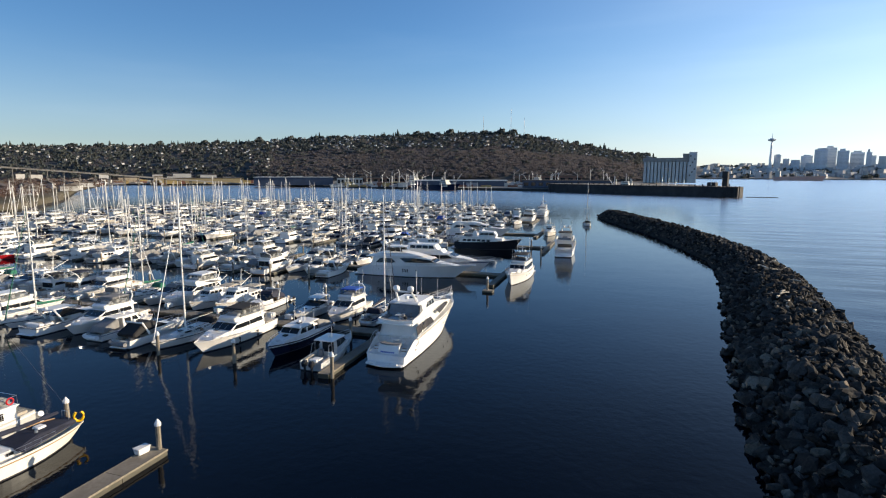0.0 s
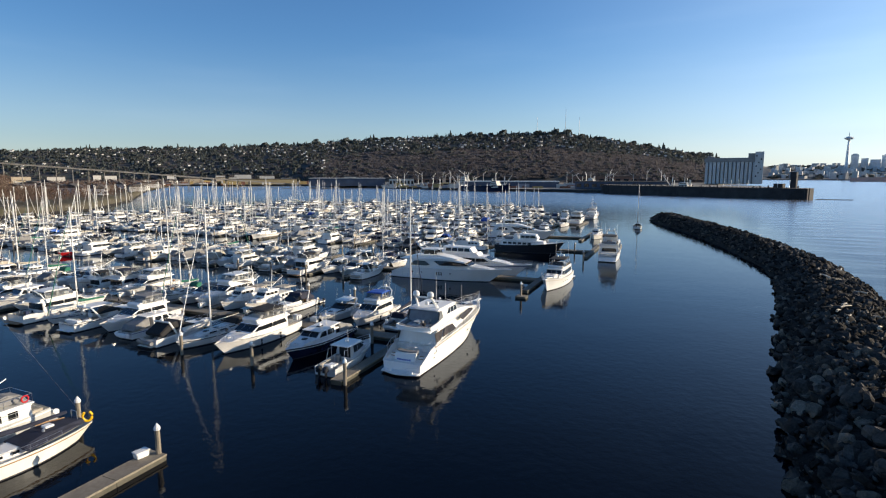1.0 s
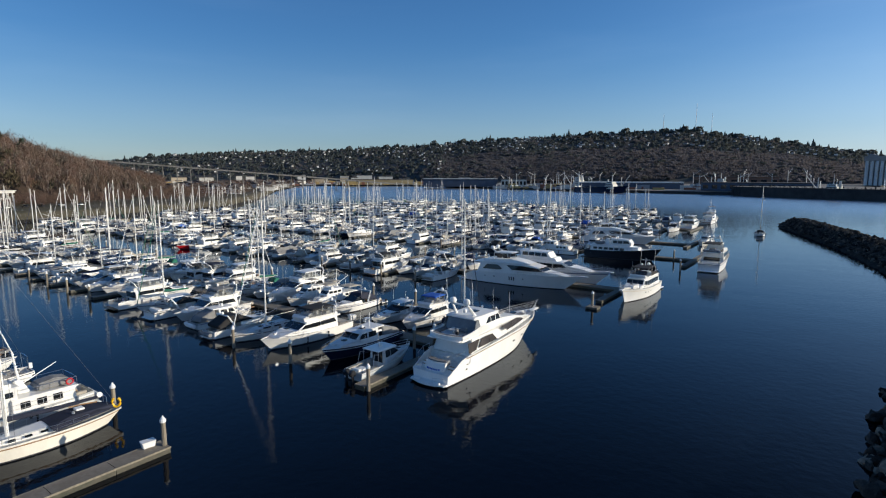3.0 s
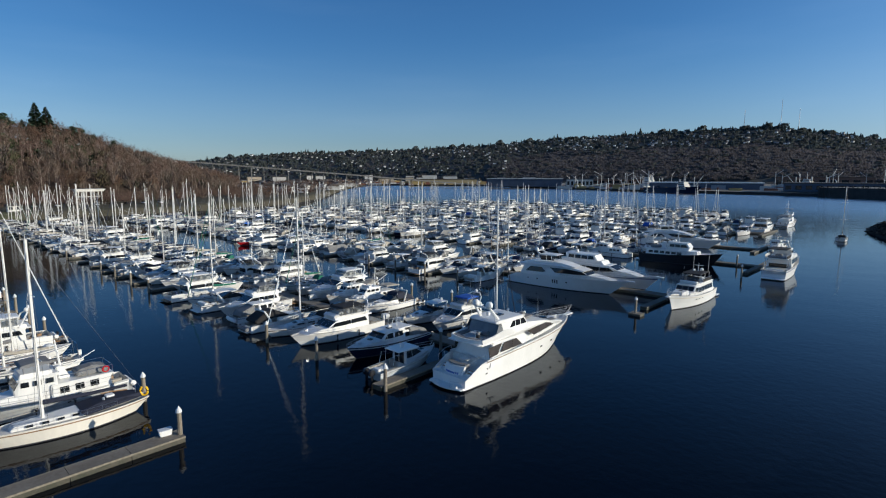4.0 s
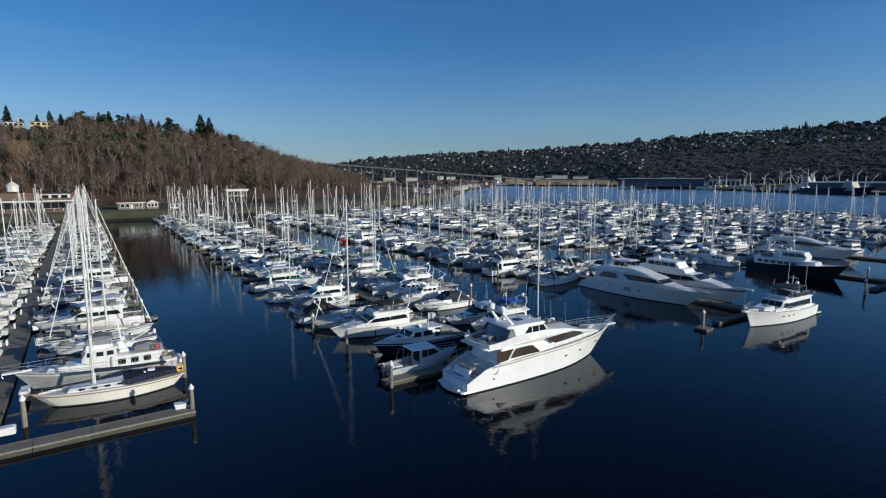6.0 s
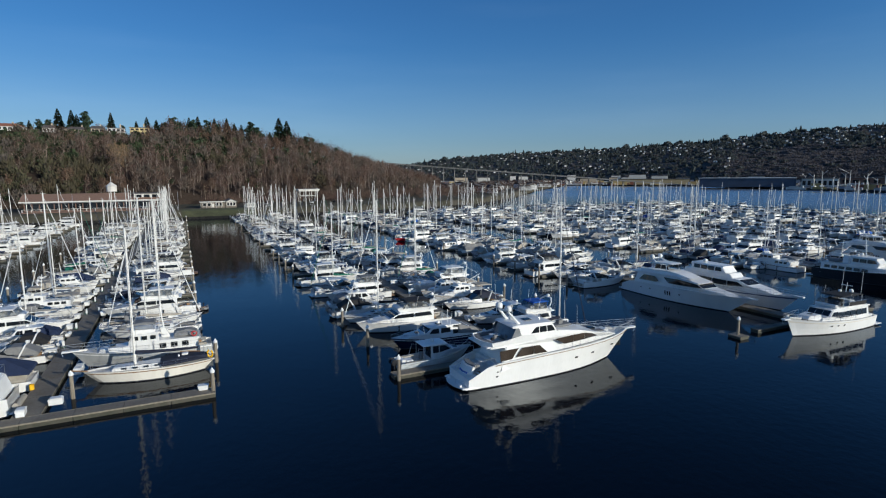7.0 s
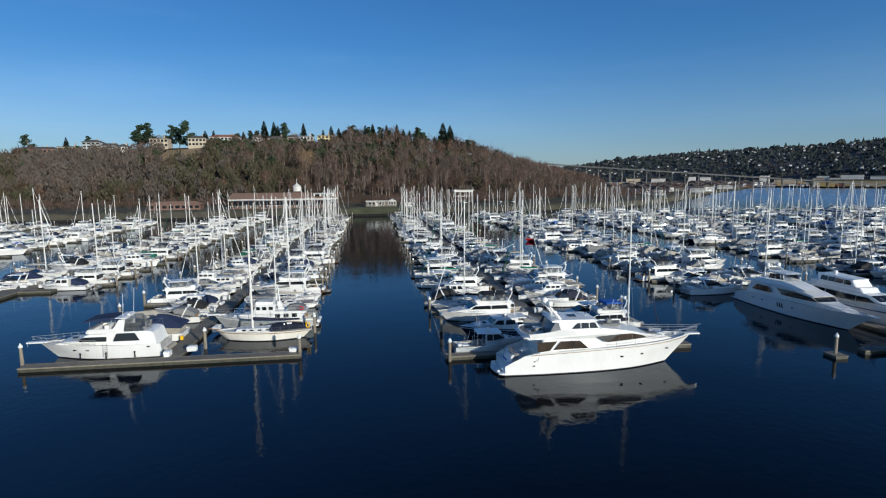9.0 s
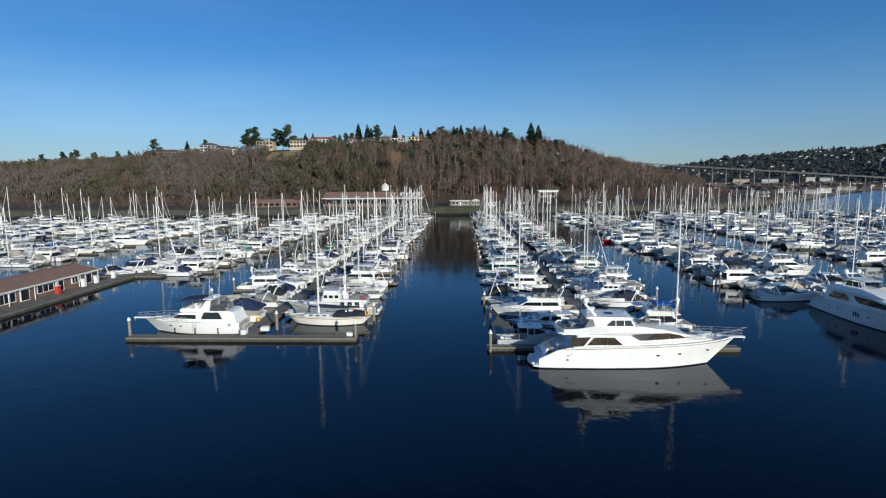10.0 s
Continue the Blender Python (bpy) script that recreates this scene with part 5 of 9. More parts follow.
for s in (1, -1):
    part("weather_curtain", side_wall(B(), [(5.3, 4.95), (6.6, 5.15), (6.35, 6.0), (5.95, 6.02)], lambda x, z: 2.2 - 0.12 * (z - 4.9), lambda x, z: 2.23 - 0.12 * (z - 4.9), (s,)), CURTAIN, big, "grey canvas and clear weather curtain")
bm = B()
box(bm, 6.9 - L / 2, -1.5, 4.6, 7.4 - L / 2, 1.5, 5.6, bev=0.1)
part("helm_seat", bm, CANVAS_GREY, big)
for s in (1, -1):
    for k in range(6):   # stairs from the platform to the cockpit
        bm = B()
        box(bm, -L / 2 + 0.05 + k * 0.27, s * 1.8 - 0.36, 0.3, -L / 2 + 0.36 + k * 0.27, s * 1.8 + 0.36, 0.52 + k * 0.24, bev=0.03)
        part("stair_step", bm, GEL, big)
        part("stair_tread", box(B(), -L / 2 + 0.08 + k * 0.27, s * 1.8 - 0.3, 0.52 + k * 0.24, -L / 2 + 0.33 + k * 0.27, s * 1.8 + 0.3, 0.535 + k * 0.24), TEAK, big)
    part("stair_rail", tube(B(), [(0.2 - L / 2, s * 1.38, 0.5), (0.25 - L / 2, s * 1.38, 1.5), (1.5 - L / 2, s * 1.38, 2.75), (1.55 - L / 2, s * 1.38, 2.1)], 0.025, n=5), STEEL, big)
part("transom", arc_wall(B(), -0.05, 0.35, 1.36, 0.3, 2.15, 0.75, 0.3), GEL, big)
part("swim_deck", arc_wall(B(), -1.15, 0.75, 2.4, 0.2, 0.36, 0.0, 1.6), GEL, big)
part("platform_rail", tube(B(), [(-0.1 - L / 2, -2.2, 0.3), (-0.35 - L / 2, -2.1, 1.0), (-0.9 - L / 2, -1.0, 1.05), (-0.9 - L / 2, -0.9, 0.3)], 0.022, n=5), STEEL, big)
for k in range(8):
    y = (k - 3.5) * 0.22
    x = -0.05 + 0.35 * (y / 1.36) ** 2 + 0.75 * (1.45 - 0.3) / 1.85 - L / 2
    part("name_bar", box(B(), x - 0.03, y - 0.08, 1.36, x + 0.1, y + 0.08, 1.54), CANVAS_BRIGHT, big)
part("cockpit_sofa", arc_wall(B(), 1.0, 0.3, 1.3, 1.8, 2.3, 0.0, 0.6), CANVAS_GREY, big)
part("cockpit_table", box(box(B(), 2.3 - L / 2, -0.6, 2.35, 3.1 - L / 2, 0.6, 2.42, bev=0.02), 2.6 - L / 2, -0.1, 1.6, 2.8 - L / 2, 0.1, 2.35), GEL, big)
for s in (1, -1):
    part("cockpit_chair", box(box(B(), 3.3 - L / 2, s * 0.8 - 0.25, 1.65, 3.8 - L / 2, s * 0.8 + 0.25, 2.1, bev=0.05), 3.7 - L / 2, s * 0.8 - 0.25, 2.05, 3.82 - L / 2, s * 0.8 + 0.25, 2.65, bev=0.03), GEL, big)
bm = B()
screen(bm, (4.5 - L / 2, 2.0), (4.5 - L / 2, 4.1), lambda x, z: 2.2, 4, lo=0.03, hi=0.97, proud=0.03)
part("saloon_doors", bm, GLASS, big)
for s in (1, -1):
    part("whip_antenna", tube(B(), [(5.8 - L / 2, s * 1.7, 6.1), (5.5 - L / 2, s * 1.75, 10.4)], 0.022, n=4), GEL, big)
    part("whip_antenna", tube(B(), [(15.0 - L / 2, s * 1.2, 4.6), (14.9 - L / 2, s * 1.2, 7.6)], 0.018, n=4), GEL, big)
    bm = B()   # dark rubbing strake under the side windows
    pts = [(a - L / 2, s * (2.75 * (1 - max(0.0, (a / L - 0.45) / 0.55) ** 3.4) + 0.03), 2.5 + 0.92 * (a / L) ** 1.3 - 0.12) for a in (3.0, 6, 9, 12, 15, 18, 20, 22, 23.3)]
    part("rubbing_strake", tube(bm, pts, 0.032, n=5), TEAK, big)
part("foredeck_hatch", box(B(), 17.6 - L / 2, -0.4, 4.02, 18.4 - L / 2, 0.4, 4.2, bev=0.05), GLASS, big)
part("windlass", ball(tube(B(), [(21.6 - L / 2, 0, 3.3), (21.6 - L / 2, 0, 3.65)], 0.16, n=8), (21.6 - L / 2, 0, 3.65), 0.18), STEEL, big)
part("tender", box(box(B(), 12.2 - L / 2, -0.8, 5.0, 14.6 - L / 2, 0.8, 5.25, bev=0.1), 13.0 - L / 2, -0.3, 5.2, 13.6 - L / 2, 0.3, 5.7, bev=0.05), CANVAS_GREY, big, "covered tender on the upper deck")
for s in (1, -1):
    cap = [(a - L / 2, s * (2.75 * (1 - max(0.0, (a / L - 0.45) / 0.55) ** 3.4) - 0.04), 2.5 + 0.92 * (a / L) ** 1.3 + 0.03) for a in (3.2, 6, 9, 12, 14, 16, 18, 20, 21.5, 22.6, 23.5)]
    part("cap_rail", tube(B(), cap, 0.075, n=6), GEL, big)
    high = [(x + (0.9 if x > 10.5 else 0.3), y * (0.9 if x < 10.5 else 0.8), z + 0.95) for x, y, z in cap[6:]]
    bm = tube(B(), high + [(L / 2 + 1.35, 0, 4.55)], 0.022, n=5)
    for p, q in zip(cap[6:], high):
        tube(bm, [p, q], 0.014, n=4)
    tube(bm, [((p[0] + q[0]) / 2, (p[1] + q[1]) / 2, (p[2] + q[2]) / 2) for p, q in zip(cap[6:], high)], 0.012, n=4)
    part("pulpit_rail", bm, RAILS, big)
    part("stern_rail", tube(tube(B(), [(0.9 - L / 2, s * 2.3, 1.9), (0.75 - L / 2, s * 2.3, 2.75), (1.9 - L / 2, s * 2.45, 3.2), (3.1 - L / 2, s * 2.5, 3.25), (3.2 - L / 2, s * 2.5, 2.5)], 0.028, n=5), [(1.9 - L / 2, s * 2.45, 2.3), (1.9 - L / 2, s * 2.45, 3.2)], 0.022, n=4), STEEL, big)
    part("fender", tube(B(), [(-0.6 - L / 2, s * 1.7, 0.42), (-0.6 - L / 2, s * 1.0, 0.42)], 0.16, n=8), BOXWHITE, big)
    part("fly_windscreen", side_wall(B(), [(8.4, 5.12), (11.6, 5.12), (11.2, 5.3), (8.3, 5.3)], lambda x, z: 2.06, lambda x, z: 2.1, (s,)), VINYL, big)
    part("sun_pad", box(B(), 17.2 - L / 2, s * 0.95 - 0.5, 3.98, 18.9 - L / 2, s * 0.95 + 0.35, 4.1, bev=0.05), CANVAS_GREY, big)
part("roof_hatch", box(B(), 8.2 - L / 2, -0.45, 6.22, 9.1 - L / 2, 0.45, 6.34, bev=0.03), GLASS, big)
part("searchlight", ball(tube(B(), [(10.4 - L / 2, 0, 6.15), (10.4 - L / 2, 0, 6.4)], 0.06, n=6), (10.4 - L / 2, 0, 6.5), 0.16), STEEL, big)
part("crane_arm", tube(tube(B(), [(15.2 - L / 2, 0.9, 4.6), (15.2 - L / 2, 0.9, 5.3)], 0.1, n=6), [(15.2 - L / 2, 0.9, 5.25), (12.9 - L / 2, 0.3, 5.5)], 0.07, n=6), GEL, big)
part("deck_box", box(B(), 19.4 - L / 2, -0.6, 3.5, 20.3 - L / 2, 0.6, 3.85, bev=0.06), GEL, big)
for k in range(5):   # cushions and covered chairs on the fly deck
    part("deck_cushion", box(B(), 3.4 - L / 2 + 0.55 * k, -1.25 + 0.5 * (k % 3), 4.72, 3.8 - L / 2 + 0.55 * k, -0.85 + 0.5 * (k % 3), 5.05 + 0.1 * (k % 2), bev=0.08), (CANVAS_BLACK, CANVAS_GREY)[k % 2], big)
place(big, -17.45, 66.3, 87.6)

L = 26.0
y2 = motor_yacht("long sleek white motor yacht with dark wraparound windows", L, 5.8, 3.0, 2.3,
    [(3.0, 1.6), (23.0, 2.75), (20.8, 3.1), (18.3, 3.32), (17.0, 3.9), (17.5, 4.02), (15.6, 4.34), (12.5, 4.58), (3.5, 4.3), (2.0, 4.25), (2.0, 4.1), (4.0, 4.1)], (2.6, 2.2, 2.3, 4.6, 0.6, 11.0, 22.0),
    [[(4.6, 2.9), (8.6, 3.0), (9.3, 3.2), (8.2, 3.95), (5.6, 3.9)], [(10.2, 4.08), (11.5, 3.22), (15.6, 3.24), (18.25, 3.34), (17.0, 3.88), (13.5, 4.16)]],
    [(4.5, 4.3), (13.0, 4.55), (15.5, 4.5), (13.0, 5.0), (11.0, 5.25), (6.0, 5.0), (4.5, 4.9)], (2.2, 1.9, 4.3, 5.2, 0.3, 8.0, 15.0),
    roof=[(6.8, 6.25), (10.6, 6.3), (11.2, 6.4), (10.6, 6.52), (6.9, 6.45)], rw=(1.8, 1.7, 5.2, 6.5, 0.2, 7.0, 11.0),
    flywins=[[(7.6, 5.35), (8.9, 5.4), (8.9, 6.15), (7.8, 6.15)], [(9.0, 5.4), (10.6, 5.4), (10.2, 6.15), (9.0, 6.15)]],
    shield=((18.28, 3.34), (17.02, 3.88)), stern_cut=1, sheer=1.4, slots=[(11.0, 1.1, 1.85, 0.22), (11.5, 1.1, 1.85, 0.22), (12.0, 1.1, 1.85, 0.22), (7.4, 1.45, 1.65, 0.3), (14.0, 1.5, 1.7, 0.3), (5.2, 1.4, 1.6, 0.3)],
    domes=[(6.2, 1.0, 7.0, 0.42), (6.2, -1.0, 7.0, 0.42)], arch=((7.4, 6.3), (6.2, 6.95), 1.3), pulpit=0.7, platform=0.8, rake=4.2, transom=0.86)
for s in (1, -1):
    part("hard_top_post", tube(B(), [(6.9 - L / 2, s * 1.6, 5.0), (6.9 - L / 2, s * 1.6, 6.3)], 0.08, n=5), GEL, y2)
    part("hard_top_post", tube(B(), [(10.3 - L / 2, s * 1.6, 5.0), (10.0 - L / 2, s * 1.6, 6.3)], 0.08, n=5), GEL, y2)
place(y2, -33.2, 109.0, -1.8)
L = 24.0
y3 = motor_yacht("grey-white motor yacht with a long enclosed upper bridge", L, 5.0, 2.9, 2.1,
    [(2.5, 1.5), (20.5, 2.6), (18.5, 3.1), (16.2, 3.4), (14.2, 4.2), (2.0, 4.2), (2.0, 4.05), (3.4, 4.05)], (2.3, 2.05, 2.1, 4.2, 0.55, 10.0, 21.0),
    [[(3.9, 2.75), (6.4, 2.8), (6.4, 3.75), (4.2, 3.75)], [(6.6, 2.8), (9.2, 2.85), (9.2, 3.75), (6.6, 3.75)], [(9.4, 2.85), (12.2, 2.9), (12.2, 3.75), (9.4, 3.75)], [(12.4, 2.9), (15.4, 3.15), (14.2, 3.8), (12.4, 3.75)]],
    [(3.0, 4.2), (13.0, 4.2), (12.4, 4.9), (3.0, 4.9)], (1.95, 1.9, 4.2, 4.9, 0.2, 8.0, 13.0),
    roof=[(4.6, 4.9), (11.6, 4.9), (10.8, 5.9), (11.2, 6.05), (4.2, 6.1), (4.2, 5.95)], rw=(1.85, 1.6, 4.9, 6.1, 0.15, 7.0, 11.5),
    flywins=[[(5.0 + k * 1.5, 5.1), (6.3 + k * 1.5, 5.1), (6.3 + k * 1.5 - (0.3 if k == 3 else 0), 5.8), (5.0 + k * 1.5, 5.8)] for k in range(4)],
    shield=((16.1, 3.42), (14.3, 4.16)), sheer=1.6, domes=[(6.0, 0.0, 6.1, 0.4)], arch=None, pulpit=0.6, hullmat=GEL, stripe=BOOTBLUE)
place(y3, -29.8, 117.4, -1.8)
L = 21.0
cat = motor_yacht("broad white motor yacht with open after decks and black sun top", L, 5.3, 3.2, 2.1,
    [(5.2, 1.4), (17.6, 2.9), (16.2, 3.3), (14.6, 3.5), (13.4, 4.35), (13.9, 4.48), (5.0, 4.4)], (2.4, 2.15, 2.1, 4.4, 0.5, 10.0, 18.0),
    [[(5.9 + k * 1.9, 2.95 + k * 0.03), (7.6 + k * 1.9, 2.98 + k * 0.03), (7.6 + k * 1.9, 3.85), (5.9 + k * 1.9, 3.85)] for k in range(4)],
    [(1.2, 4.36), (13.2, 4.42), (12.9, 4.6), (1.2, 4.5)], (2.3, 2.2, 4.3, 4.7, 0.25, 8.0, 13.5),
    roof=[(7.6, 4.5), (11.8, 4.5), (11.6, 5.1), (10.9, 5.9), (11.2, 6.0), (6.9, 6.08), (6.9, 5.98), (7.6, 5.9)], rw=(1.85, 1.65, 4.5, 6.0, 0.25, 8.0, 12.0),
    flywins=[[(7.9 + k * 1.1, 5.05), (8.85 + k * 1.1, 5.05), (8.85 + k * 1.1 - (0.25 if k == 2 else 0), 5.75), (7.9 + k * 1.1, 5.75)] for k in range(3)],
    shield=((14.55, 3.54), (13.45, 4.32)), sheer=1.7, arch=((8.6, 6.0), (7.6, 7.3), 1.3), domes=[(7.6, 0.7, 7.4, 0.36), (7.6, -0.7, 7.4, 0.36)], pulpit=0.6, stripe=BOOTBLUE)
part("aft_bulkhead", box(B(), 5.1 - L / 2, -2.0, 1.6, 5.25 - L / 2, 2.0, 4.3), GLASS, cat)
part("sun_top", prism(B(), [(2.0 - L / 2, 6.3), (6.9 - L / 2, 6.35), (6.7 - L / 2, 6.48), (2.2 - L / 2, 6.42)], wide(1.9, 1.7, 6.3, 6.5), bev=0.03), CANVAS_BLACK, cat, "black canvas sun top")
part("deck_settee", box(box(B(), 1.7 - L / 2, -1.7, 4.5, 2.3 - L / 2, 1.7, 5.0, bev=0.06), 3.6 - L / 2, -0.6, 4.5, 5.0 - L / 2, 0.6, 5.15, bev=0.05), CANVAS_GREY, cat)
part("cockpit_seat", box(B(), 1.0 - L / 2, -1.7, 1.5, 1.7 - L / 2, 1.7, 2.2, bev=0.06), GEL, cat)
for s in (1, -1):
    for a in (1.5, 3.4):
        part("deck_post", tube(B(), [(a - L / 2, s * 2.15, 1.9), (a - L / 2, s * 2.15, 4.4)], 0.07, n=6), GEL, cat)
    for a in (2.2, 4.4, 6.7):
        part("top_post", tube(B(), [(a - L / 2, s * 1.75, 4.5), (a - L / 2, s * 1.75, 6.35)], 0.03, n=4), STEEL, cat)
    for z in (4.85, 5.25):
        part("deck_rail", tube(B(), [(1.4 - L / 2, 0, z), (1.4 - L / 2, s * 2.1, z), (7.4 - L / 2, s * 2.0, z)], 0.025, n=4), STEEL, cat)
    part("weather_cloth", box(B(), 1.4 - L / 2, s * 2.1 - 0.02, 4.5, 5.6 - L / 2, s * 2.1 + 0.02, 5.2), CANVAS_BLACK if s < 0 else GEL, cat)
    part("whip_antenna", tube(B(), [(7.8 - L / 2, s * 1.5, 6.0), (7.5 - L / 2, s * 1.5, 9.4)], 0.025, n=4), GEL, cat)
place(cat, -3.7, 156.4, 89.0)
place(copy_thing(y2, pose(0, 0, 0)), -37.5, 189.5, -1.8, 0.98)
used.add(y2.name)
L = 15.5
tb = motor_yacht("white aft-cabin motor yacht with dark blue sun top and ladder", L, 4.7, 2.15, 1.85,
    [(0.4, 1.5), (13.4, 1.9), (12.4, 2.3), (10.2, 2.5), (8.9, 3.25), (6.0, 3.3), (5.6, 3.5), (1.5, 3.5), (0.9, 3.3)], (2.12, 1.88, 1.9, 3.5, 0.55, 7.5, 13.6),
    [[(2.5, 2.35), (5.7, 2.35), (5.3, 3.34), (3.1, 3.34)], [(6.5, 2.38), (10.3, 2.42), (9.3, 2.98), (6.5, 2.98)]],
    [(5.0, 3.3), (9.2, 3.25), (9.3, 3.5), (8.8, 3.95), (8.4, 3.9), (8.2, 3.45), (5.0, 3.45)], (1.75, 1.75, 3.3, 4.1, 0.25, 7.0, 9.4),
    shield=((10.1, 2.55), (8.95, 3.22)), sheer=2.0, pulpit=1.5, platform=1.0, rake=2.2, transom=0.9, slots=[(1.3, 1.42, 1.6, 4.2), (8.6, 1.25, 1.4, 0.4), (10.2, 1.3, 1.45, 0.4)], arch=((5.6, 3.4), (4.3, 5.1), 1.75))
for s in (1, -1):
    part("fly_side", prism(B(), [(4.6 - L / 2, 3.45), (9.0 - L / 2, 3.4), (8.6 - L / 2, 3.9), (5.4 - L / 2, 3.95)], lambda x, z: 0.05, bev=0.02), GEL, tb).location = (0, s * 1.72, 0)
    part("arch_side", prism(B(), [(4.5 - L / 2, 3.45), (6.1 - L / 2, 3.45), (4.9 - L / 2, 5.1), (4.2 - L / 2, 5.1)], lambda x, z: 0.09, bev=0.03), GEL, tb).location = (0, s * 1.74, 0)
    part("whip_antenna", tube(B(), [(4.5 - L / 2, s * 1.6, 5.0), (4.2 - L / 2, s * 1.7, 8.6)], 0.025, n=4), GEL, tb)
    for a in (5.4, 7.0, 8.5):
        part("bimini_post", tube(B(), [(a - L / 2, s * 1.65, 3.9), (a - L / 2, s * 1.65, 5.15)], 0.03, n=4), STEEL, tb)
    part("deck_rail", tube(tube(tube(B(), [(0.9 - L / 2, 0, 4.25), (0.9 - L / 2, s * 1.7, 4.25), (4.4 - L / 2, s * 1.75, 4.25)], 0.025, n=4), [(0.9 - L / 2, s * 1.7, 3.4), (0.9 - L / 2, s * 1.7, 4.25)], 0.02, n=4), [(2.6 - L / 2, s * 1.72, 3.4), (2.6 - L / 2, s * 1.72, 4.25)], 0.02, n=4), STEEL, tb)
    part("deck_chair", box(box(B(), 2.0 - L / 2, s * 0.8 - 0.3, 3.5, 2.6 - L / 2, s * 0.8 + 0.3, 3.9, bev=0.05), 2.0 - L / 2, s * 0.8 - 0.3, 3.9, 2.12 - L / 2, s * 0.8 + 0.3, 4.4, bev=0.04), CANVAS_GREY, tb)
part("fly_windscreen", prism(B(), [(8.3 - L / 2, 3.9), (8.9 - L / 2, 3.9), (8.3 - L / 2, 4.4), (8.25 - L / 2, 4.4)], lambda x, z: 1.55, bev=0.02), VINYL, tb)
part("bimini", prism(B(), [(4.7 - L / 2, 5.15), (9.3 - L / 2, 4.9), (9.2 - L / 2, 5.02), (7.2 - L / 2, 5.3), (4.8 - L / 2, 5.3)], wide(2.0, 1.7, 4.9, 5.3), bev=0.03), CANVAS_BLUE, tb, "dark blue canvas sun top")
part("bimini_edge", prism(B(), [(4.3 - L / 2, 5.2), (5.4 - L / 2, 5.24), (5.4 - L / 2, 5.34), (4.3 - L / 2, 5.3)], lambda x, z: 1.75, bev=0.03), GEL, tb)
part("weather_curtain", prism(B(), [(2.2 - L / 2, 3.5), (4.9 - L / 2, 3.5), (4.4 - L / 2, 5.1), (3.3 - L / 2, 5.1)], wide(1.72, 1.6, 3.5, 5.1), bev=0.02), VINYL, tb, "clear weather curtain")
part("helm_seat", box(B(), 6.6 - L / 2, -0.9, 3.45, 7.2 - L / 2, 0.9, 4.2, bev=0.1), GEL, tb)
part("dinghy_crane", tube(tube(B(), [(3.2 - L / 2, -1.3, 3.5), (3.2 - L / 2, -1.3, 4.8)], 0.08, n=6), [(3.2 - L / 2, -1.3, 4.7), (1.6 - L / 2, -0.6, 5.0)], 0.05, n=5), STEEL, tb)
part("inflatable", tube(B(), [(3.4 - L / 2, 1.2, 3.75), (4.4 - L / 2, 0.9, 3.75), (4.6 - L / 2, 0.0, 3.8), (4.4 - L / 2, -0.9, 3.75), (3.4 - L / 2, -1.2, 3.75)], 0.22, n=7), CANVAS_GREY, tb)
part("radar_scanner", box(tube(B(), [(4.4 - L / 2, 0, 5.2), (4.4 - L / 2, 0, 5.5)], 0.16, n=8), 4.2 - L / 2, -0.75, 5.5, 4.4 - L / 2, 0.75, 5.62, bev=0.04), GEL, tb)
bm = B()
for q in (-0.25, 0.25):
    tube(bm, [(6.6 + q - L / 2, 2.42, 0.5), (6.6 + q - L / 2, 2.36, 2.2)], 0.03, n=4)
for k in range(6):
    tube(bm, [(6.35 - L / 2, 2.41 - k * 0.01, 0.7 + k * 0.25), (6.85 - L / 2, 2.41 - k * 0.01, 0.7 + k * 0.25)], 0.025, n=4)
part("boarding_ladder", bm, STEEL, tb)
fenders(L, 4.7, (0.2, 0.42, 0.62), 0.9, tb, RUBBER)
fittings(tb, "motor", L, 4.7, 2.0, 0.55, 78)
place(tb, -33.2, 4.7, -91.8)
for x, y, d in ((-31.2, 16.1, 88), (-29.6, 13.6, 0), (-40.4, 16.9, 0), (-41.5, 17.0, 0)):
    dock_box(x, y, d)
locker = thing("dock_locker", "yellow dock locker standing beside the walkway", "locker")
part("body", prism(B(), [(-0.35, 0.5), (0.35, 0.5), (0.35, 1.5), (0.2, 1.65), (-0.35, 1.6)], lambda x, z: 0.35, bev=0.05), YELLOW, locker)
part("door", box(B(), 0.34, -0.28, 0.6, 0.375, 0.28, 1.4, bev=0.01), YELLOW, locker)
locker.matrix_basis = pose(-36.9, 13.2, 0.18, 0, 0, 0) @ Matrix.Scale(0.55, 4)

# wooden-sided sailing boat under a dark boat cover, with a life ring at its stern
L, W = 13.4, 3.7
dbl = thing("sailboat", "cream hulled double-ended sailboat under a dark blue boat cover", "sailboat", "moored boats")
part("hull", hull(L, W, 1.5, 1.35, rake=1.5, over=1.2, flare=0.15, bul=0.2, double=True, sheer=2.4, n=20), [CREAM, BOOT, TEAK, DECK], dbl)
w = wide(1.0, 0.9, 1.2, 1.75, 0.5, 0.5, 4.0)
part("coachroof", prism(B(), [(-1.5, 1.1), (4.0, 1.2), (3.7, 1.6), (-1.5, 1.75)], w, bev=0.05), GEL, dbl)
side_panes("portlight", [[(-0.9 + k * 1.1, 1.38), (-0.4 + k * 1.1, 1.38), (-0.4 + k * 1.1, 1.58), (-0.9 + k * 1.1, 1.58)] for k in range(4)], w, dbl, 0)
bm = B()
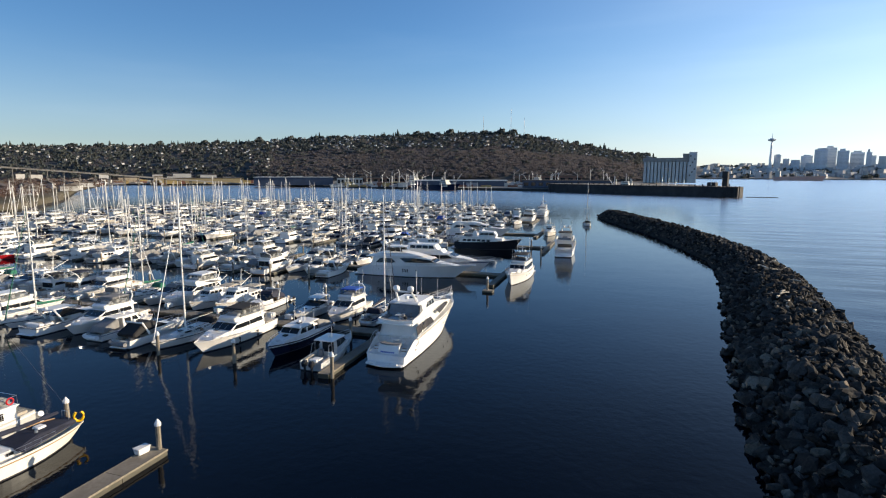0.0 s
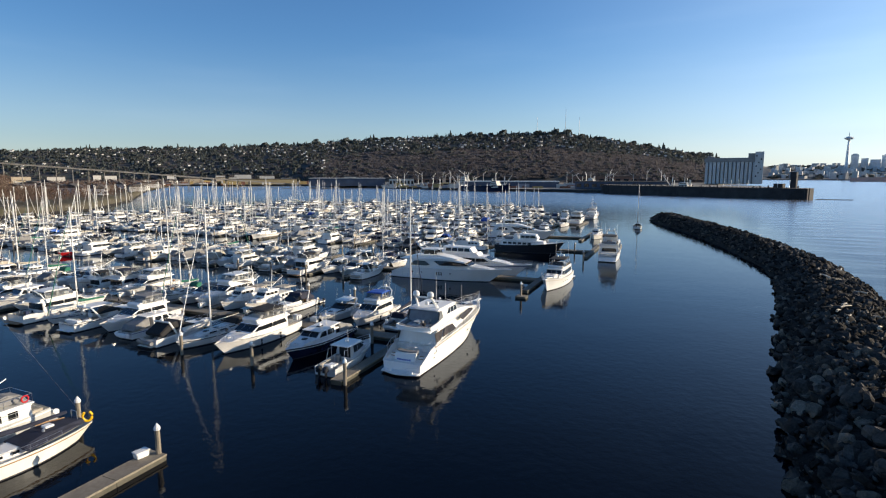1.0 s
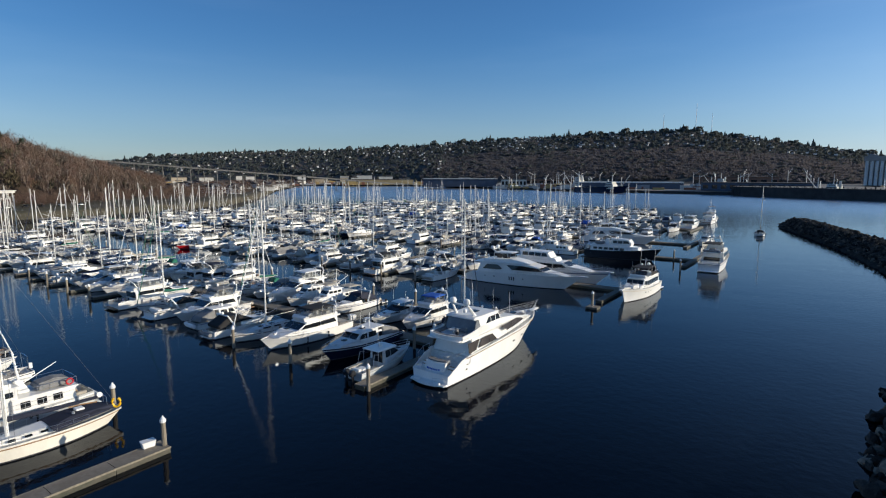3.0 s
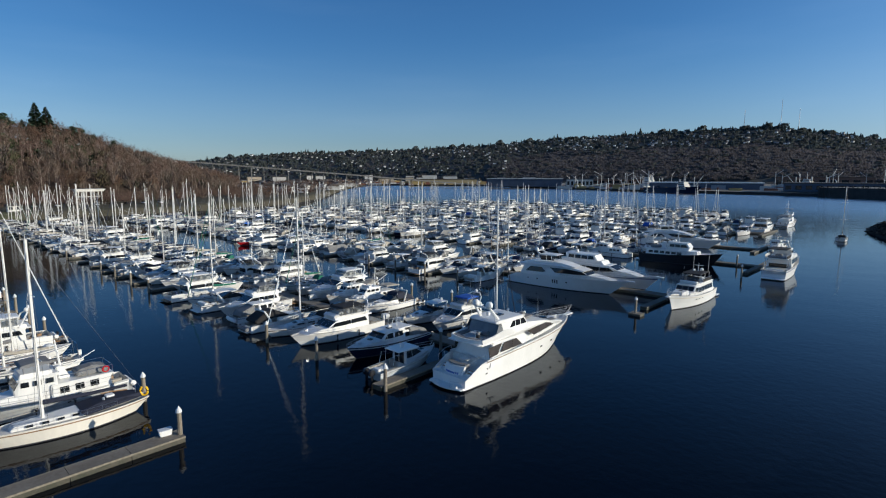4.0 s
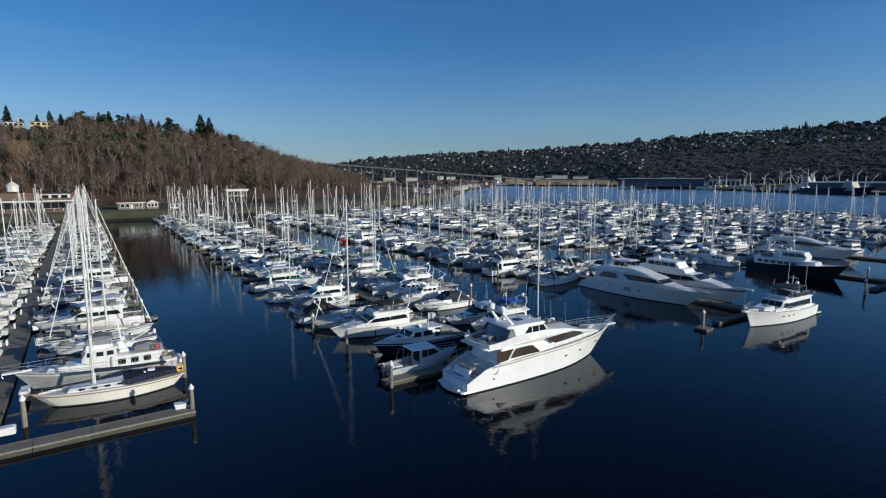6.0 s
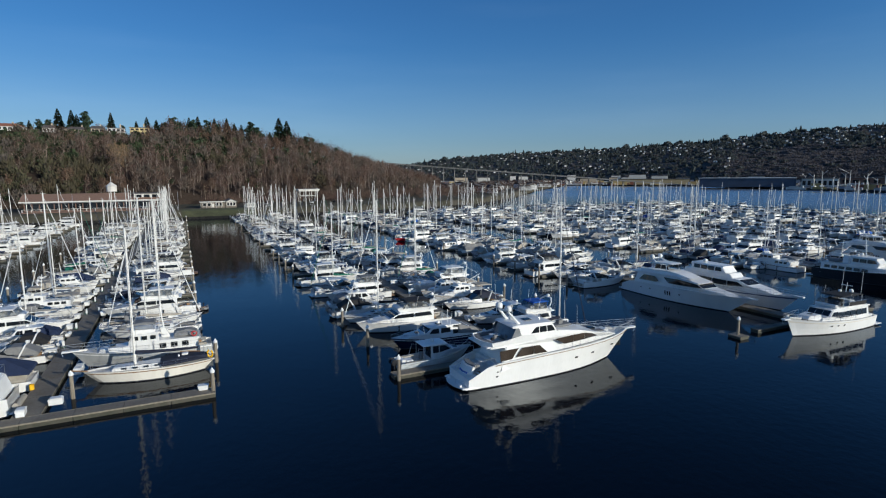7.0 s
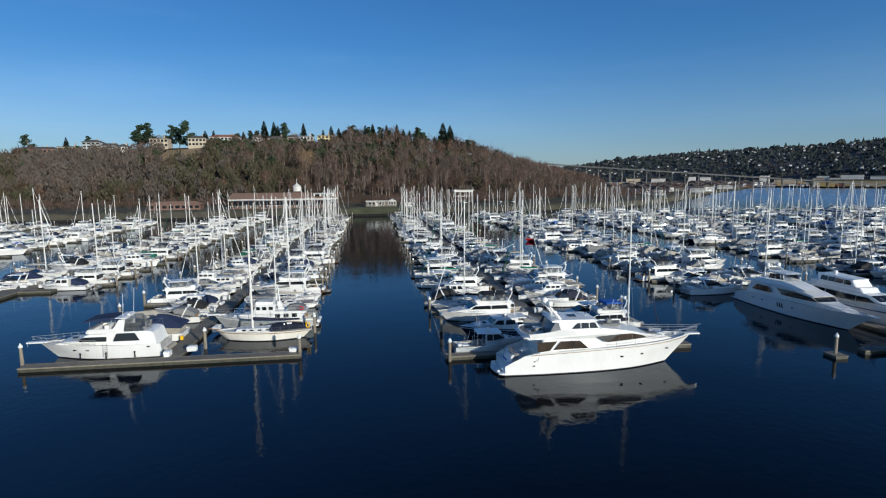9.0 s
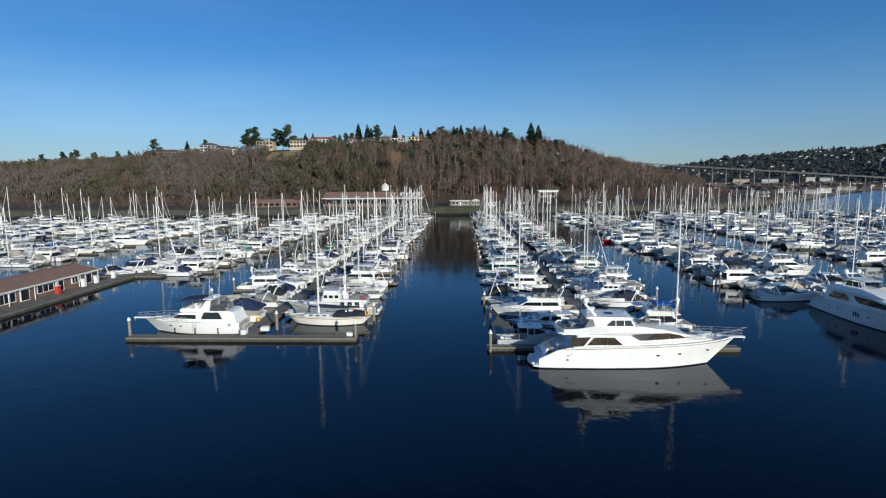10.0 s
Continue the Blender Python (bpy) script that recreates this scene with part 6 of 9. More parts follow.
prism(bm, [(-6.2, 1.45), (-1.2, 1.35), (-0.9, 1.75), (-2.6, 2.05), (-4.6, 2.0), (-6.0, 1.85)], wide(1.6, 1.05, 1.35, 2.1, 0.0, 0, 1), bev=0.08)
for v in bm.verts:
    v.co.y *= max(0.22, 1 - max(0.0, (-v.co.x - 3.6) / 2.9) ** 2 * 0.8)
part("boat_cover", bm, CANVAS_NAVY, dbl)
part("winch", tube(B(), [(-2.9, 0.5, 2.0), (-2.9, 0.5, 2.25)], 0.14, 0.10, n=8), STEEL, dbl)
part("folded_gear", box(B(), -3.9, -0.45, 2.0, -3.2, 0.25, 2.2, bev=0.06), GEL, dbl)
part("cockpit_coaming", tube(B(), [(-5.2, -0.7, 2.0), (-3.9, -0.85, 2.14), (-3.0, -0.8, 2.2)], 0.06, n=5), TEAK, dbl)
part("tiller_frame", tube(B(), [(-5.6, -0.4, 1.9), (-5.6, -0.35, 2.6), (-5.6, 0.35, 2.6), (-5.6, 0.4, 1.9)], 0.025, n=5), STEEL, dbl)
bm = mast_mesh(1.6, 1.5, 15.6, 0.16, 2, W)
part("mast", bm, ALU, dbl)
bm = B()
tube(bm, [(1.5, 0, 3.0), (-2.0, 0, 2.75), (-5.0, 0, 2.7)], 0.22, 0.14, n=7)
part("sail_cover", bm, CANVAS_NAVY, dbl)
part("rigging", stays_mesh(L, 1.6, 1.5, 15.6, 1.5, 1.35, W, 0.014), WIRE, dbl)
part("guard_rail", rails(B(), L * 0.94, W * 0.9, 1.5, 1.3, 0.2, 0.97, 0.6, 8, 0.6, r=0.018), STEEL, dbl)
bm = B()
tube(bm, [(L / 2 - 0.5, 0, 1.5), (L / 2 + 1.0, 0, 1.75)], 0.07, n=6)
part("bowsprit", bm, TEAK, dbl)
place(dbl, -37.0, 24.4, -93.0)
lifering = thing("life_ring", "yellow horseshoe life ring on a stern rail", "life ring")
bm = B()
tube(bm, [(0, 0.34 * math.cos(math.radians(d)), 0.42 * math.sin(math.radians(d))) for d in range(-240, 61, 25)], 0.11, n=7)
part("ring", bm, YELLOW, lifering)
lifering.matrix_basis = pose(-36.0, 30.6, 1.95, 0, 0, -40)

L = 15.4
gt = motor_yacht("grey hulled pilothouse trawler with white cabins and grey awnings", L, 4.4, 2.25, 1.5,
    [(1.6, 1.0), (6.6, 1.2), (6.6, 2.7), (1.3, 2.62), (1.2, 2.5), (1.6, 2.45)], (1.85, 1.7, 1.4, 2.7, 0.0, 5.0, 7.0),
    [[(2.7 + k * 1.25, 1.75), (3.45 + k * 1.25, 1.75), (3.45 + k * 1.25, 2.35), (2.7 + k * 1.25, 2.35)] for k in range(3)],
    [(9.0, 1.4), (12.6, 1.75), (12.4, 2.15), (9.0, 2.35)], (1.35, 1.15, 1.4, 2.4, 0.45, 9.0, 12.8),
    roof=[(6.0, 1.4), (9.3, 1.4), (9.35, 2.75), (8.9, 3.6), (9.1, 3.72), (5.75, 3.76), (5.75, 3.66), (6.0, 3.6)], rw=(1.6, 1.42, 1.4, 3.7, 0.3, 7.5, 9.4),
    flywins=[[(6.3 + k * 0.95, 2.95), (6.9 + k * 0.95, 2.95), (6.88 + k * 0.95, 3.42), (6.3 + k * 0.95, 3.42)] for k in range(3)],
    sheer=2.2, hullmat=GREYHULL, stripe=GEL, pulpit=0.9, rake=1.7, transom=0.72, platform=0.5, rails_u=(0.1, 1.0), slots=[(5.2, 0.75, 0.95, 0.3), (7.8, 0.8, 1.0, 0.3)])
bm = B()
screen(bm, (9.35 - L / 2, 2.8), (8.92 - L / 2, 3.58), wide(1.5, 1.3, 2.7, 3.7), 4, lo=0.1, hi=0.85)
part("windscreen", bm, GLASS, gt)
part("dinghy_cover", prism(B(), [(1.5 - L / 2, 2.75), (4.4 - L / 2, 2.8), (4.2 - L / 2, 3.3), (2.8 - L / 2, 3.5), (1.7 - L / 2, 3.2)], wide(1.2, 0.7, 2.7, 3.5), bev=0.1), CANVAS_GREY, gt, "grey canvas dinghy cover")
part("bimini", prism(B(), [(6.2 - L / 2, 4.75), (8.8 - L / 2, 4.75), (8.6 - L / 2, 4.95), (7.5 - L / 2, 5.05), (6.4 - L / 2, 4.95)], wide(1.35, 1.05, 4.7, 5.05), bev=0.04), CANVAS_GREY, gt, "grey canvas sun top")
part("fly_rail", prism(B(), [(6.3 - L / 2, 3.74), (8.9 - L / 2, 3.72), (8.8 - L / 2, 4.2), (6.3 - L / 2, 4.1)], lambda x, z: 1.25, bev=0.06), GEL, gt)
for s in (1, -1):
    part("bimini_post", tube(B(), [(6.5 - L / 2, s * 1.2, 3.8), (6.5 - L / 2, s * 1.2, 4.8)], 0.03, n=4), STEEL, gt)
    part("bimini_post", tube(B(), [(8.5 - L / 2, s * 1.2, 3.8), (8.5 - L / 2, s * 1.2, 4.8)], 0.03, n=4), STEEL, gt)
    part("deck_rail", tube(tube(tube(B(), [(1.4 - L / 2, 0, 3.4), (1.4 - L / 2, s * 1.6, 3.4), (5.8 - L / 2, s * 1.6, 3.4)], 0.025, n=4), [(1.4 - L / 2, s * 1.6, 2.6), (1.4 - L / 2, s * 1.6, 3.4)], 0.022, n=4), [(3.6 - L / 2, s * 1.6, 2.6), (3.6 - L / 2, s * 1.6, 3.4)], 0.022, n=4), STEEL, gt)
part("mast", tube(tube(tube(B(), [(5.3 - L / 2, 0, 2.7), (5.7 - L / 2, 0, 6.6)], 0.14, 0.06, n=6), [(5.4 - L / 2, 0, 3.4), (2.4 - L / 2, 0, 4.8)], 0.05, n=5), [(5.6 - L / 2, -0.7, 5.4), (5.6 - L / 2, 0.7, 5.4)], 0.035, n=4), GEL, gt)
part("funnel", prism(B(), [(4.7 - L / 2, 2.7), (5.7 - L / 2, 2.7), (5.9 - L / 2, 4.0), (5.3 - L / 2, 4.0)], lambda x, z: 0.4, bev=0.08), GEL, gt)
part("life_buoy", tube(B(), [(2.0 + 0.28 * math.cos(k * 0.5236) - L / 2, 1.65, 3.1 + 0.28 * math.sin(k * 0.5236)) for k in range(13)], 0.07, n=6), REDHULL, gt, "red life buoy")
fenders(L, 4.4, (0.32, 0.52), 0.75, gt, RUBBER)
fittings(gt, "motor", L, 4.4, 1.75, 0.6, 41)
place(gt, -43.6, 23.6, -91.8)
place(sailboat("white ketch with a tall thick mast and grey cover", 14.0, 3.9, 18.0, cover="grey", stripe=BOOTBLUE), -61.3, 24.3, 88.2)
place(sailboat("white sloop with tall mast, bare boom and no hood", 12.5, 3.7, 18.5, cover="tan", dodger=False), -56.0, 24.6, -91.8)
navyb = sedan("navy hulled pilothouse boat with a long white cabin", 13.0, 3.9, "grey", hullmat=NAVY, stripe=GEL)
w = wide(1.45, 1.3, 1.2, 2.6, 0.0, 0, 1)
part("aft_cabin", prism(B(), [(-4.6, 0.9), (-1.4, 1.0), (-1.4, 2.35), (-4.4, 2.3)], w, bev=0.07), GEL, navyb)
side_panes("aft_window", [[(-4.2, 1.55), (-3.1, 1.55), (-3.1, 2.1), (-4.2, 2.1)], [(-2.9, 1.55), (-1.7, 1.55), (-1.7, 2.1), (-2.9, 2.1)]], w, navyb, 0)
part("roof_hatch", box(B(), -0.6, -0.3, 2.78, 0.1, 0.3, 2.88, bev=0.02), GLASS, navyb)
part("horn_mast", tube(tube(B(), [(-1.6, 0, 2.3), (-1.7, 0, 4.6)], 0.06, 0.03, n=5), [(-1.65, -0.6, 3.7), (-1.65, 0.6, 3.7)], 0.03, n=4), GEL, navyb)
place(navyb, -32.0, 58.6, -91.8)
place(express("white express cruiser with a black framed cockpit enclosure", 11.2, 3.6, "black", stripe=GEL), -52.5, 56.0, 88.2)
place(sedan("small white pilothouse cruiser with a grey cockpit cover", 9.8, 3.3, "grey"), -58.4, 56.6, 88.2)
place(flybridge("white cruiser with a grey canvas top and boarding platform", 12.2, 4.0, "grey"), -63.6, 58.0, -91.8)
place(express("sleek white express yacht with a hard top and raked arch", 13.8, 4.1, "", stripe=NAVY, hullmat=GEL), -69.3, 58.0, 88.2)
place(sailboat("white sloop with a green sail cover and bare deck", 11.5, 3.5, 16.0, cover="green", dodger=False), -75.0, 57.6, -91.8)
place(flybridge("large white flybridge yacht with a white hard top", 14.6, 4.4, "grey", hard=True), -80.6, 58.4, 88.2)
place(flybridge("white flybridge cruiser with black canvas and raked windows", 14.4, 4.3, "black", stripe=GEL), -41.2, 57.6, -91.8)
place(sailboat("white sloop with a black spray hood and reverse transom", 13.6, 4.0, 17.5, cover="black", stripe=NAVY), -47.6, 57.2, -91.8)
L = 18.0
tub = motor_yacht("classic white motor yacht with cream bulwarks and black sun top", L, 4.9, 2.7, 1.65,
    [(2.0, 1.0), (12.6, 1.8), (12.4, 2.35), (11.2, 2.5), (10.5, 3.35), (10.8, 3.45), (1.6, 3.4), (1.6, 3.28), (2.2, 3.25)], (1.95, 1.78, 1.6, 3.4, 0.3, 8.0, 12.8),
    [[(2.7 + k * 1.35, 2.2), (3.85 + k * 1.35, 2.2), (3.85 + k * 1.35, 3.0), (2.7 + k * 1.35, 3.0)] for k in range(5)] + [[(9.5, 2.35), (10.75, 2.5), (10.3, 3.1), (9.5, 3.1)]],
    [(2.4, 3.42), (9.4, 3.42), (9.7, 3.9), (9.3, 4.05), (8.9, 3.6), (2.4, 3.55)], (1.72, 1.72, 3.3, 4.1, 0.2, 7.0, 10.0),
    shield=((11.15, 2.55), (10.55, 3.3)), sheer=2.2, pulpit=0.9, rake=1.6, stripe=CREAM, slots=[(8.5, 1.15, 1.32, 0.35), (9.8, 1.2, 1.37, 0.35), (11.1, 1.25, 1.42, 0.35)], domes=[(4.4, 0.5, 5.25, 0.3), (5.4, -0.5, 5.25, 0.22)], transom=0.8, rails_u=(0.35, 1.0))
part("trunk_cabin", prism(B(), [(12.2 - L / 2, 2.0), (14.6 - L / 2, 2.3), (14.4 - L / 2, 2.75), (12.2 - L / 2, 2.85)], wide(1.3, 1.1, 2.0, 2.9, 0.4, 12.2 - L / 2, 14.8 - L / 2), bev=0.06), GEL, tub)
part("bimini", prism(B(), [(3.4 - L / 2, 5.0), (8.4 - L / 2, 5.05), (8.2 - L / 2, 5.16), (5.8 - L / 2, 5.24), (3.6 - L / 2, 5.14)], wide(1.7, 1.45, 5.0, 5.25), bev=0.03), CANVAS_BLACK, tub, "black canvas sun top")
for s in (1, -1):
    for a in (3.6, 5.8, 8.0):
        part("bimini_post", tube(B(), [(a - L / 2, s * 1.55, 3.5), (a - L / 2, s * 1.55, 5.05)], 0.035, n=4), GEL, tub)
    part("whip_antenna", tube(B(), [(3.5 - L / 2, s * 1.3, 5.0), (3.3 - L / 2, s * 1.3, 8.3)], 0.03, n=4), GEL, tub)
    part("fly_rail", tube(B(), [(2.5 - L / 2, s * 1.65, 4.2), (5.5 - L / 2, s * 1.68, 4.25), (8.6 - L / 2, s * 1.6, 4.3)], 0.03, n=4), STEEL, tub)
    part("weather_cloth", side_wall(B(), [(2.6, 3.55), (6.8, 3.6), (6.8, 4.15), (2.6, 4.1)], lambda x, z: 1.62, lambda x, z: 1.66, (s,)), CANVAS_BLACK, tub)
part("fly_windscreen", prism(B(), [(8.5 - L / 2, 3.95), (9.3 - L / 2, 4.0), (8.6 - L / 2, 4.55), (8.5 - L / 2, 4.55)], lambda x, z: 1.5, bev=0.02), VINYL, tub)
part("helm_seat", box(B(), 6.9 - L / 2, -1.0, 3.55, 7.4 - L / 2, 1.0, 4.5, bev=0.08), CANVAS_BLACK, tub)
part("deck_locker", box(B(), 4.0 - L / 2, -0.9, 3.5, 5.2 - L / 2, 0.9, 4.1, bev=0.08), GEL, tub)
part("radar_mast", tube(tube(B(), [(4.8 - L / 2, 0, 5.2), (4.6 - L / 2, 0, 6.6)], 0.08, 0.05, n=6), [(4.65 - L / 2, -0.8, 6.2), (4.65 - L / 2, 0.8, 6.2)], 0.05, n=5), GEL, tub)
fittings(tub, "motor", L, 4.9, 1.9, 0.9, 58)
bm = B()
tube(bm, [(L / 2 - 1.6, -0.9, 2.75), (L / 2 - 0.2, -0.2, 2.85), (L / 2 - 0.2, 0.2, 2.85), (L / 2 - 1.6, 0.9, 2.75)], 0.16, n=6)
part("bow_bolster", bm, CREAM, tub)
place(tub, -10.9, 111.4, -92.4)
L = 20.0
exped = motor_yacht("black hulled expedition yacht with stepped white upperworks", L, 5.4, 3.3, 2.0,
    [(1.8, 1.2), (14.6, 2.4), (14.4, 3.3), (12.0, 3.45), (1.2, 3.3), (1.2, 3.18), (1.8, 3.18)], (2.3, 2.1, 2.0, 3.4, 0.4, 9.0, 15.5),
    [[(2.6 + k * 1.45, 2.35), (3.7 + k * 1.45, 2.35), (3.7 + k * 1.45, 2.95), (2.6 + k * 1.45, 2.95)] for k in range(6)],
    [(2.0, 3.3), (11.6, 3.4), (11.6, 3.6), (2.0, 3.5)], (2.15, 2.1, 3.3, 4.1, 0.2, 7.0, 12.0),
    roof=[(7.4, 3.4), (12.3, 3.4), (12.6, 4.2), (11.9, 5.15), (12.2, 5.28), (7.0, 5.34), (7.0, 5.2), (7.4, 5.15)], rw=(1.85, 1.6, 3.4, 5.3, 0.25, 9.0, 12.6),
    flywins=[[(7.8, 4.2), (8.9, 4.2), (8.9, 4.9), (7.8, 4.9)], [(9.1, 4.2), (10.3, 4.2), (10.3, 4.9), (9.1, 4.9)], [(10.5, 4.2), (12.2, 4.2), (11.7, 4.9), (10.5, 4.9)]],
    sheer=1.9, hullmat=BLACKHULL, stripe=BLACKHULL, domes=[(8.2, 0.8, 5.4, 0.35), (8.2, -0.8, 5.4, 0.3)], pulpit=0.0, rake=2.4, transom=0.85)
part("mast", tube(tube(tube(B(), [(9.4 - L / 2, 0, 5.3), (9.0 - L / 2, 0, 9.2)], 0.14, 0.06, n=6), [(9.1 - L / 2, -1.2, 7.6), (9.1 - L / 2, 1.2, 7.6)], 0.04, n=4), [(9.2 - L / 2, 0, 6.2), (5.0 - L / 2, 0, 7.4)], 0.06, n=5), GEL, exped)
part("funnel", prism(B(), [(5.2 - L / 2, 3.5), (6.6 - L / 2, 3.5), (6.2 - L / 2, 5.2), (5.4 - L / 2, 5.2)], lambda x, z: 0.55, bev=0.06), GEL, exped)
part("tender", box(B(), 2.6 - L / 2, -1.2, 3.6, 5.0 - L / 2, 0.6, 4.3, bev=0.2), CANVAS_GREY, exped, "covered grey tender")
place(exped, -26.5, 156.2, -1.8)
place(trawler("grey and white houseboat-like trawler with long windows", 14.0, 4.6, cover="grey"), -46.5, 156.0, 178.2)
place(trawler("weathered fishing trawler with tall mast and rails", 12.0, 4.2, hullmat=CREAM, cover="tan"), -12.4, 199.0, -92.0)
place(flybridge("tall white flybridge yacht at the dock end", 18.0, 5.0, "grey", hard=True), -27.5, 262.0, 88.0, 1.15)
place(trawler("tall white pilothouse yacht at the dock end", 20.0, 5.4, cover="grey"), -24.5, 294.0, 88.0, 1.1)
place(sailboat("white hulled sloop under way with a black sail cover", 11.0, 3.5, 16.8, cover="black", stripe=NAVY), -0.4, 243.0, 94.0)
place(sailboat("bright red hulled sailboat in its slip", 13.5, 3.9, 15.0, hullmat=REDHULL, stripe=REDHULL, cover="tan"), -142.5, 104.5, -91.8)
place(sailboat("white sloop with tall mast and navy cover", 12.0, 3.6, 17.5, cover="navy"), -26.6, 74.2, 88.2)
place(flybridge("white flybridge cruiser with a bright blue sun top", 11.5, 3.9, "bright blue"), -32.3, 73.6, -91.8)

# aluminium fishing boat with two outboards beside the end pier
def fishing_boat(label, L=9.8, W=3.1):
    """An aluminium pilothouse boat with an open after deck."""
    top = thing("fishing_boat", label, "motorboat", "moored boats")
    part("hull", hull(L, W, 1.75, 1.05, rake=1.5, transom=0.9, flare=0.34, ck=0.38, cdepth=0.5, sheer=2.2, n=18), [PALEALU, BOOT, GREYHULL, DECK], top)
    w = wide(1.22, 1.06, 1.0, 2.7, 0.55, 0.2, 3.4)
    part("cabin", prism(B(), [(-0.9, 0.7), (3.4, 1.5), (3.0, 1.72), (1.75, 1.9), (0.85, 2.6), (-0.9, 2.66)], w, bev=0.05), PALEALU, top)
    part("roof", prism(B(), [(-2.1, 2.66), (1.0, 2.58), (1.25, 2.64), (1.0, 2.76), (-2.1, 2.78)], wide(1.28, 1.2, 2.6, 2.8, 0.15, 0.2, 1.3), bev=0.03), GEL, top)
    side_panes("side_window", [[(-0.75, 1.7), (0.0, 1.72), (0.0, 2.48), (-0.75, 2.5)], [(0.12, 1.72), (1.6, 1.93), (0.85, 2.46), (0.12, 2.48)]], w, top, 0)
    bm = B()
    screen(bm, (1.75, 1.93), (0.87, 2.58), w, 3, lo=0.06, hi=0.92)
    part("windscreen", bm, GLASS, top)
    part("cabin_door", box(B(), -0.95, -0.75, 0.8, -0.88, 0.75, 2.5), GLASS, top)
    part("foredeck_hatch", box(B(), 2.3, -0.3, 1.72, 2.85, 0.3, 1.84, bev=0.02), GLASS, top)
    for q in (1, -1):
        part("roof_post", tube(B(), [(-2.0, q * 1.15, 0.9), (-2.0, q * 1.12, 2.7)], 0.035, n=5), STEEL, top)
        part("side_rail", tube(tube(B(), [(-0.6, q * 1.45, 1.15), (-0.6, q * 1.45, 1.65), (2.6, q * 1.25, 2.05), (4.6, 0, 2.35)], 0.025, n=4), [(2.6, q * 1.25, 1.3), (2.6, q * 1.25, 2.05)], 0.02, n=4), STEEL, top)
        part("whip_antenna", tube(B(), [(-1.6, q * 1.0, 2.78), (-1.9, q * 1.05, 5.0)], 0.015, n=4), GEL, top)
        part("gunwale_cushion", box(B(), -4.3, q * 1.2 - 0.16, 0.98, -2.3, q * 1.2 + 0.16, 1.08, bev=0.03), CANVAS_TAN, top)
    bm = B()
    dome(bm, -0.4, 0, 2.8, 0.26)
    part("radar_dome", bm, GEL, top, smooth=True)
    part("bait_tank", box(B(), -4.5, -0.5, 0.6, -4.0, 0.5, 1.2, bev=0.05), GEL, top)
    part("helm_seat", box(B(), -1.8, 0.3, 0.6, -1.3, 0.8, 1.5, bev=0.06), CANVAS_GREY, top)
    return top


fish = fishing_boat("pale aluminium pilothouse fishing boat with twin black outboards")
for s in (1, -1):
    o = new("outboard")
    bm = B()
    prism(bm, [(-5.75, 0.75), (-5.05, 0.7), (-5.0, 1.05), (-5.15, 1.4), (-5.6, 1.45), (-5.8, 1.2)], lambda x, z: 0.2, bev=0.06)
    prism(bm, [(-5.55, -0.3), (-5.25, -0.3), (-5.2, 0.75), (-5.5, 0.75)], lambda x, z: 0.09, bev=0.02)
    for v in bm.verts:
        v.co.y += s * 0.45
    me = mesh_of("outboard", bm, BLACKHULL)
    bpy.data.objects.remove(o)
    part("outboard", me, None, fish, "black outboard engine")
part("engine_box", box(B(), -3.9, -0.5, 0.65, -3.0, 0.5, 1.05, bev=0.05), GEL, fish)
for s in (1, -1):
    part("rod_rack", tube(B(), [(-1.9, s * 1.1, 2.3), (-2.6, s * 1.1, 2.5), (-3.0, s * 1.2, 1.0)], 0.03, n=4), STEEL, fish)
part("bow_rail_inner", rails(B(), 9.8, 3.1, 1.38, 1.04, 0.45, 1.0, 0.6, 6, 0.88), STEEL, fish)
place(fish, -25.2, 55.0, 88.2)

# ---- docks ----
dock(-28.1, 14.0, 258, 15.6, 95, thead=(-16.8, 16.4), tw=1.6, sail=(0.75, 0.42), skip=(38.5, 18.5))
dock(-22.4, 65.3, 262, 15.5, 96, thead=(-16.8, 16.2), tw=1.25, sail=(0.55, 0.5), skip=(13.0, 63.5))
dock(-14.5, 113.0, 265, 14.5, 62, thead=(-12.0, 17.0), tw=1.1, sail=(0.40, 0.38), skip=(34.0, 34.0))
dock(-9.5, 161.0, 267, 15.0, 45, thead=(-12.5, 15.0), tw=1.0, sail=(0.36, 0.34), skip=(22.0, 36.0))
dock(-16.0, 195.5, 258, 15.0, 0, thead=(-9.0, 17.0), tw=1.1, sail=(0.32, 0.3), skip=(14.0, 38.0))
dock(-24.0, 247.0, 250, 15.0, 0, thead=(-9.0, 16.5), tw=1.2, sail=(0.28, 0.28), skip=(20.0, 4.0))
dock(-30.0, 292.0, 240, 15.0, 0, thead=(-16.0, 16.5), tw=1.6, sail=(0.26, 0.26), skip=(20.0, 4.0))
dock(-60.0, 334.0, 200, 15.0, 0, sail=(0.3, 0.4), sides=(1, -1))
dock(-80.0, -30.0, 200, 16.0, 60, thead=(-12.0, 6.0), sail=(0.25, 0.15))
dock(-96.0, -82.0, 180, 16.0, 20, sail=(0.2, 0.25))
dock(-140.0, -132.0, 130, 16.0, 0, sail=(0.3, 0.5))
dock(-165.0, -182.0, 100, 16.0, 0, sail=(0.5, 0.5))
tagged(part("mooring_float", slab(-15.4, 96.8, -13.4, 96.7, 1.6, z=0.4), [CONCRETE, TIMBER, FLOATSIDE]), "small weathered mooring float under a post", "float")
tarped = covered("white motor yacht under a tan cover and a blue tarpaulin tent", 12.5, 4.2, "tan")
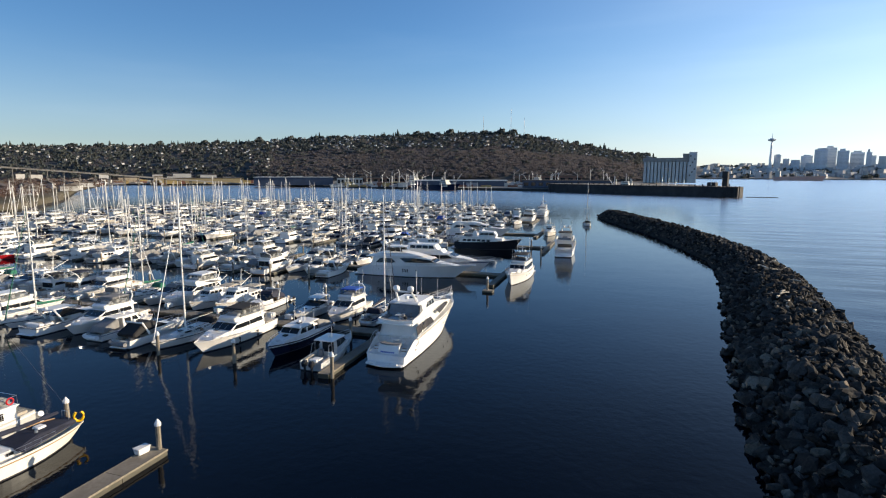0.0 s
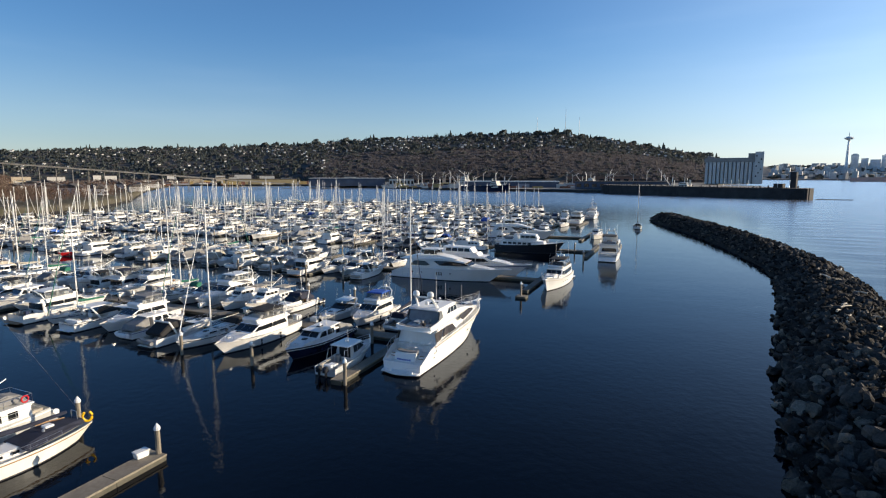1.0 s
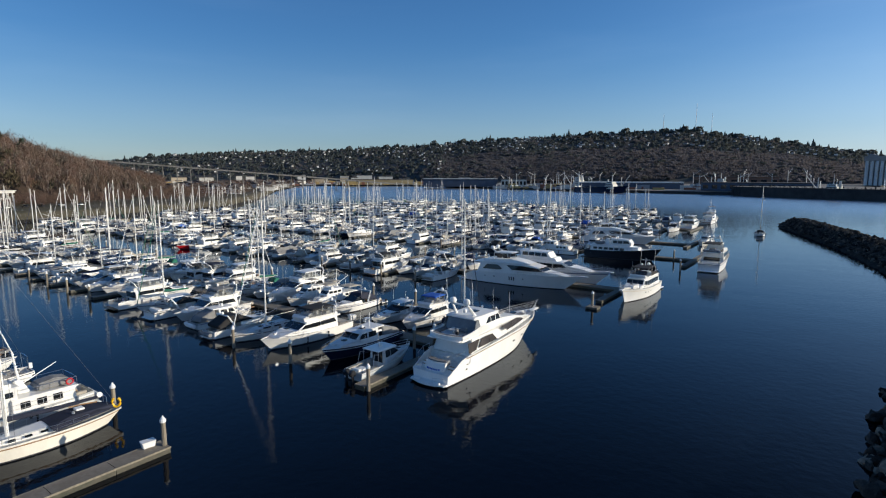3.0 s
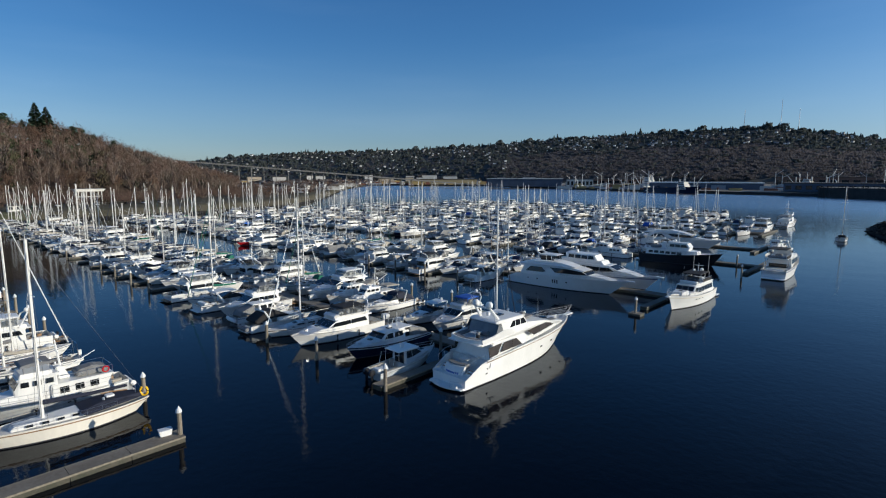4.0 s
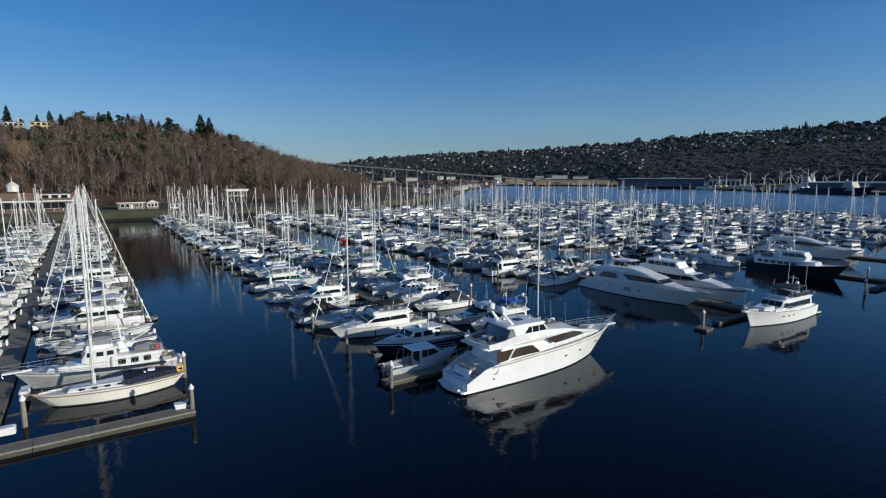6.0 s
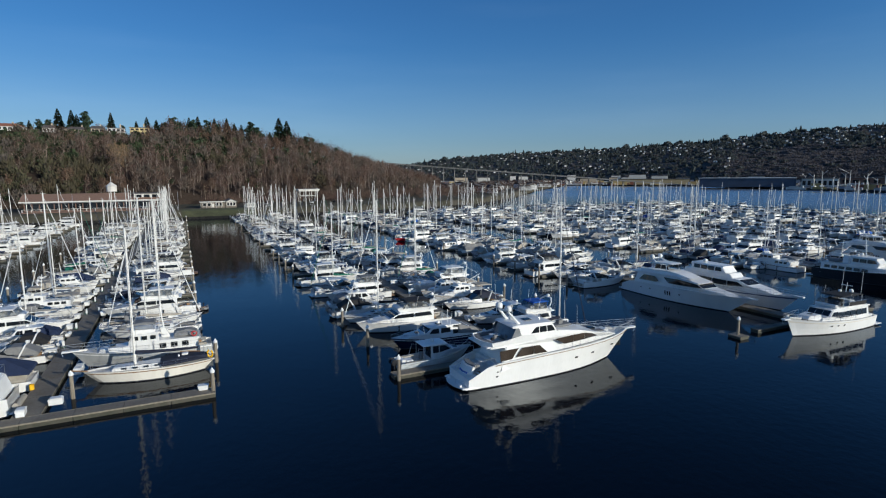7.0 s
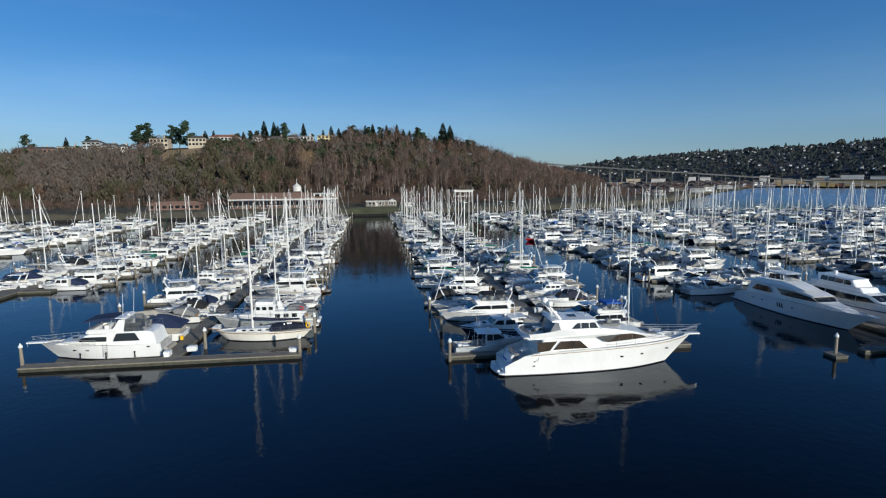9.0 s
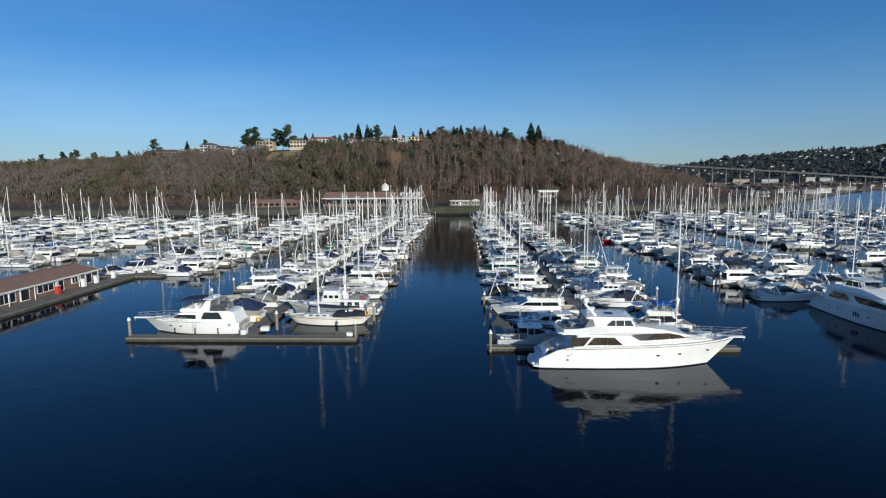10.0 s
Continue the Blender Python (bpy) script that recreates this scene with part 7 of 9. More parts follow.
part("tarpaulin", prism(B(), [(-6.3, 2.0), (-1.6, 2.2), (-1.7, 2.6), (-2.6, 3.75), (-4.0, 3.5), (-6.2, 2.4)], wide(2.05, 0.2, 2.0, 3.75), bev=0.05), CANVAS_BLUE, tarped, "dark blue tarpaulin stretched over a ridge")
place(tarped, -39.6, 6.8, -91.8)
place(covered("white motor yacht under a large tan tent cover", 12.5, 4.0, "tan"), -45.2, 5.8, 88.2)
for x, y in ((-27.4, 30.2), (-30.0, -3.4), (-22.0, 48.9), (-14.6, 96.9), (-9.6, 143.9), (-14.2, 160.0), (-35.4, 50.0), (-46.2, 49.8), (-33.4, 17.2), (-26.5, 62.8), (-38.3, 31.4)):
    pile(x, y)
for o, _ in NEAR + FAR + [(d, 1) for d in DINGHIES]:   # boats of the library that found no slip
    if o.name not in used:
        for c in [c for c in bpy.data.objects if c.parent == o or (c.parent and c.parent.parent == o)]:
            bpy.data.objects.remove(c)
        bpy.data.objects.remove(o)
tub_ = thing("plastic_tub", "white plastic dock tub beside a pile", "tub")
part("body", prism(B(), [(-0.55, 0), (0.55, 0), (0.65, 0.6), (-0.65, 0.6)], lambda x, z: 0.36 + 0.1 * z, bev=0.05), BOXWHITE, tub_)
part("lid", box(B(), -0.68, -0.46, 0.6, 0.68, 0.46, 0.68, bev=0.03), BOXWHITE, tub_)
tub_.matrix_basis = pose(-28.2, 29.3, 0.52, 0, 0, 80) @ Matrix.Scale(0.8, 4)

# ---- breakwater ----
BW = [(20, -130), (23, -60), (23.5, 0), (26, 42), (30.5, 75), (36.5, 112), (39.5, 146), (34.5, 188), (26.5, 228), (16, 268), (8.5, 296)]


def bw_at(f):
    """The breakwater's middle and direction at f from 0 to 1."""
    k = f * (len(BW) - 1)
    i = min(int(k), len(BW) - 2)
    p = [Vector((*BW[max(0, min(len(BW) - 1, i + j))], 0)) for j in (-1, 0, 1, 2)]
    t = k - i
    c = 0.5 * (2 * p[1] + (p[2] - p[0]) * t + (2 * p[0] - 5 * p[1] + 4 * p[2] - p[3]) * t * t + (3 * p[1] - p[0] - 3 * p[2] + p[3]) * t ** 3)
    d = 0.5 * ((p[2] - p[0]) + 2 * (2 * p[0] - 5 * p[1] + 4 * p[2] - p[3]) * t + 3 * (3 * p[1] - p[0] - 3 * p[2] + p[3]) * t * t)
    return c, d.normalized()


def bw_profile(v):
    """Height of the mound v metres from its middle."""
    a = abs(v)
    return 3.9 if a < 2.0 else 3.9 - (a - 2.0) * 0.56


breakwater = thing("breakwater", "long curved breakwater of dark piled rocks", "breakwater", kind="structure")
bm = B()
grid = []
for i in range(121):
    c, d = bw_at(i / 120)
    s = Vector((d.y, -d.x, 0))
    end = min(1.0, (120 - i) / 5 + 0.15)
    grid.append([bm.verts.new(c + s * v * (0.4 + 0.6 * end) + Vector((0, 0, bw_profile(v) * end - 0.7 + rnd.uniform(-0.3, 0.3)))) for v in (-11.5, -9, -6.5, -4, -2, 0, 2, 4, 6.5, 9, 11.5)])
for a, b in zip(grid, grid[1:]):
    for k in range(10):
        face(bm, [a[k], b[k], b[k + 1], a[k + 1]][::-1])
face(bm, grid[-1])
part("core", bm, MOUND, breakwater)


def rock_bm(seed, sub=1):
    r = random.Random(seed)
    bm = B()
    bmesh.ops.create_icosphere(bm, subdivisions=sub, radius=1.0)
    sx, sy, sz = r.uniform(0.8, 1.3), r.uniform(0.6, 1.0), r.uniform(0.45, 0.8)
    for v in bm.verts:
        k = r.uniform(0.68, 1.25)
        v.co = Vector((v.co.x * sx * k, v.co.y * sy * k, v.co.z * sz * k))
        v.co.x = max(-0.9 * sx, min(0.9 * sx, v.co.x))
        v.co.z = max(-0.7 * sz, min(0.75 * sz, v.co.z))
    return bm


def rock_pose(f, v, size):
    c, d = bw_at(f)
    s = Vector((d.y, -d.x, 0))
    end = min(1.0, (1 - f) * 24 + 0.15)
    p = c + s * v * (0.4 + 0.6 * end)
    z = bw_profile(v) * end - 0.35 + rnd.uniform(-0.25, 0.45)
    return pose(p.x, p.y, z, rnd.uniform(-60, 60), rnd.uniform(-60, 60), rnd.uniform(0, 360)) @ Matrix.Diagonal((size, size, size, 1))


near_rock, rest = [], []
for _ in range(15500):
    f = rnd.uniform(0.18, 1.0)
    ragged = noise.noise(Vector((f * 95, 2.0, 0.0)))
    v = rnd.uniform(-7.1 - 1.3 * ragged - 1.1 * max(0.0, min(1.0, (0.62 - f) / 0.2)), 8.5 + 0.8 * ragged)
    size = rnd.choice((0.22, 0.28, 0.34, 0.42, 0.52, 0.66, 0.85)) * rnd.uniform(0.8, 1.2)
    y = bw_at(f)[0].y
    (near_rock if 40 < y < 75 and size > 0.6 and len(near_rock) < 300 else rest).append(rock_pose(f, v, size))
pale = [m for k, m in enumerate(rest) if k % 5 == 0]
rest = [m for k, m in enumerate(rest) if k % 5]
kinds = [rest[i::6] for i in range(6)]
ROCKMESH = [mesh_of("rock", rock_bm(100 + i, 2), PALEBOULDER if i == 7 else ROCK) for i in range(8)]
vs, fs = raw(rock_bm(47, 1))
tagged(joined("pale_rocks", vs, fs, PALEROCK, [m @ Matrix.Scale(0.8, 4) for m in pale], breakwater), kind="stuff")
for i in range(6):
    vs, fs = raw(rock_bm(40 + i, 1))
    o = joined("small_rocks", vs, fs, ROCKSTUFF, kinds[i], breakwater)
    tagged(o, kind="stuff")
for i, m in enumerate(near_rock):
    o = part("rock", ROCKMESH[i % 8], None, breakwater)
    o.matrix_basis = m

for k in range(34):   # driftwood lying on the crest
    f = rnd.uniform(0.33, 0.75)
    c, d = bw_at(f)
    v = rnd.uniform(-1.5, 6.5)
    ln = rnd.uniform(0.7, 2.8)
    t = tagged(part("driftwood_log", tube(B(), [(-ln / 2, 0, 0), (0, rnd.uniform(-0.15, 0.15), 0.08), (ln / 2, 0, 0)], rnd.uniform(0.1, 0.22), 0.08, n=6), LOG), "bleached driftwood log on the breakwater", "log", "driftwood logs")
    p = c + Vector((d.y, -d.x, 0)) * v
    t.matrix_basis = pose(p.x, p.y, bw_profile(v) + 0.35, 0, rnd.uniform(-14, 14), rnd.uniform(0, 180))

# ---- far land: Terminal quay, hills, city ----
def land(name, pts, z, mats, label, kind="structure", skirt=-3.0):
    bm = B()
    hi = [bm.verts.new((x, y, z)) for x, y in pts]
    lo = [bm.verts.new((x, y, skirt)) for x, y in pts]
    fs = [face(bm, hi, 0)]
    for i in range(len(pts)):
        fs.append(face(bm, [lo[i], lo[(i + 1) % len(pts)], hi[(i + 1) % len(pts)], hi[i]], 1))
    bmesh.ops.recalc_face_normals(bm, faces=fs)
    return tagged(part(name, bm, mats), label, "ground", kind=kind)


land("ground", [(-3200, 300), (-1000, 640), (-830, 790), (-650, 885), (-430, 800), (-280, 742), (-50, 700), (-30, 1000), (200, 1500), (-3200, 3200)], 3.2, [PAVE, QUAY], "paved terminal yard behind a dark quay wall")
land("pier", [(-60, 690), (4, 646), (130, 579), (138, 594), (60, 770), (-30, 900)], 10.0, [PAVE, QUAY], "dark terminal pier standing in the bay")


# ---- hills ----
def sheet(name, rows, mats, label, category="hill"):
    bm = B()
    g = [[bm.verts.new(p) for p in r] for r in rows]
    for a, b in zip(g, g[1:]):
        for k in range(len(a) - 1):
            face(bm, [a[k], b[k], b[k + 1], a[k + 1]])
    bmesh.ops.recalc_face_normals(bm, faces=bm.faces)
    if sum(f.normal.z for f in bm.faces) < 0:
        bmesh.ops.reverse_faces(bm, faces=bm.faces)
    return tagged(part(name, bm, mats), label, category, kind="structure")


def lerp_table(table, k):
    for a, b in zip(table, table[1:]):
        if a[0] <= k <= b[0]:
            t = (k - a[0]) / (b[0] - a[0])
            return [p + (q - p) * t for p, q in zip(a[1:], b[1:])]
    return list(table[-1][1:]) if k > table[-1][0] else list(table[0][1:])


# far hill, by heading (degrees left of +y): steepness to the crest, foot and crest distance
FARHILL = [(-7, 0.014, 1500, 1900), (-3.5, 0.030, 1450, 1950), (1, 0.0455, 1400, 1950), (6, 0.060, 1380, 1950), (11, 0.0725, 1350, 1950), (15, 0.071, 1330, 1950), (21, 0.067, 1330, 2000), (29, 0.061, 1350, 2050), (35, 0.0525, 1400, 2100), (41, 0.0475, 1500, 2200), (47, 0.040, 1600, 2300), (51, 0.040, 1700, 2400), (56, 0.036, 1800, 2500), (61, 0.030, 1900, 2600), (66, 0.018, 2000, 2700), (72, 0.008, 2100, 2800)]


def farhill(h, g):
    """A place on the far hill by heading and g, 0 at its foot and 1 at its crest."""
    tn, r0, r1 = lerp_table(FARHILL, h)
    r = r0 + (r1 - r0) * g
    x, y = 15 - r * math.sin(radians(h)), 10 + r * math.cos(radians(h))
    z = 3.0 + (22 + tn * r1 - 3.0) * (g ** 0.75 if g <= 1 else 1)
    z += 7 * noise.noise(Vector((x * 0.004, y * 0.004, 1.0))) * min(1, g * 3) * (1 - 0.5 * g)
    return Vector((x, y, z))


rows = []
for i in range(121):
    h = -7 + 79 * i / 120
    r = [farhill(h, g / 14) for g in range(15)]
    e = farhill(h, 1.0)
    r += [e + Vector((-math.sin(radians(h)) * 500, math.cos(radians(h)) * 500, -5)), e + Vector((-math.sin(radians(h)) * 700, math.cos(radians(h)) * 700, -e.z - 4))]
    rows.append(r)
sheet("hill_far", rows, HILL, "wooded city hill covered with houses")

# the bluff behind the marina: y of the foot, its x, height, and how far back the crest is
BLUFF = [(-760, -560, 27, 260), (-560, -470, 35, 230), (-330, -405, 41, 175), (-230, -386, 43.5, 150), (-150, -372, 46, 135), (-40, -362, 50, 125), (70, -362, 48.5, 125), (130, -368, 43, 120), (190, -392, 35, 140), (250, -440, 28.5, 190), (330, -560, 22.5, 200), (420, -740, 13, 150)]


def bluff(y, g):
    x0, h, back = lerp_table(BLUFF, y)
    z = 5.0 + h * (g ** 0.85 if g <= 1 else 1)
    z += 3.0 * noise.noise(Vector((y * 0.02, g * 2.0, 4.0))) * min(1, g * 2)
    return Vector((x0 - back * g, y, z))


rows = []
for i in range(119):
    y = -760 + 10 * i
    r = [bluff(y, g / 12) for g in range(13)]
    e = bluff(y, 1.0)
    r = [Vector((r[0].x + 3, y, 2.0))] + r + [e + Vector((-350, 0, 6)), e + Vector((-700, 0, -e.z))]
    rows.append(r)
sheet("bluff", rows, EARTH, "steep wooded bluff behind the marina")
# shore: a rock edge, a grass bank, and flat ground up to the bluff
edge = [(-420, -760), (-330, -420), (-294, -250), (-291, -60), (-292, 36), (-291, 75), (-294, 150), (-318, 235), (-398, 325), (-592, 500), (-862, 780)]
rows = []
for x, y in edge:
    rows.append([Vector((x + 1, y, -1.5)), Vector((x - 3, y, 1.2)), Vector((x - 9, y, 4.0)), Vector((x - 14, y, 4.8)), Vector((x - 60, y + 10, 5.2)), Vector((x - 420, y + 60, 5.4))])
shore = sheet("shore", rows, [SCRUB, MOUND, GRASS], "grass bank with a rock edge and a paved lot behind", "ground")
for p in shore.data.polygons:
    p.material_index = 1 if p.index % 5 < 1 else 2 if p.index % 5 < 3 and 34 < p.center.y < 90 else 0
# dry grass patch on the bluff, set into the trees
bm = B()
g = [[bm.verts.new(bluff(y, k / 6 * 0.30 + 0.62) + Vector((0.8, 0, 0.7))) for k in range(7)] for y in range(-126, -86, 6)]
for a, b in zip(g, g[1:]):
    for k in range(6):
        face(bm, [a[k], b[k], b[k + 1], a[k + 1]][::-1])
tagged(part("grass_slope", bm, DRYGRASS), "dry grass patch on the steep bluff", "ground", kind="structure")

# ---- trees ----
def bare_tree(seed, h=14.0, twigs=170, fat=1.0):
    """Trunk with limbs, and a crown of fine twigs: two meshes as vertices and faces."""
    r = random.Random(seed)
    wood, fine = B(), B()
    lean = Vector((r.uniform(-0.06, 0.06), r.uniform(-0.06, 0.06), 1))
    top = lean * h * 0.8
    tube(wood, [(0, 0, -1.0), lean * h * 0.4, top], 0.20 * fat, 0.05, n=4, cap=False)
    tips = []
    for i in range(9):
        t = r.uniform(0.25, 0.78)
        a = r.uniform(0, math.tau)
        s = lean * h * t
        e = s + Vector((math.cos(a), math.sin(a), r.uniform(0.9, 1.8))) * h * 0.20 * (1.15 - t * 0.5)
        tube(wood, [s, (s + e) / 2 + Vector((0, 0, -0.2)), e], 0.08 * fat, 0.03, n=3, cap=False)
        tips += [(s + e) / 2, e]
    tips += [top, lean * h * 0.65]
    for _ in range(twigs):
        p = r.choice(tips) + Vector((r.gauss(0, 0.9), r.gauss(0, 0.9), r.gauss(0, 1.0)))
        d = Vector((r.gauss(0, 0.7), r.gauss(0, 0.7), abs(r.gauss(0.7, 0.5)))) * r.uniform(0.9, 1.9)
        q = Vector((r.gauss(0, 1), r.gauss(0, 1), r.gauss(0, 0.4))).normalized() * r.uniform(0.08, 0.2)
        face(fine, [fine.verts.new(p - q), fine.verts.new(p + q), fine.verts.new(p + d)])
    return wood, fine


def conifer(seed, h=18.0, w=4.2, n=230):
    r = random.Random(seed)
    wood, fine = B(), B()
    tube(wood, [(0, 0, -1), (0, 0, h * 0.97)], 0.28, 0.04, n=5, cap=False)
    for i in range(n):
        t = r.random() ** 0.85
        z = h * (0.12 + 0.86 * t)
        reach = w * (1 - t) ** 0.8 * r.uniform(0.55, 1.1) + 0.25
        a = r.uniform(0, math.tau)
        d = Vector((math.cos(a), math.sin(a), 0))
        s = Vector((-d.y, d.x, 0)) * (0.25 + reach * 0.28)
        o = Vector((0, 0, z))
        e = o + d * reach + Vector((0, 0, -reach * r.uniform(0.12, 0.4)))
        m = o + d * reach * 0.55 + Vector((0, 0, r.uniform(-0.1, 0.25)))
        v = [fine.verts.new(q) for q in (o, m + s, e, m - s)]
        face(fine, v)
    return wood, fine


def bush(seed, w=3.5, h=3.0, n=110):
    r = random.Random(seed)
    fine = B()
    for i in range(n):
        d = Vector((r.gauss(0, 1), r.gauss(0, 1), r.gauss(0, 1))).normalized() * r.uniform(0.55, 1.0)
        p = Vector((d.x * w * 0.5, d.y * w * 0.5, h * 0.5 + d.z * h * 0.5))
        a, b = Vector((r.gauss(0, 1), r.gauss(0, 1), r.gauss(0, 1))).normalized(), Vector((r.gauss(0, 1), r.gauss(0, 1), r.gauss(0, 1))).normalized()
        k = w * 0.13
        face(fine, [fine.verts.new(p + a * k), fine.verts.new(p + b * k), fine.verts.new(p - a * k), fine.verts.new(p - b * k)])
    return fine


def canopy(seed, w, h, n):
    """A far tree: leaf clumps that lie on a rounded, uneven crown."""
    r = random.Random(seed)
    fine = B()
    for i in range(n):
        d = Vector((r.gauss(0, 1), r.gauss(0, 1), r.gauss(0.35, 1))).normalized()
        k = r.uniform(0.75, 1.1)
        p = Vector((d.x * w * 0.5 * k, d.y * w * 0.5 * k, h * 0.5 + d.z * h * 0.5 * k))
        q = (d + Vector((r.gauss(0, 0.3), r.gauss(0, 0.3), r.gauss(0, 0.3)))).normalized()
        a = q.orthogonal().normalized()
        b = q.cross(a)
        t = r.uniform(0, 1.5)
        u, v = (a * math.cos(t) + b * math.sin(t)) * w * 0.24, (b * math.cos(t) - a * math.sin(t)) * w * r.uniform(0.14, 0.24)
        face(fine, [fine.verts.new(c) for c in (p + u, p + v, p - u, p - v)])
    return fine


def bare_crown(seed, w, h, n, k=1.0):
    """A far bare tree: sprays of upright twigs through a rounded, open crown."""
    r = random.Random(seed)
    fine = B()
    for i in range(n):
        d = Vector((r.gauss(0, 1), r.gauss(0, 1), r.gauss(0.3, 0.9))).normalized() * r.uniform(0.35, 1.0)
        p = Vector((d.x * w * 0.55, d.y * w * 0.55, h * 0.45 + d.z * h * 0.5))
        up = (Vector((d.x * 0.7, d.y * 0.7, 1.0)) + Vector((r.gauss(0, 0.25), r.gauss(0, 0.25), 0))).normalized() * r.uniform(2.0, 3.4) * k
        a = r.uniform(0, 6.283)
        sd = Vector((math.cos(a), math.sin(a), r.gauss(0, 0.4))) * r.uniform(0.9, 1.6) * k * min(1.0, k + 0.2)
        face(fine, [fine.verts.new(c) for c in (p + up, p + sd, p - up, p - sd)])
    return fine


def tree_protos(builder, label, name, bark, leaf, seeds, **kw):
    out = []
    for sd in seeds:
        wd, fn = builder(sd, **kw)
        t = tagged(part(name, wd, bark), label, "tree", "trees on the bluff")
        part("crown", fn, leaf, t)
        out.append(t)
    return out


BARE = tree_protos(bare_tree, "bare brown deciduous tree with pale trunk", "bare_tree", BARK, TWIG, (1, 2, 3, 4), twigs=320)
TALL = tree_protos(bare_tree, "tall slender bare poplar on the bluff", "bare_tree", BARK, mat("poplar_twigs", (0.23, 0.15, 0.085), 0.95, var=0.3, scale=0.3), (9,), h=24, twigs=420)
def pine(seed, h=17.0, n=9):
    """A wind-shaped evergreen: trunk, limbs, and uneven flat clumps of foliage."""
    r = random.Random(seed)
    wood, fine = B(), B()
    tube(wood, [(0, 0, -1), (r.uniform(-0.5, 0.5), r.uniform(-0.5, 0.5), h * 0.55), (r.uniform(-0.8, 0.8), r.uniform(-0.8, 0.8), h * 0.93)], 0.34, 0.08, n=6, cap=False)
    for i in range(n):
        t = 0.34 + 0.62 * i / (n - 1)
        a, reach = r.uniform(0, math.tau), h * r.uniform(0.05, 0.26) * (1.15 - 0.75 * t)
        c = Vector((math.cos(a) * reach, math.sin(a) * reach, h * t))
        tube(wood, [(0, 0, c.z - h * 0.06), c], 0.10, 0.04, n=3, cap=False)
        rad = h * r.uniform(0.15, 0.24) * (1.25 - 0.65 * t)
        for _ in range(95):
            d = Vector((r.gauss(0, 1), r.gauss(0, 1), r.gauss(0, 1))).normalized() * r.uniform(0.4, 1.0)
            p = c + Vector((d.x * rad, d.y * rad, d.z * rad * 0.62))
            u, w = (Vector((r.gauss(0, 1), r.gauss(0, 1), r.gauss(0, 0.6))).normalized() * rad * 0.24 for _ in range(2))
            face(fine, [fine.verts.new(q) for q in (p + u, p + w, p - u, p - w)])
    return wood, fine


PINE = tree_protos(pine, "dark green wind-shaped pine on the bluff", "pine_tree", BARK, NEEDLE, (11, 12, 13))
CONE = tree_protos(conifer, "dark green conifer on the bluff", "conifer", BARK, NEEDLE, (5, 6, 7), n=420)


def stand(lib, p, s, wide_=1.0):
    o = rnd.choice(lib)
    m = pose(p.x, p.y, p.z, 0, 0, rnd.uniform(0, 360)) @ Matrix.Diagonal((s * wide_, s * wide_, s, 1))
    if o.name in used:
        return copy_thing(o, m @ Matrix.Diagonal((*[1 / k for k in o.scale], 1)))
    used.add(o.name)
    o.matrix_basis = m
    return o


for _ in range(48):   # trees that stand along the foot and the crest, seen one by one
    y = rnd.uniform(-260, 270)
    g = rnd.choice((rnd.uniform(0.0, 0.12), rnd.uniform(0.0, 0.2), rnd.uniform(0.7, 0.9)))
    if not (-129 < y < -85 and 0.5 < g < 1.1):
        stand(BARE, bluff(y, g), rnd.uniform(0.75, 1.15))
for _ in range(34):   # taller bare trees break the skyline where the bluff falls away
    y = rnd.uniform(60, 290)
    stand(BARE, bluff(y, rnd.uniform(0.86, 1.02)), rnd.uniform(0.95, 1.35) * (1.0 if y < 190 else 0.75), rnd.uniform(0.8, 1.1))
for y, g, s in ((4, 0.2, 1.25), (1, 0.24, 1.15), (7, 0.26, 1.1)):
    stand(TALL, bluff(y, g), s, 0.8)
# conifers of the skyline, by place along the crest
for y, s, g in ((-238, 0.75, 1.1), (-98, 0.75, 1.12), (-91, 0.7, 1.15), (-62, 0.6, 1.12), (-42, 1.0, 1.1), (-33, 1.0, 1.1), (-30, 0.85, 1.13), (-6, 0.92, 1.1), (12, 0.7, 1.12), (45, 0.7, 1.05), (52, 0.8, 1.03), (59, 0.85, 1.05), (94, 0.75, 1.02), (110, 0.6, 1.0), (126, 1.2, 0.98), (134, 1.15, 1.0), (141, 0.7, 0.98), (20, 0.8, 1.04), (27, 0.75, 1.06), (72, 0.8, 1.02), (82, 0.9, 1.02), (88, 0.7, 1.0), (118, 0.6, 1.0), (146, 0.6, 0.98), (175, 0.6, 1.0), (205, 0.55, 0.95)):
    stand(CONE, bluff(y, g), s * rnd.uniform(0.95, 1.05) * (1.35 if y > 18 else 1.3), rnd.uniform(1.15, 1.5))
for y, s, g in ((-470, 0.8, 1.0), (-430, 0.9, 1.0), (-418, 0.85, 1.02), (-405, 0.9, 1.0), (-380, 0.6, 1.05), (-372, 0.65, 1.02), (-330, 0.5, 1.0), (-318, 0.55, 1.05), (-279, 1.05, 1.06), (-217, 0.85, 1.12), (-156, 0.95, 1.04), (-150, 1.0, 1.06), (-133, 0.95, 1.2), (-126, 0.85, 1.2), (-113, 1.05, 1.08), (-56, 0.62, 1.12), (-22, 0.9, 1.1), (34, 0.7, 1.04), (66, 0.8, 1.03), (75, 0.7, 0.98), (40, 0.9, 1.0), (56, 0.8, 1.0), (100, 0.9, 1.0), (108, 0.8, 0.96), (152, 0.7, 0.97), (160, 0.75, 0.97), (168, 0.6, 0.95), (190, 0.6, 0.95)):
    stand(PINE, bluff(y, g), s * rnd.uniform(0.95, 1.05) * (1.3 if y > 18 else 1.4 if y > -160 else 1.15), rnd.uniform(1.0, 1.35))

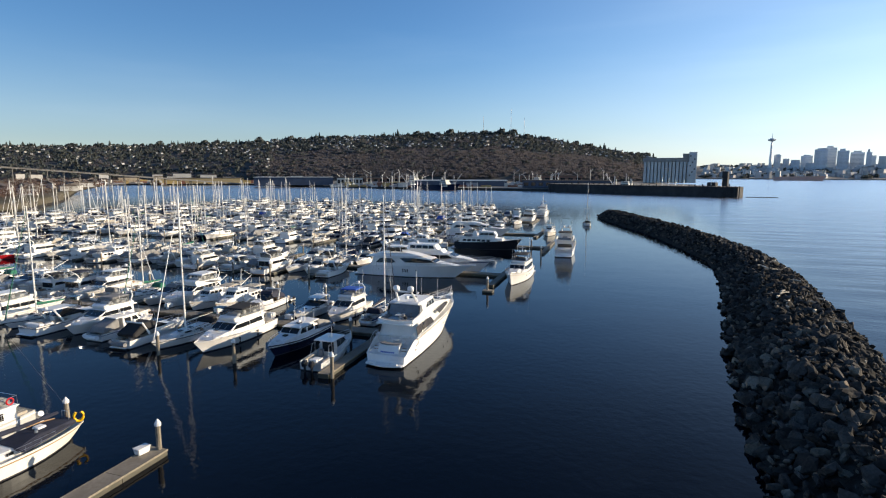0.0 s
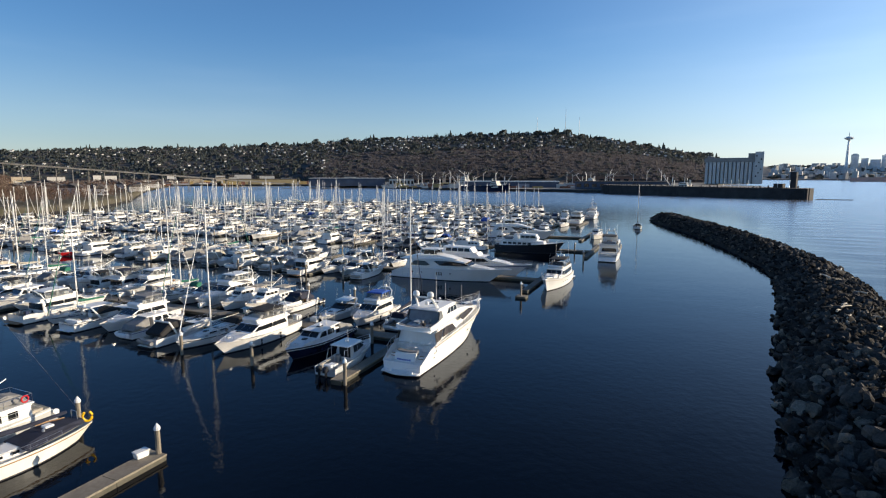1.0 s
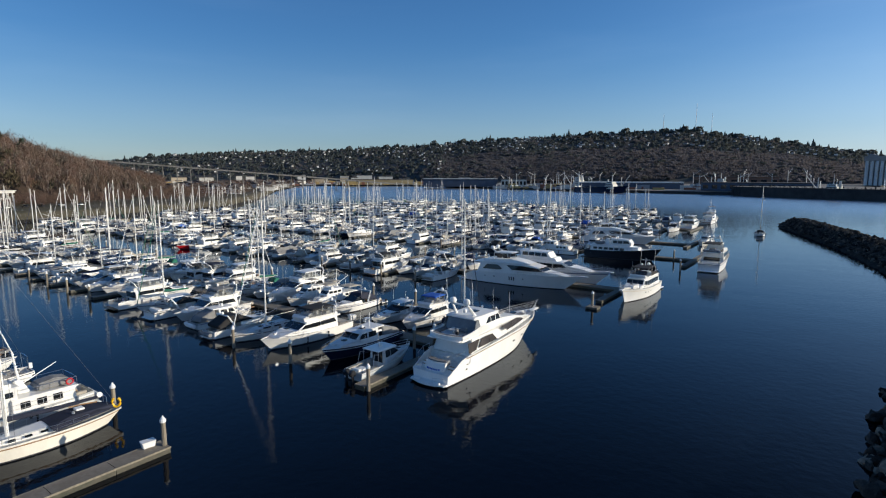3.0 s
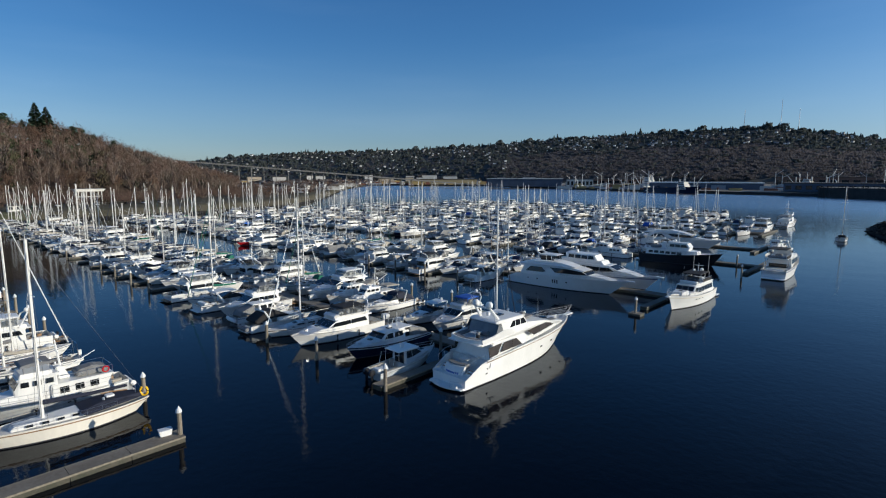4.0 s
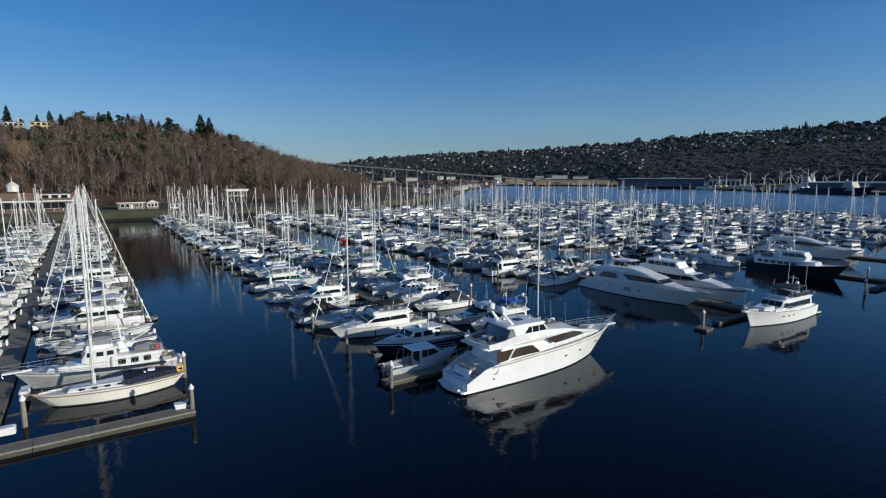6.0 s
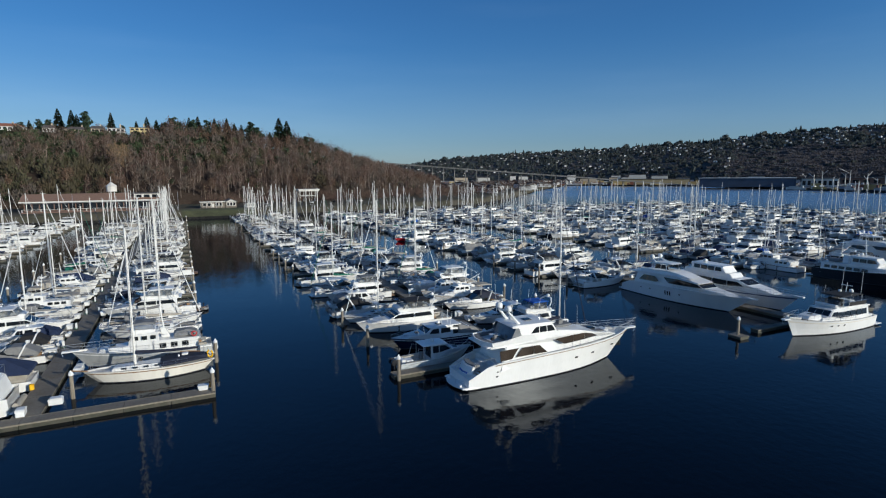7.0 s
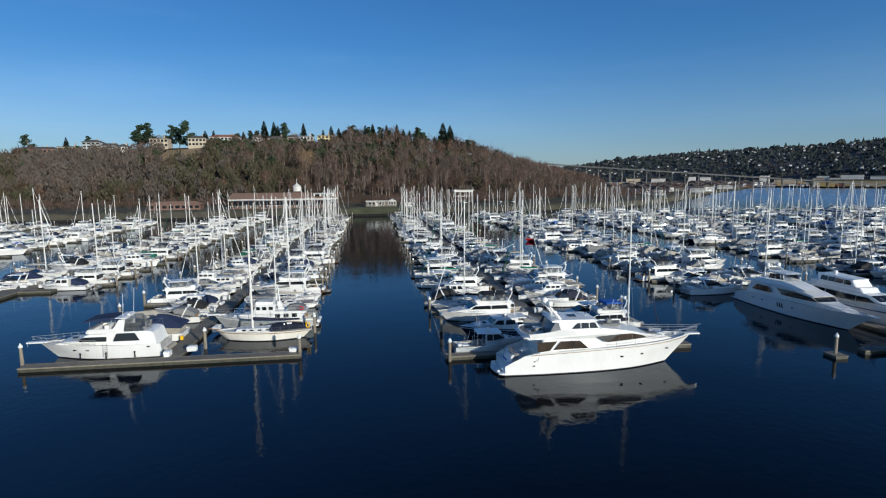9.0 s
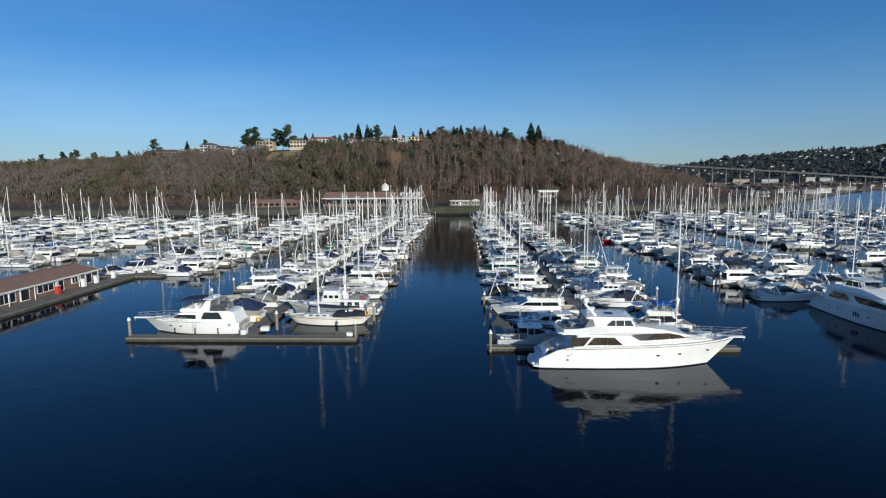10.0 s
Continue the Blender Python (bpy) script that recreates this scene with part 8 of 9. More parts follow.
for y, s, g in ((-300, 0.5, 1.1), (-291, 0.6, 1.12), (-246, 0.6, 1.16), (-196, 0.55, 1.16), (-163, 1.0, 1.12), (-144, 0.9, 1.14), (-120, 0.7, 1.18), (-104, 0.6, 1.2), (-78, 0.6, 1.2), (-70, 0.7, 1.18), (-50, 0.8, 1.16), (-14, 0.7, 1.15), (2, 0.6, 1.12)):
    stand(PINE if rnd.random() < 0.6 else BARE, bluff(y, g), s * rnd.uniform(1.0, 1.2), rnd.uniform(1.0, 1.4))


def pm(p, s, w=1.0):
    return pose(p.x, p.y, p.z, 0, 0, rnd.uniform(0, 360)) @ Matrix.Diagonal((s * w, s * w, s, 1))


# the wood that covers the bluff: nobody could count it
woods = [[], [], [], [], []]
for _ in range(3900):
    y, g = rnd.uniform(-560, 400), rnd.random() ** 0.9 * 1.05
    if not (-129 < y < -85 and 0.58 + 0.10 * math.sin(y * 0.9) < g < 1.06):
        s = rnd.uniform(0.5, 1.12) * (0.45 if g > 0.82 and y < -140 else 0.55 if g > 0.88 and y < 20 else 1)
        green = noise.noise(Vector((y * 0.018, g * 2.2, 7.0))) > 0.12
        woods[3 if green and rnd.random() < (0.75 if y < 0 else 0.25) else 4 if rnd.random() < (0.95 if y < -150 else 0.6 if y < -60 else 0.12) else rnd.randrange(3)].append(pm(bluff(y, g), s, rnd.uniform(0.9, 1.25)))
for _ in range(420):   # the wood goes on behind the crest where no houses stand
    y = rnd.uniform(22, 330)
    lush = noise.noise(Vector((y * 0.06, 2.0, 5.0)))
    woods[rnd.randrange(3)].append(pm(bluff(y, rnd.uniform(0.92, 1.28)), rnd.uniform(0.7, 1.1) * (1.0 + 0.55 * lush) * (1.0 if y < 190 else 0.75), rnd.uniform(0.9, 1.25)))
for i, ms in enumerate(woods):
    wd, fn = bare_tree(20 + i, twigs=125)
    if i > 2:
        fn.free()
        fn = bare_crown(60 + i, 9.5, 13.5, 105, 0.47)
    v, f = raw(fn)
    v2, f2 = raw(wd)
    n0 = len(v)
    o = joined("bare_woods", v + v2, f + [tuple(k + n0 for k in q) for q in f2], [(TWIGS, TWIGS, TWIGS, TWIGGREEN, TWIGGREY)[i], BARKS if i < 3 else BARKD], ms)
    cut, per = len(f), len(f) + len(f2)
    idx = np.tile(np.array([0] * cut + [1] * (per - cut)), len(ms))
    o.data.polygons.foreach_set("material_index", idx)
    tagged(o, "dense bare brown winter woods on the bluff", "woods", kind="stuff")
shrubs = [pm(bluff(rnd.uniform(-330, 150), rnd.uniform(0.5, 0.95)), rnd.uniform(1.0, 3.0)) for _ in range(330)] + [pm(bluff(rnd.uniform(-84, 75), rnd.uniform(0.66, 0.94)), rnd.uniform(1.8, 3.3)) for _ in range(260)] + [pm(bluff(rnd.uniform(-700, 330), rnd.uniform(0.0, 1.0)), rnd.uniform(0.5, 1.3)) for _ in range(500)]
shrubs = [m for m in shrubs if not (-128 < m.translation.y < -86 and m.translation.x < -430)]
v, f = raw(bush(3))
tagged(joined("evergreen_shrubs", v, f, NEEDLES, shrubs), "dark evergreen shrubs and ivy between bare trees", "shrubs", kind="stuff")
low = []
for _ in range(1500):   # thicket along the shore towards the bridge, and the far bank
    k = rnd.uniform(0, 1)
    a = Vector((-305, 160, 5)).lerp(Vector((-850, 800, 5)), k)
    low.append(pm(a + Vector((rnd.uniform(-190, -2) * (0.4 + k), rnd.uniform(-60, 70), 0)), rnd.uniform(0.3, 0.62)))
for _ in range(820):   # brush on the flat ground under the bluff
    y = rnd.choice((rnd.uniform(-420, -45), rnd.uniform(-420, -45), rnd.uniform(48, 170)))
    x0, _, _ = lerp_table(BLUFF, y)
    low.append(pm(Vector((x0 + rnd.uniform(0, 1) ** 1.2 * (84 if y < -75 else 46), y, 4.6)), rnd.uniform(0.22, 0.55)))
for _ in range(520):   # brush and small trees between the docks and the bluff's foot
    y = rnd.uniform(88, 330)
    for (ex0, ey0), (ex1, ey1) in zip(edge, edge[1:]):
        if ey0 <= y <= ey1:
            ex = ex0 + (ex1 - ex0) * (y - ey0) / (ey1 - ey0)
    x0, _, _ = lerp_table(BLUFF, y)
    k = rnd.random()
    if k > 0.35 or y > 190:
        low.append(pm(Vector((ex - 9 + (x0 - ex + 9) * k, y, 4.6)), rnd.uniform(0.22, 0.6)))
wd, fn = bare_tree(31, twigs=130)
wd.free()
v, f = raw(fn)
tagged(joined("shore_thicket", v, f, TWIGS, low), "low brown thicket on the flat shore", "woods", kind="stuff")

# far hill: trees and houses, past counting
cones, rounds, browns, houses = [], [], [], []
for _ in range(8200):
    h, g = rnd.uniform(-6, 70), rnd.random() ** 0.9
    wild = g < 0.47 + 0.06 * math.sin(h * 0.7) and h < 34
    if wild:
        continue
    p = farhill(h, g)
    bare = noise.noise(Vector((h * 0.35, g * 5, 3.0))) > 0.15
    s = rnd.uniform(0.5, 1.05)
    lib = cones if rnd.random() < 0.24 else browns if rnd.random() < (0.5 if bare else 0.12) else rounds
    lib.append(pose(p.x, p.y, p.z - 1.5, 0, 0, rnd.uniform(0, 90)) @ Matrix.Diagonal((s * 1.05, s * 1.05, s * rnd.uniform(0.7, 1.05), 1)))
for _ in range(4300):   # the bare woods of the lower slope stand close
    h = rnd.uniform(-6, 36)
    p = farhill(h, rnd.uniform(0.02, 0.50 + 0.06 * math.sin(h * 0.7)))
    s = rnd.uniform(0.7, 1.25)
    (rounds if rnd.random() < 0.05 else browns).append(pose(p.x, p.y, p.z - 2.0, 0, 0, rnd.uniform(0, 90)) @ Matrix.Diagonal((s * 1.15, s * 1.15, s * 0.62, 1)))
for i in range(520):   # the skyline: clumps of tall conifers, round crowns and gaps between
    h = rnd.uniform(-5, 70)
    lush = noise.noise(Vector((h * 1.1, 4.0, 1.0)))
    if lush < -0.25 and rnd.random() < 0.7:
        continue
    p = farhill(h, rnd.uniform(0.96, 1.02))
    s = rnd.uniform(0.5, 1.05) * (1.15 + 0.9 * max(0.0, lush)) * (1.45 if rnd.random() < 0.12 else 1)
    (cones if rnd.random() < 0.55 else rounds).append(pose(p.x, p.y, p.z - 1, 0, 0, rnd.uniform(0, 90)) @ Matrix.Diagonal((s, s, s, 1)))
bm = B()
for k in range(4):
    tube(bm, [(0, 0, 1 + k * 2.6), (0, 0, 5.5 + k * 2.6)], 4.4 - k * 0.95, 0.25, n=7, cap=False)
v, f = raw(bm)
# distance haze is put into these colours: paler and bluer than near trees
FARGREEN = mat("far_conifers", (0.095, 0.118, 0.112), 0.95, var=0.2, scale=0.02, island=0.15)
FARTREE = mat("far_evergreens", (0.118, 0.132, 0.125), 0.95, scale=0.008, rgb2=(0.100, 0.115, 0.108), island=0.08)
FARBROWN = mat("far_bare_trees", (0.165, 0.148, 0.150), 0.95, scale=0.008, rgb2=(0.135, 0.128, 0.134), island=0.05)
for m in (FARGREEN, FARTREE, FARBROWN):   # thin leaves and twigs let some light through
    nt = m.node_tree
    tl, mx, bs = nt.nodes.new("ShaderNodeBsdfTranslucent"), nt.nodes.new("ShaderNodeMixShader"), nt.nodes["Principled BSDF"]
    nt.links.new(bs.inputs["Base Color"].links[0].from_socket, tl.inputs["Color"])
    mx.inputs[0].default_value = 0.5
    nt.links.new(bs.outputs[0], mx.inputs[1]), nt.links.new(tl.outputs[0], mx.inputs[2])
    nt.links.new(mx.outputs[0], nt.nodes["Material Output"].inputs["Surface"])
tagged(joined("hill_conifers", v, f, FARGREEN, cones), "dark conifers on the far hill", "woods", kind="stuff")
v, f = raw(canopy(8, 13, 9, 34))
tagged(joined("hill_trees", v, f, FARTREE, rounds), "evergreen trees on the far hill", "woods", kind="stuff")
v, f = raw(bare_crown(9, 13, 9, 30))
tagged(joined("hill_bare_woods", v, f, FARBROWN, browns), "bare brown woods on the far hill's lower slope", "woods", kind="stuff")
for _ in range(740):
    h = rnd.uniform(-4, 70)
    g = rnd.uniform(0.52, 1.0) if h < 34 else rnd.uniform(0.05, 1.0)
    if noise.noise(Vector((h * 0.5, g * 7, 9.0))) < -0.12 or (h < 12 and rnd.random() < 0.3):
        continue
    p = farhill(h, g)
    k = rnd.uniform(0.42, 0.85)
    houses.append(pose(p.x, p.y, p.z + rnd.uniform(1, 5.5), 0, 0, h + rnd.choice((0, 90)) + rnd.uniform(-25, 25)) @ Matrix.Diagonal((k * rnd.uniform(0.6, 1.1), k * rnd.uniform(0.7, 1.0), k, 1)))
for _ in range(90):   # sheds and houses on the flat land towards the bridge
    k = rnd.random()
    p = Vector((-390, 300, 5.2)).lerp(Vector((-800, 760, 5.2)), k) + Vector((rnd.uniform(-230, -25), rnd.uniform(-20, 30), 0))
    houses.append(pose(p.x, p.y, p.z, 0, 0, rnd.uniform(0, 90)) @ Matrix.Diagonal((rnd.uniform(0.6, 2.2), rnd.uniform(0.5, 1.2), rnd.uniform(0.5, 1.1), 1)))
for _ in range(26):   # houses on the plateau where the bluff runs out
    p = bluff(rnd.uniform(-640, -430), 1.0)
    houses.append(pose(p.x - rnd.uniform(5, 120), p.y, p.z + rnd.uniform(1, 8), 0, 0, 90 + rnd.uniform(-20, 20)) @ Matrix.Diagonal((rnd.uniform(0.7, 1.4), 0.9, rnd.uniform(0.6, 0.9), 1)))
bm = B()
box(bm, -5, -4, 0, 5, 4, 5.2)
v, f = raw(bm)
tagged(joined("hill_house_walls", v, f, HOUSEMIX, houses), "pale walls of the hillside houses", "houses", kind="stuff")
bm = B()
prism(bm, [(-5.6, 5.1), (5.6, 5.1), (0, 8.2)], lambda x, z: 4.6, bev=0)
v, f = raw(bm)
tagged(joined("hill_house_roofs", v, f, ROOFDARK, houses), "dark gabled roofs of the hillside houses", "houses", kind="stuff")

# ---- buildings ----
def house(name, label, x, y, z, deg, w, d, h, wall=WALLW, roof=ROOFDARK, style="gable", cols=5, floors=2, chimney=True, rh=2.6):
    """A house: walls, roof with eaves, a row of windows a floor on its front (local -y), a door."""
    t = thing(name, label, "building", "houses" if name == "house" else "")
    bm = B()
    box(bm, -w / 2, -d / 2, -3, w / 2, d / 2, h)
    part("wall", bm, wall, t)
    bm = B()
    if style == "gable":
        prism(bm, [(-w / 2 - 0.6, h), (w / 2 + 0.6, h), (w / 2 + 0.6, h + 0.2), (w / 2 - 0.3, h + rh), (-w / 2 + 0.3, h + rh), (-w / 2 - 0.6, h + 0.2)], lambda a, q: (d / 2 + 0.6) * (1 if q <= h + 0.25 else 0.04), bev=0)
    elif style == "hip":
        prism(bm, [(-w / 2 - 0.7, h), (w / 2 + 0.7, h), (w / 2 + 0.7, h + 0.2), (w / 2 - d * 0.4, h + rh), (-w / 2 + d * 0.4, h + rh), (-w / 2 - 0.7, h + 0.2)], lambda a, q: (d / 2 + 0.7) * (1 if q <= h + 0.25 else 0.06), bev=0)
    else:
        box(bm, -w / 2 - 0.4, -d / 2 - 0.4, h, w / 2 + 0.4, d / 2 + 0.4, h + 0.45, bev=0.05)
    part("roof", bm, roof, t)
    fh = h / floors
    cw = w / cols
    for i in range(floors):
        for k in range(cols):
            bm = B()
            x0 = -w / 2 + (k + 0.17) * cw
            box(bm, x0, -d / 2 - 0.06, i * fh + fh * 0.28, x0 + cw * 0.66, -d / 2 + 0.1, i * fh + fh * 0.82)
            part("window", bm, GLASS, t)
    if chimney:
        bm = B()
        box(bm, w * 0.2, -0.5, h, w * 0.2 + 1.0, 0.5, h + rh + 1.2, bev=0.05)
        part("chimney", bm, WALLB, t)
    t.matrix_basis = pose(x, y, z, 0, 0, deg)
    return t


# houses along the crest look out over the marina (towards +x)
for y, w, d, h, wall, roof, style, cols, fl, label in (
        (-261, 38, 12, 5.0, mat("red_brown_brick", (0.27, 0.14, 0.11), 0.85, var=0.2, scale=0.4), ROOFDARK, "hip", 9, 1, "long low red-brown brick house on the bluff"),
        (-226, 20, 11, 5.0, WALLB, ROOFDARK, "flat", 6, 1, "long low beige house with a flat roof"),
        (-202, 17, 12, 9.0, GREYHULL, ROOFDARK, "hip", 4, 3, "tall grey house with white columns and hipped roof"),
        (-185, 13, 10, 6.0, WALLW, ROOFDARK, "gable", 4, 2, "white gabled house on the bluff"),
        (-172, 11, 10, 4.5, WALLW, ROOFDARK, "hip", 4, 1, "low white house with a grey roof"),
        (-136, 17, 11, 9.0, WALLB, ROOFDARK, "flat", 5, 2, "beige flat-roofed villa above a grass slope"),
        (-101, 17, 11, 8.0, WALLB, ROOFDARK, "hip", 5, 2, "beige villa with arched windows"),
        (-76, 28, 13, 7.0, WALLW, ROOFTILE, "hip", 8, 2, "cream mansion with a terracotta tile roof"),
        (-47, 8, 9, 6.0, WALLW, ROOFDARK, "gable", 3, 2, "small white house among trees"),
        (-29, 17, 10, 5.0, WALLB, ROOFDARK, "hip", 5, 1, "low house with a long window row"),
        (-15, 9, 10, 6.0, WALLB, ROOFDARK, "gable", 3, 2, "grey-beige house among tall conifers"),
        (-2, 13, 10, 7.0, WALLW, ROOFDARK, "flat", 4, 2, "white modern house with large windows"),
        (14.5, 15, 11, 9.5, mat("yellow_stucco", (0.60, 0.47, 0.22), 0.8, var=0.1), ROOFDARK, "flat", 4, 3, "yellow modern three-storey house on the bluff"),
        (40, 12, 9, 5.0, WALLB, ROOFDARK, "gable", 4, 2, "beige house half hidden by trees")):
    p = bluff(y, 1.0)
    house("house", label, p.x - 2, y, p.z + (1.4 if y < -160 else 1.0), 90, w * 0.92, d, h * 0.9, wall, roof, style, cols, fl)
p = bluff(296, 0.8)
house("house", "white house with tall windows at the end of the bluff", p.x, 296, p.z + 2.0, 70, 17, 10, 9.0, WALLW, ROOFDARK, "flat", 4, 2, False)

# restaurant on the shore
rest = thing("restaurant", "long waterfront restaurant with a brown roof and white cupola", "building")
RX, RY0, RY1, RZ = -318.0, -37.0, 27.0, 5.0
bm = B()
box(bm, RX - 20, RY0, RZ - 2, RX, RY1, RZ + 5.2)
part("wall", bm, WALLBROWN, rest)
bm = B()
prism(bm, [(RX + 2.5, RZ + 5.2), (RX + 2.5, RZ + 5.5), (RX - 8, RZ + 9.2), (RX - 12, RZ + 9.2), (RX - 22.5, RZ + 5.5), (RX - 22.5, RZ + 5.2)], lambda x, z: (RY1 - RY0) / 2 + 1.5, bev=0)
for v in bm.verts:
    v.co.y += (RY0 + RY1) / 2
part("roof", bm, ROOFBROWN, rest)
bm = B()
box(bm, RX + 2.3, RY0 - 1.6, RZ + 5.0, RX + 2.8, RY1 + 1.6, RZ + 5.6)
part("eave_board", bm, WALLW, rest)
for k in range(20):
    bm = B()
    y = RY0 + 0.6 + k * 3.18
    box(bm, RX - 0.1, y, RZ + 0.8, RX + 0.12, y + 2.7, RZ + 4.4)
    part("window", bm, GLASS, rest)
bm = B()
box(bm, RX - 0.3, RY0, RZ + 4.5, RX + 0.3, RY1, RZ + 5.0)
part("fascia", bm, WALLW, rest)
bm = B()
tube(bm, [(RX - 10, 2, RZ + 10), (RX - 10, 2, RZ + 13.0)], 2.6, n=8)
tube(bm, [(RX - 10, 2, RZ + 13.0), (RX - 10, 2, RZ + 15.2)], 3.0, 0.25, n=8)
tube(bm, [(RX - 10, 2, RZ + 15.0), (RX - 10, 2, RZ + 18.5)], 0.2, 0.05, n=5)
part("cupola", bm, WALLW, rest)
bm = B()
box(bm, RX - 14, 13, RZ + 5.5, RX - 1, 26, RZ + 8.8)
part("upper_storey", bm, WALLW, rest)
bm = B()
box(bm, RX - 15, 12, RZ + 8.8, RX, 27, RZ + 9.2)
part("flat_roof", bm, ROOFDARK, rest)
for k in range(3):
    part("upper_window", box(B(), RX - 1.1, 14 + k * 4, RZ + 6.2, RX - 0.85, 16.8 + k * 4, RZ + 8.2), GLASS, rest)
part("terrace", box(B(), RX, RY0, RZ - 2, RX + 7, RY1, RZ + 0.4, bev=0.05), WALLBROWN, rest)
for k in range(17):
    part("terrace_post", box(B(), RX + 6.6, RY0 + 0.2 + k * 3.95, RZ + 0.4, RX + 6.9, RY0 + 0.5 + k * 3.95, RZ + 1.6), WALLW, rest)
part("terrace_rail", box(B(), RX + 6.6, RY0, RZ + 1.6, RX + 6.9, RY1, RZ + 1.75), WALLW, rest)
WALLTAN = mat("grey_tan_siding", (0.21, 0.18, 0.145), 0.85, var=0.15, scale=0.5, stretch=(1, 1, 6))
office = thing("shore_office", "low tan marina office with white fascia and porch", "building")
part("wall", box(B(), -9.5, -4, -2, 3.5, 4, 3.0), WALLTAN, office)
part("porch_wall", box(B(), 3.5, -5, -2, 9.5, 4, 2.9), WALLTAN, office)
part("roof", box(B(), -10.4, -5.2, 3.0, 4.0, 4.6, 3.35, bev=0.05), ROOFDARK, office)
part("fascia", box(B(), -10.5, -5.32, 2.95, 3.6, -5.2, 3.5, bev=0.02), WALLW, office)
part("porch_roof", prism(B(), [(2.9, 2.9), (10.1, 2.9), (10.1, 3.1), (6.5, 4.7), (2.9, 3.1)], lambda x, z: 5.5, bev=0.03), ROOFDARK, office)
part("gable", prism(B(), [(3.3, 2.95), (9.7, 2.95), (6.5, 4.45)], lambda x, z: 0.06, bev=0), WALLW, office).location = (0, -5.56, 0)
for x, w, y, frame_w in ((-8.7, 1.7, -4, 0.14), (-6.2, 1.7, -4, 0.14), (-2.0, 1.5, -4, 0.14), (0.2, 1.5, -4, 0.14), (4.2, 1.3, -5, 0.16), (5.85, 1.3, -5, 0.16), (7.5, 1.3, -5, 0.16)):
    pane = part("window", box(B(), x, y - 0.08, 0.8, x + w, y + 0.05, 2.5), GLASS, office)
    part("window_frame", box(box(box(box(B(), x - frame_w, y - 0.14, 0.65, x + w + frame_w, y - 0.02, 0.85), x - frame_w, y - 0.14, 2.45, x + w + frame_w, y - 0.02, 2.65), x - frame_w, y - 0.14, 0.8, x + 0.08, y - 0.02, 2.5), x + w - 0.08, y - 0.14, 0.8, x + w + frame_w, y - 0.02, 2.5), WALLW, pane)
part("door", box(B(), -3.9, -4.1, 0.0, -2.8, -3.95, 2.2, bev=0.02), WALLW, office)
for x in (-10.1, -7.0, -4.3, -1.6, 1.2):
    part("porch_post", box(B(), x, -5.1, -0.5, x + 0.16, -4.94, 3.0), WALLW, office)
office.matrix_basis = pose(-316, 56.5, 5.2, 0, 0, 90)
house("garden_shed", "small pale shed with a pointed roof", -309, 73.5, 5.0, 90, 4.5, 4, 2.4, WALLW, ROOFDARK, "gable", 2, 1, False, 1.4)
house("shore_office", "brown wash house with a low roof beside the shore", -318, -70, 5.0, 90, 30, 9, 3.0, WALLBROWN, ROOFBROWN, "hip", 8, 1, False, 2.0)
gate = thing("gate_pavilion", "white open pavilion on tall columns at the dock head", "building")
for a in (-6, -2, 2, 6):
    for b in (-3, 3):
        bm = B()
        tube(bm, [(b, a, 0), (b, a, 7.5)], 0.35, n=8)
        part("column", bm, WALLW, gate)
bm = B()
box(bm, -4, -7, 7.5, 4, 7, 8.6, bev=0.1), box(bm, -4.6, -7.6, 8.6, 4.6, 7.6, 9.0, bev=0.05)
part("entablature", bm, WALLW, gate)
bm = B()
box(bm, -3, -5, 4.2, 3, 5, 4.7, bev=0.05)
part("balcony", bm, WALLW, gate)
gate.matrix_basis = pose(-350, 117.5, 5.0)


def car(x, y, deg, m, label):
    t = thing("parked_car", label, "car", "parked cars")
    bm = B()
    prism(bm, [(-2.2, 0.35), (2.2, 0.35), (2.25, 0.8), (1.2, 0.95), (-2.1, 1.0), (-2.25, 0.8)], lambda a, z: 0.88, bev=0.12)
    part("body", bm, m, t)
    bm = B()
    prism(bm, [(-1.7, 0.95), (1.1, 0.93), (0.5, 1.48), (-1.2, 1.5)], lambda a, z: 0.80 - 0.12 * (z - 0.93), bev=0.08)
    part("cabin", bm, GLASS, t)
    for a in (-1.35, 1.35):
        for s in (1, -1):
            bm = B()
            tube(bm, [(a, s * 0.72, 0.33), (a, s * 0.92, 0.33)], 0.33, n=10)
            part("wheel", bm, RUBBER, t)
    t.matrix_basis = pose(x, y, 5.1, 0, 0, deg)


for k in range(9):
    y = 78 + k * 9.0 + rnd.uniform(-2, 2)
    m, nm = rnd.choice(((GEL, "white"), (BLACKHULL, "black"), (GREYHULL, "grey"), (NAVY, "dark blue"), (REDHULL, "red")))
    car(-330 - rnd.uniform(0, 3), y, rnd.choice((0, 180)), m, nm + " car parked on the shore lot")
for y in (-20, 30, 80, 130):   # lamp posts
    t = tagged(thing("street_lamp", "slender street lamp on the shore lot", "street lamp", "street lamps"))
    bm = B()
    tube(bm, [(0, 0, 0), (0, 0, 9), (1.2, 0, 9.4)], 0.11, 0.06, n=6)
    part("pole", bm, STEEL, t)
    bm = B()
    box(bm, 0.9, -0.2, 9.3, 1.8, 0.2, 9.5, bev=0.04)
    part("lamp_head", bm, GREYHULL, t)
    t.matrix_basis = pose(-312, y + 5, 5.0)

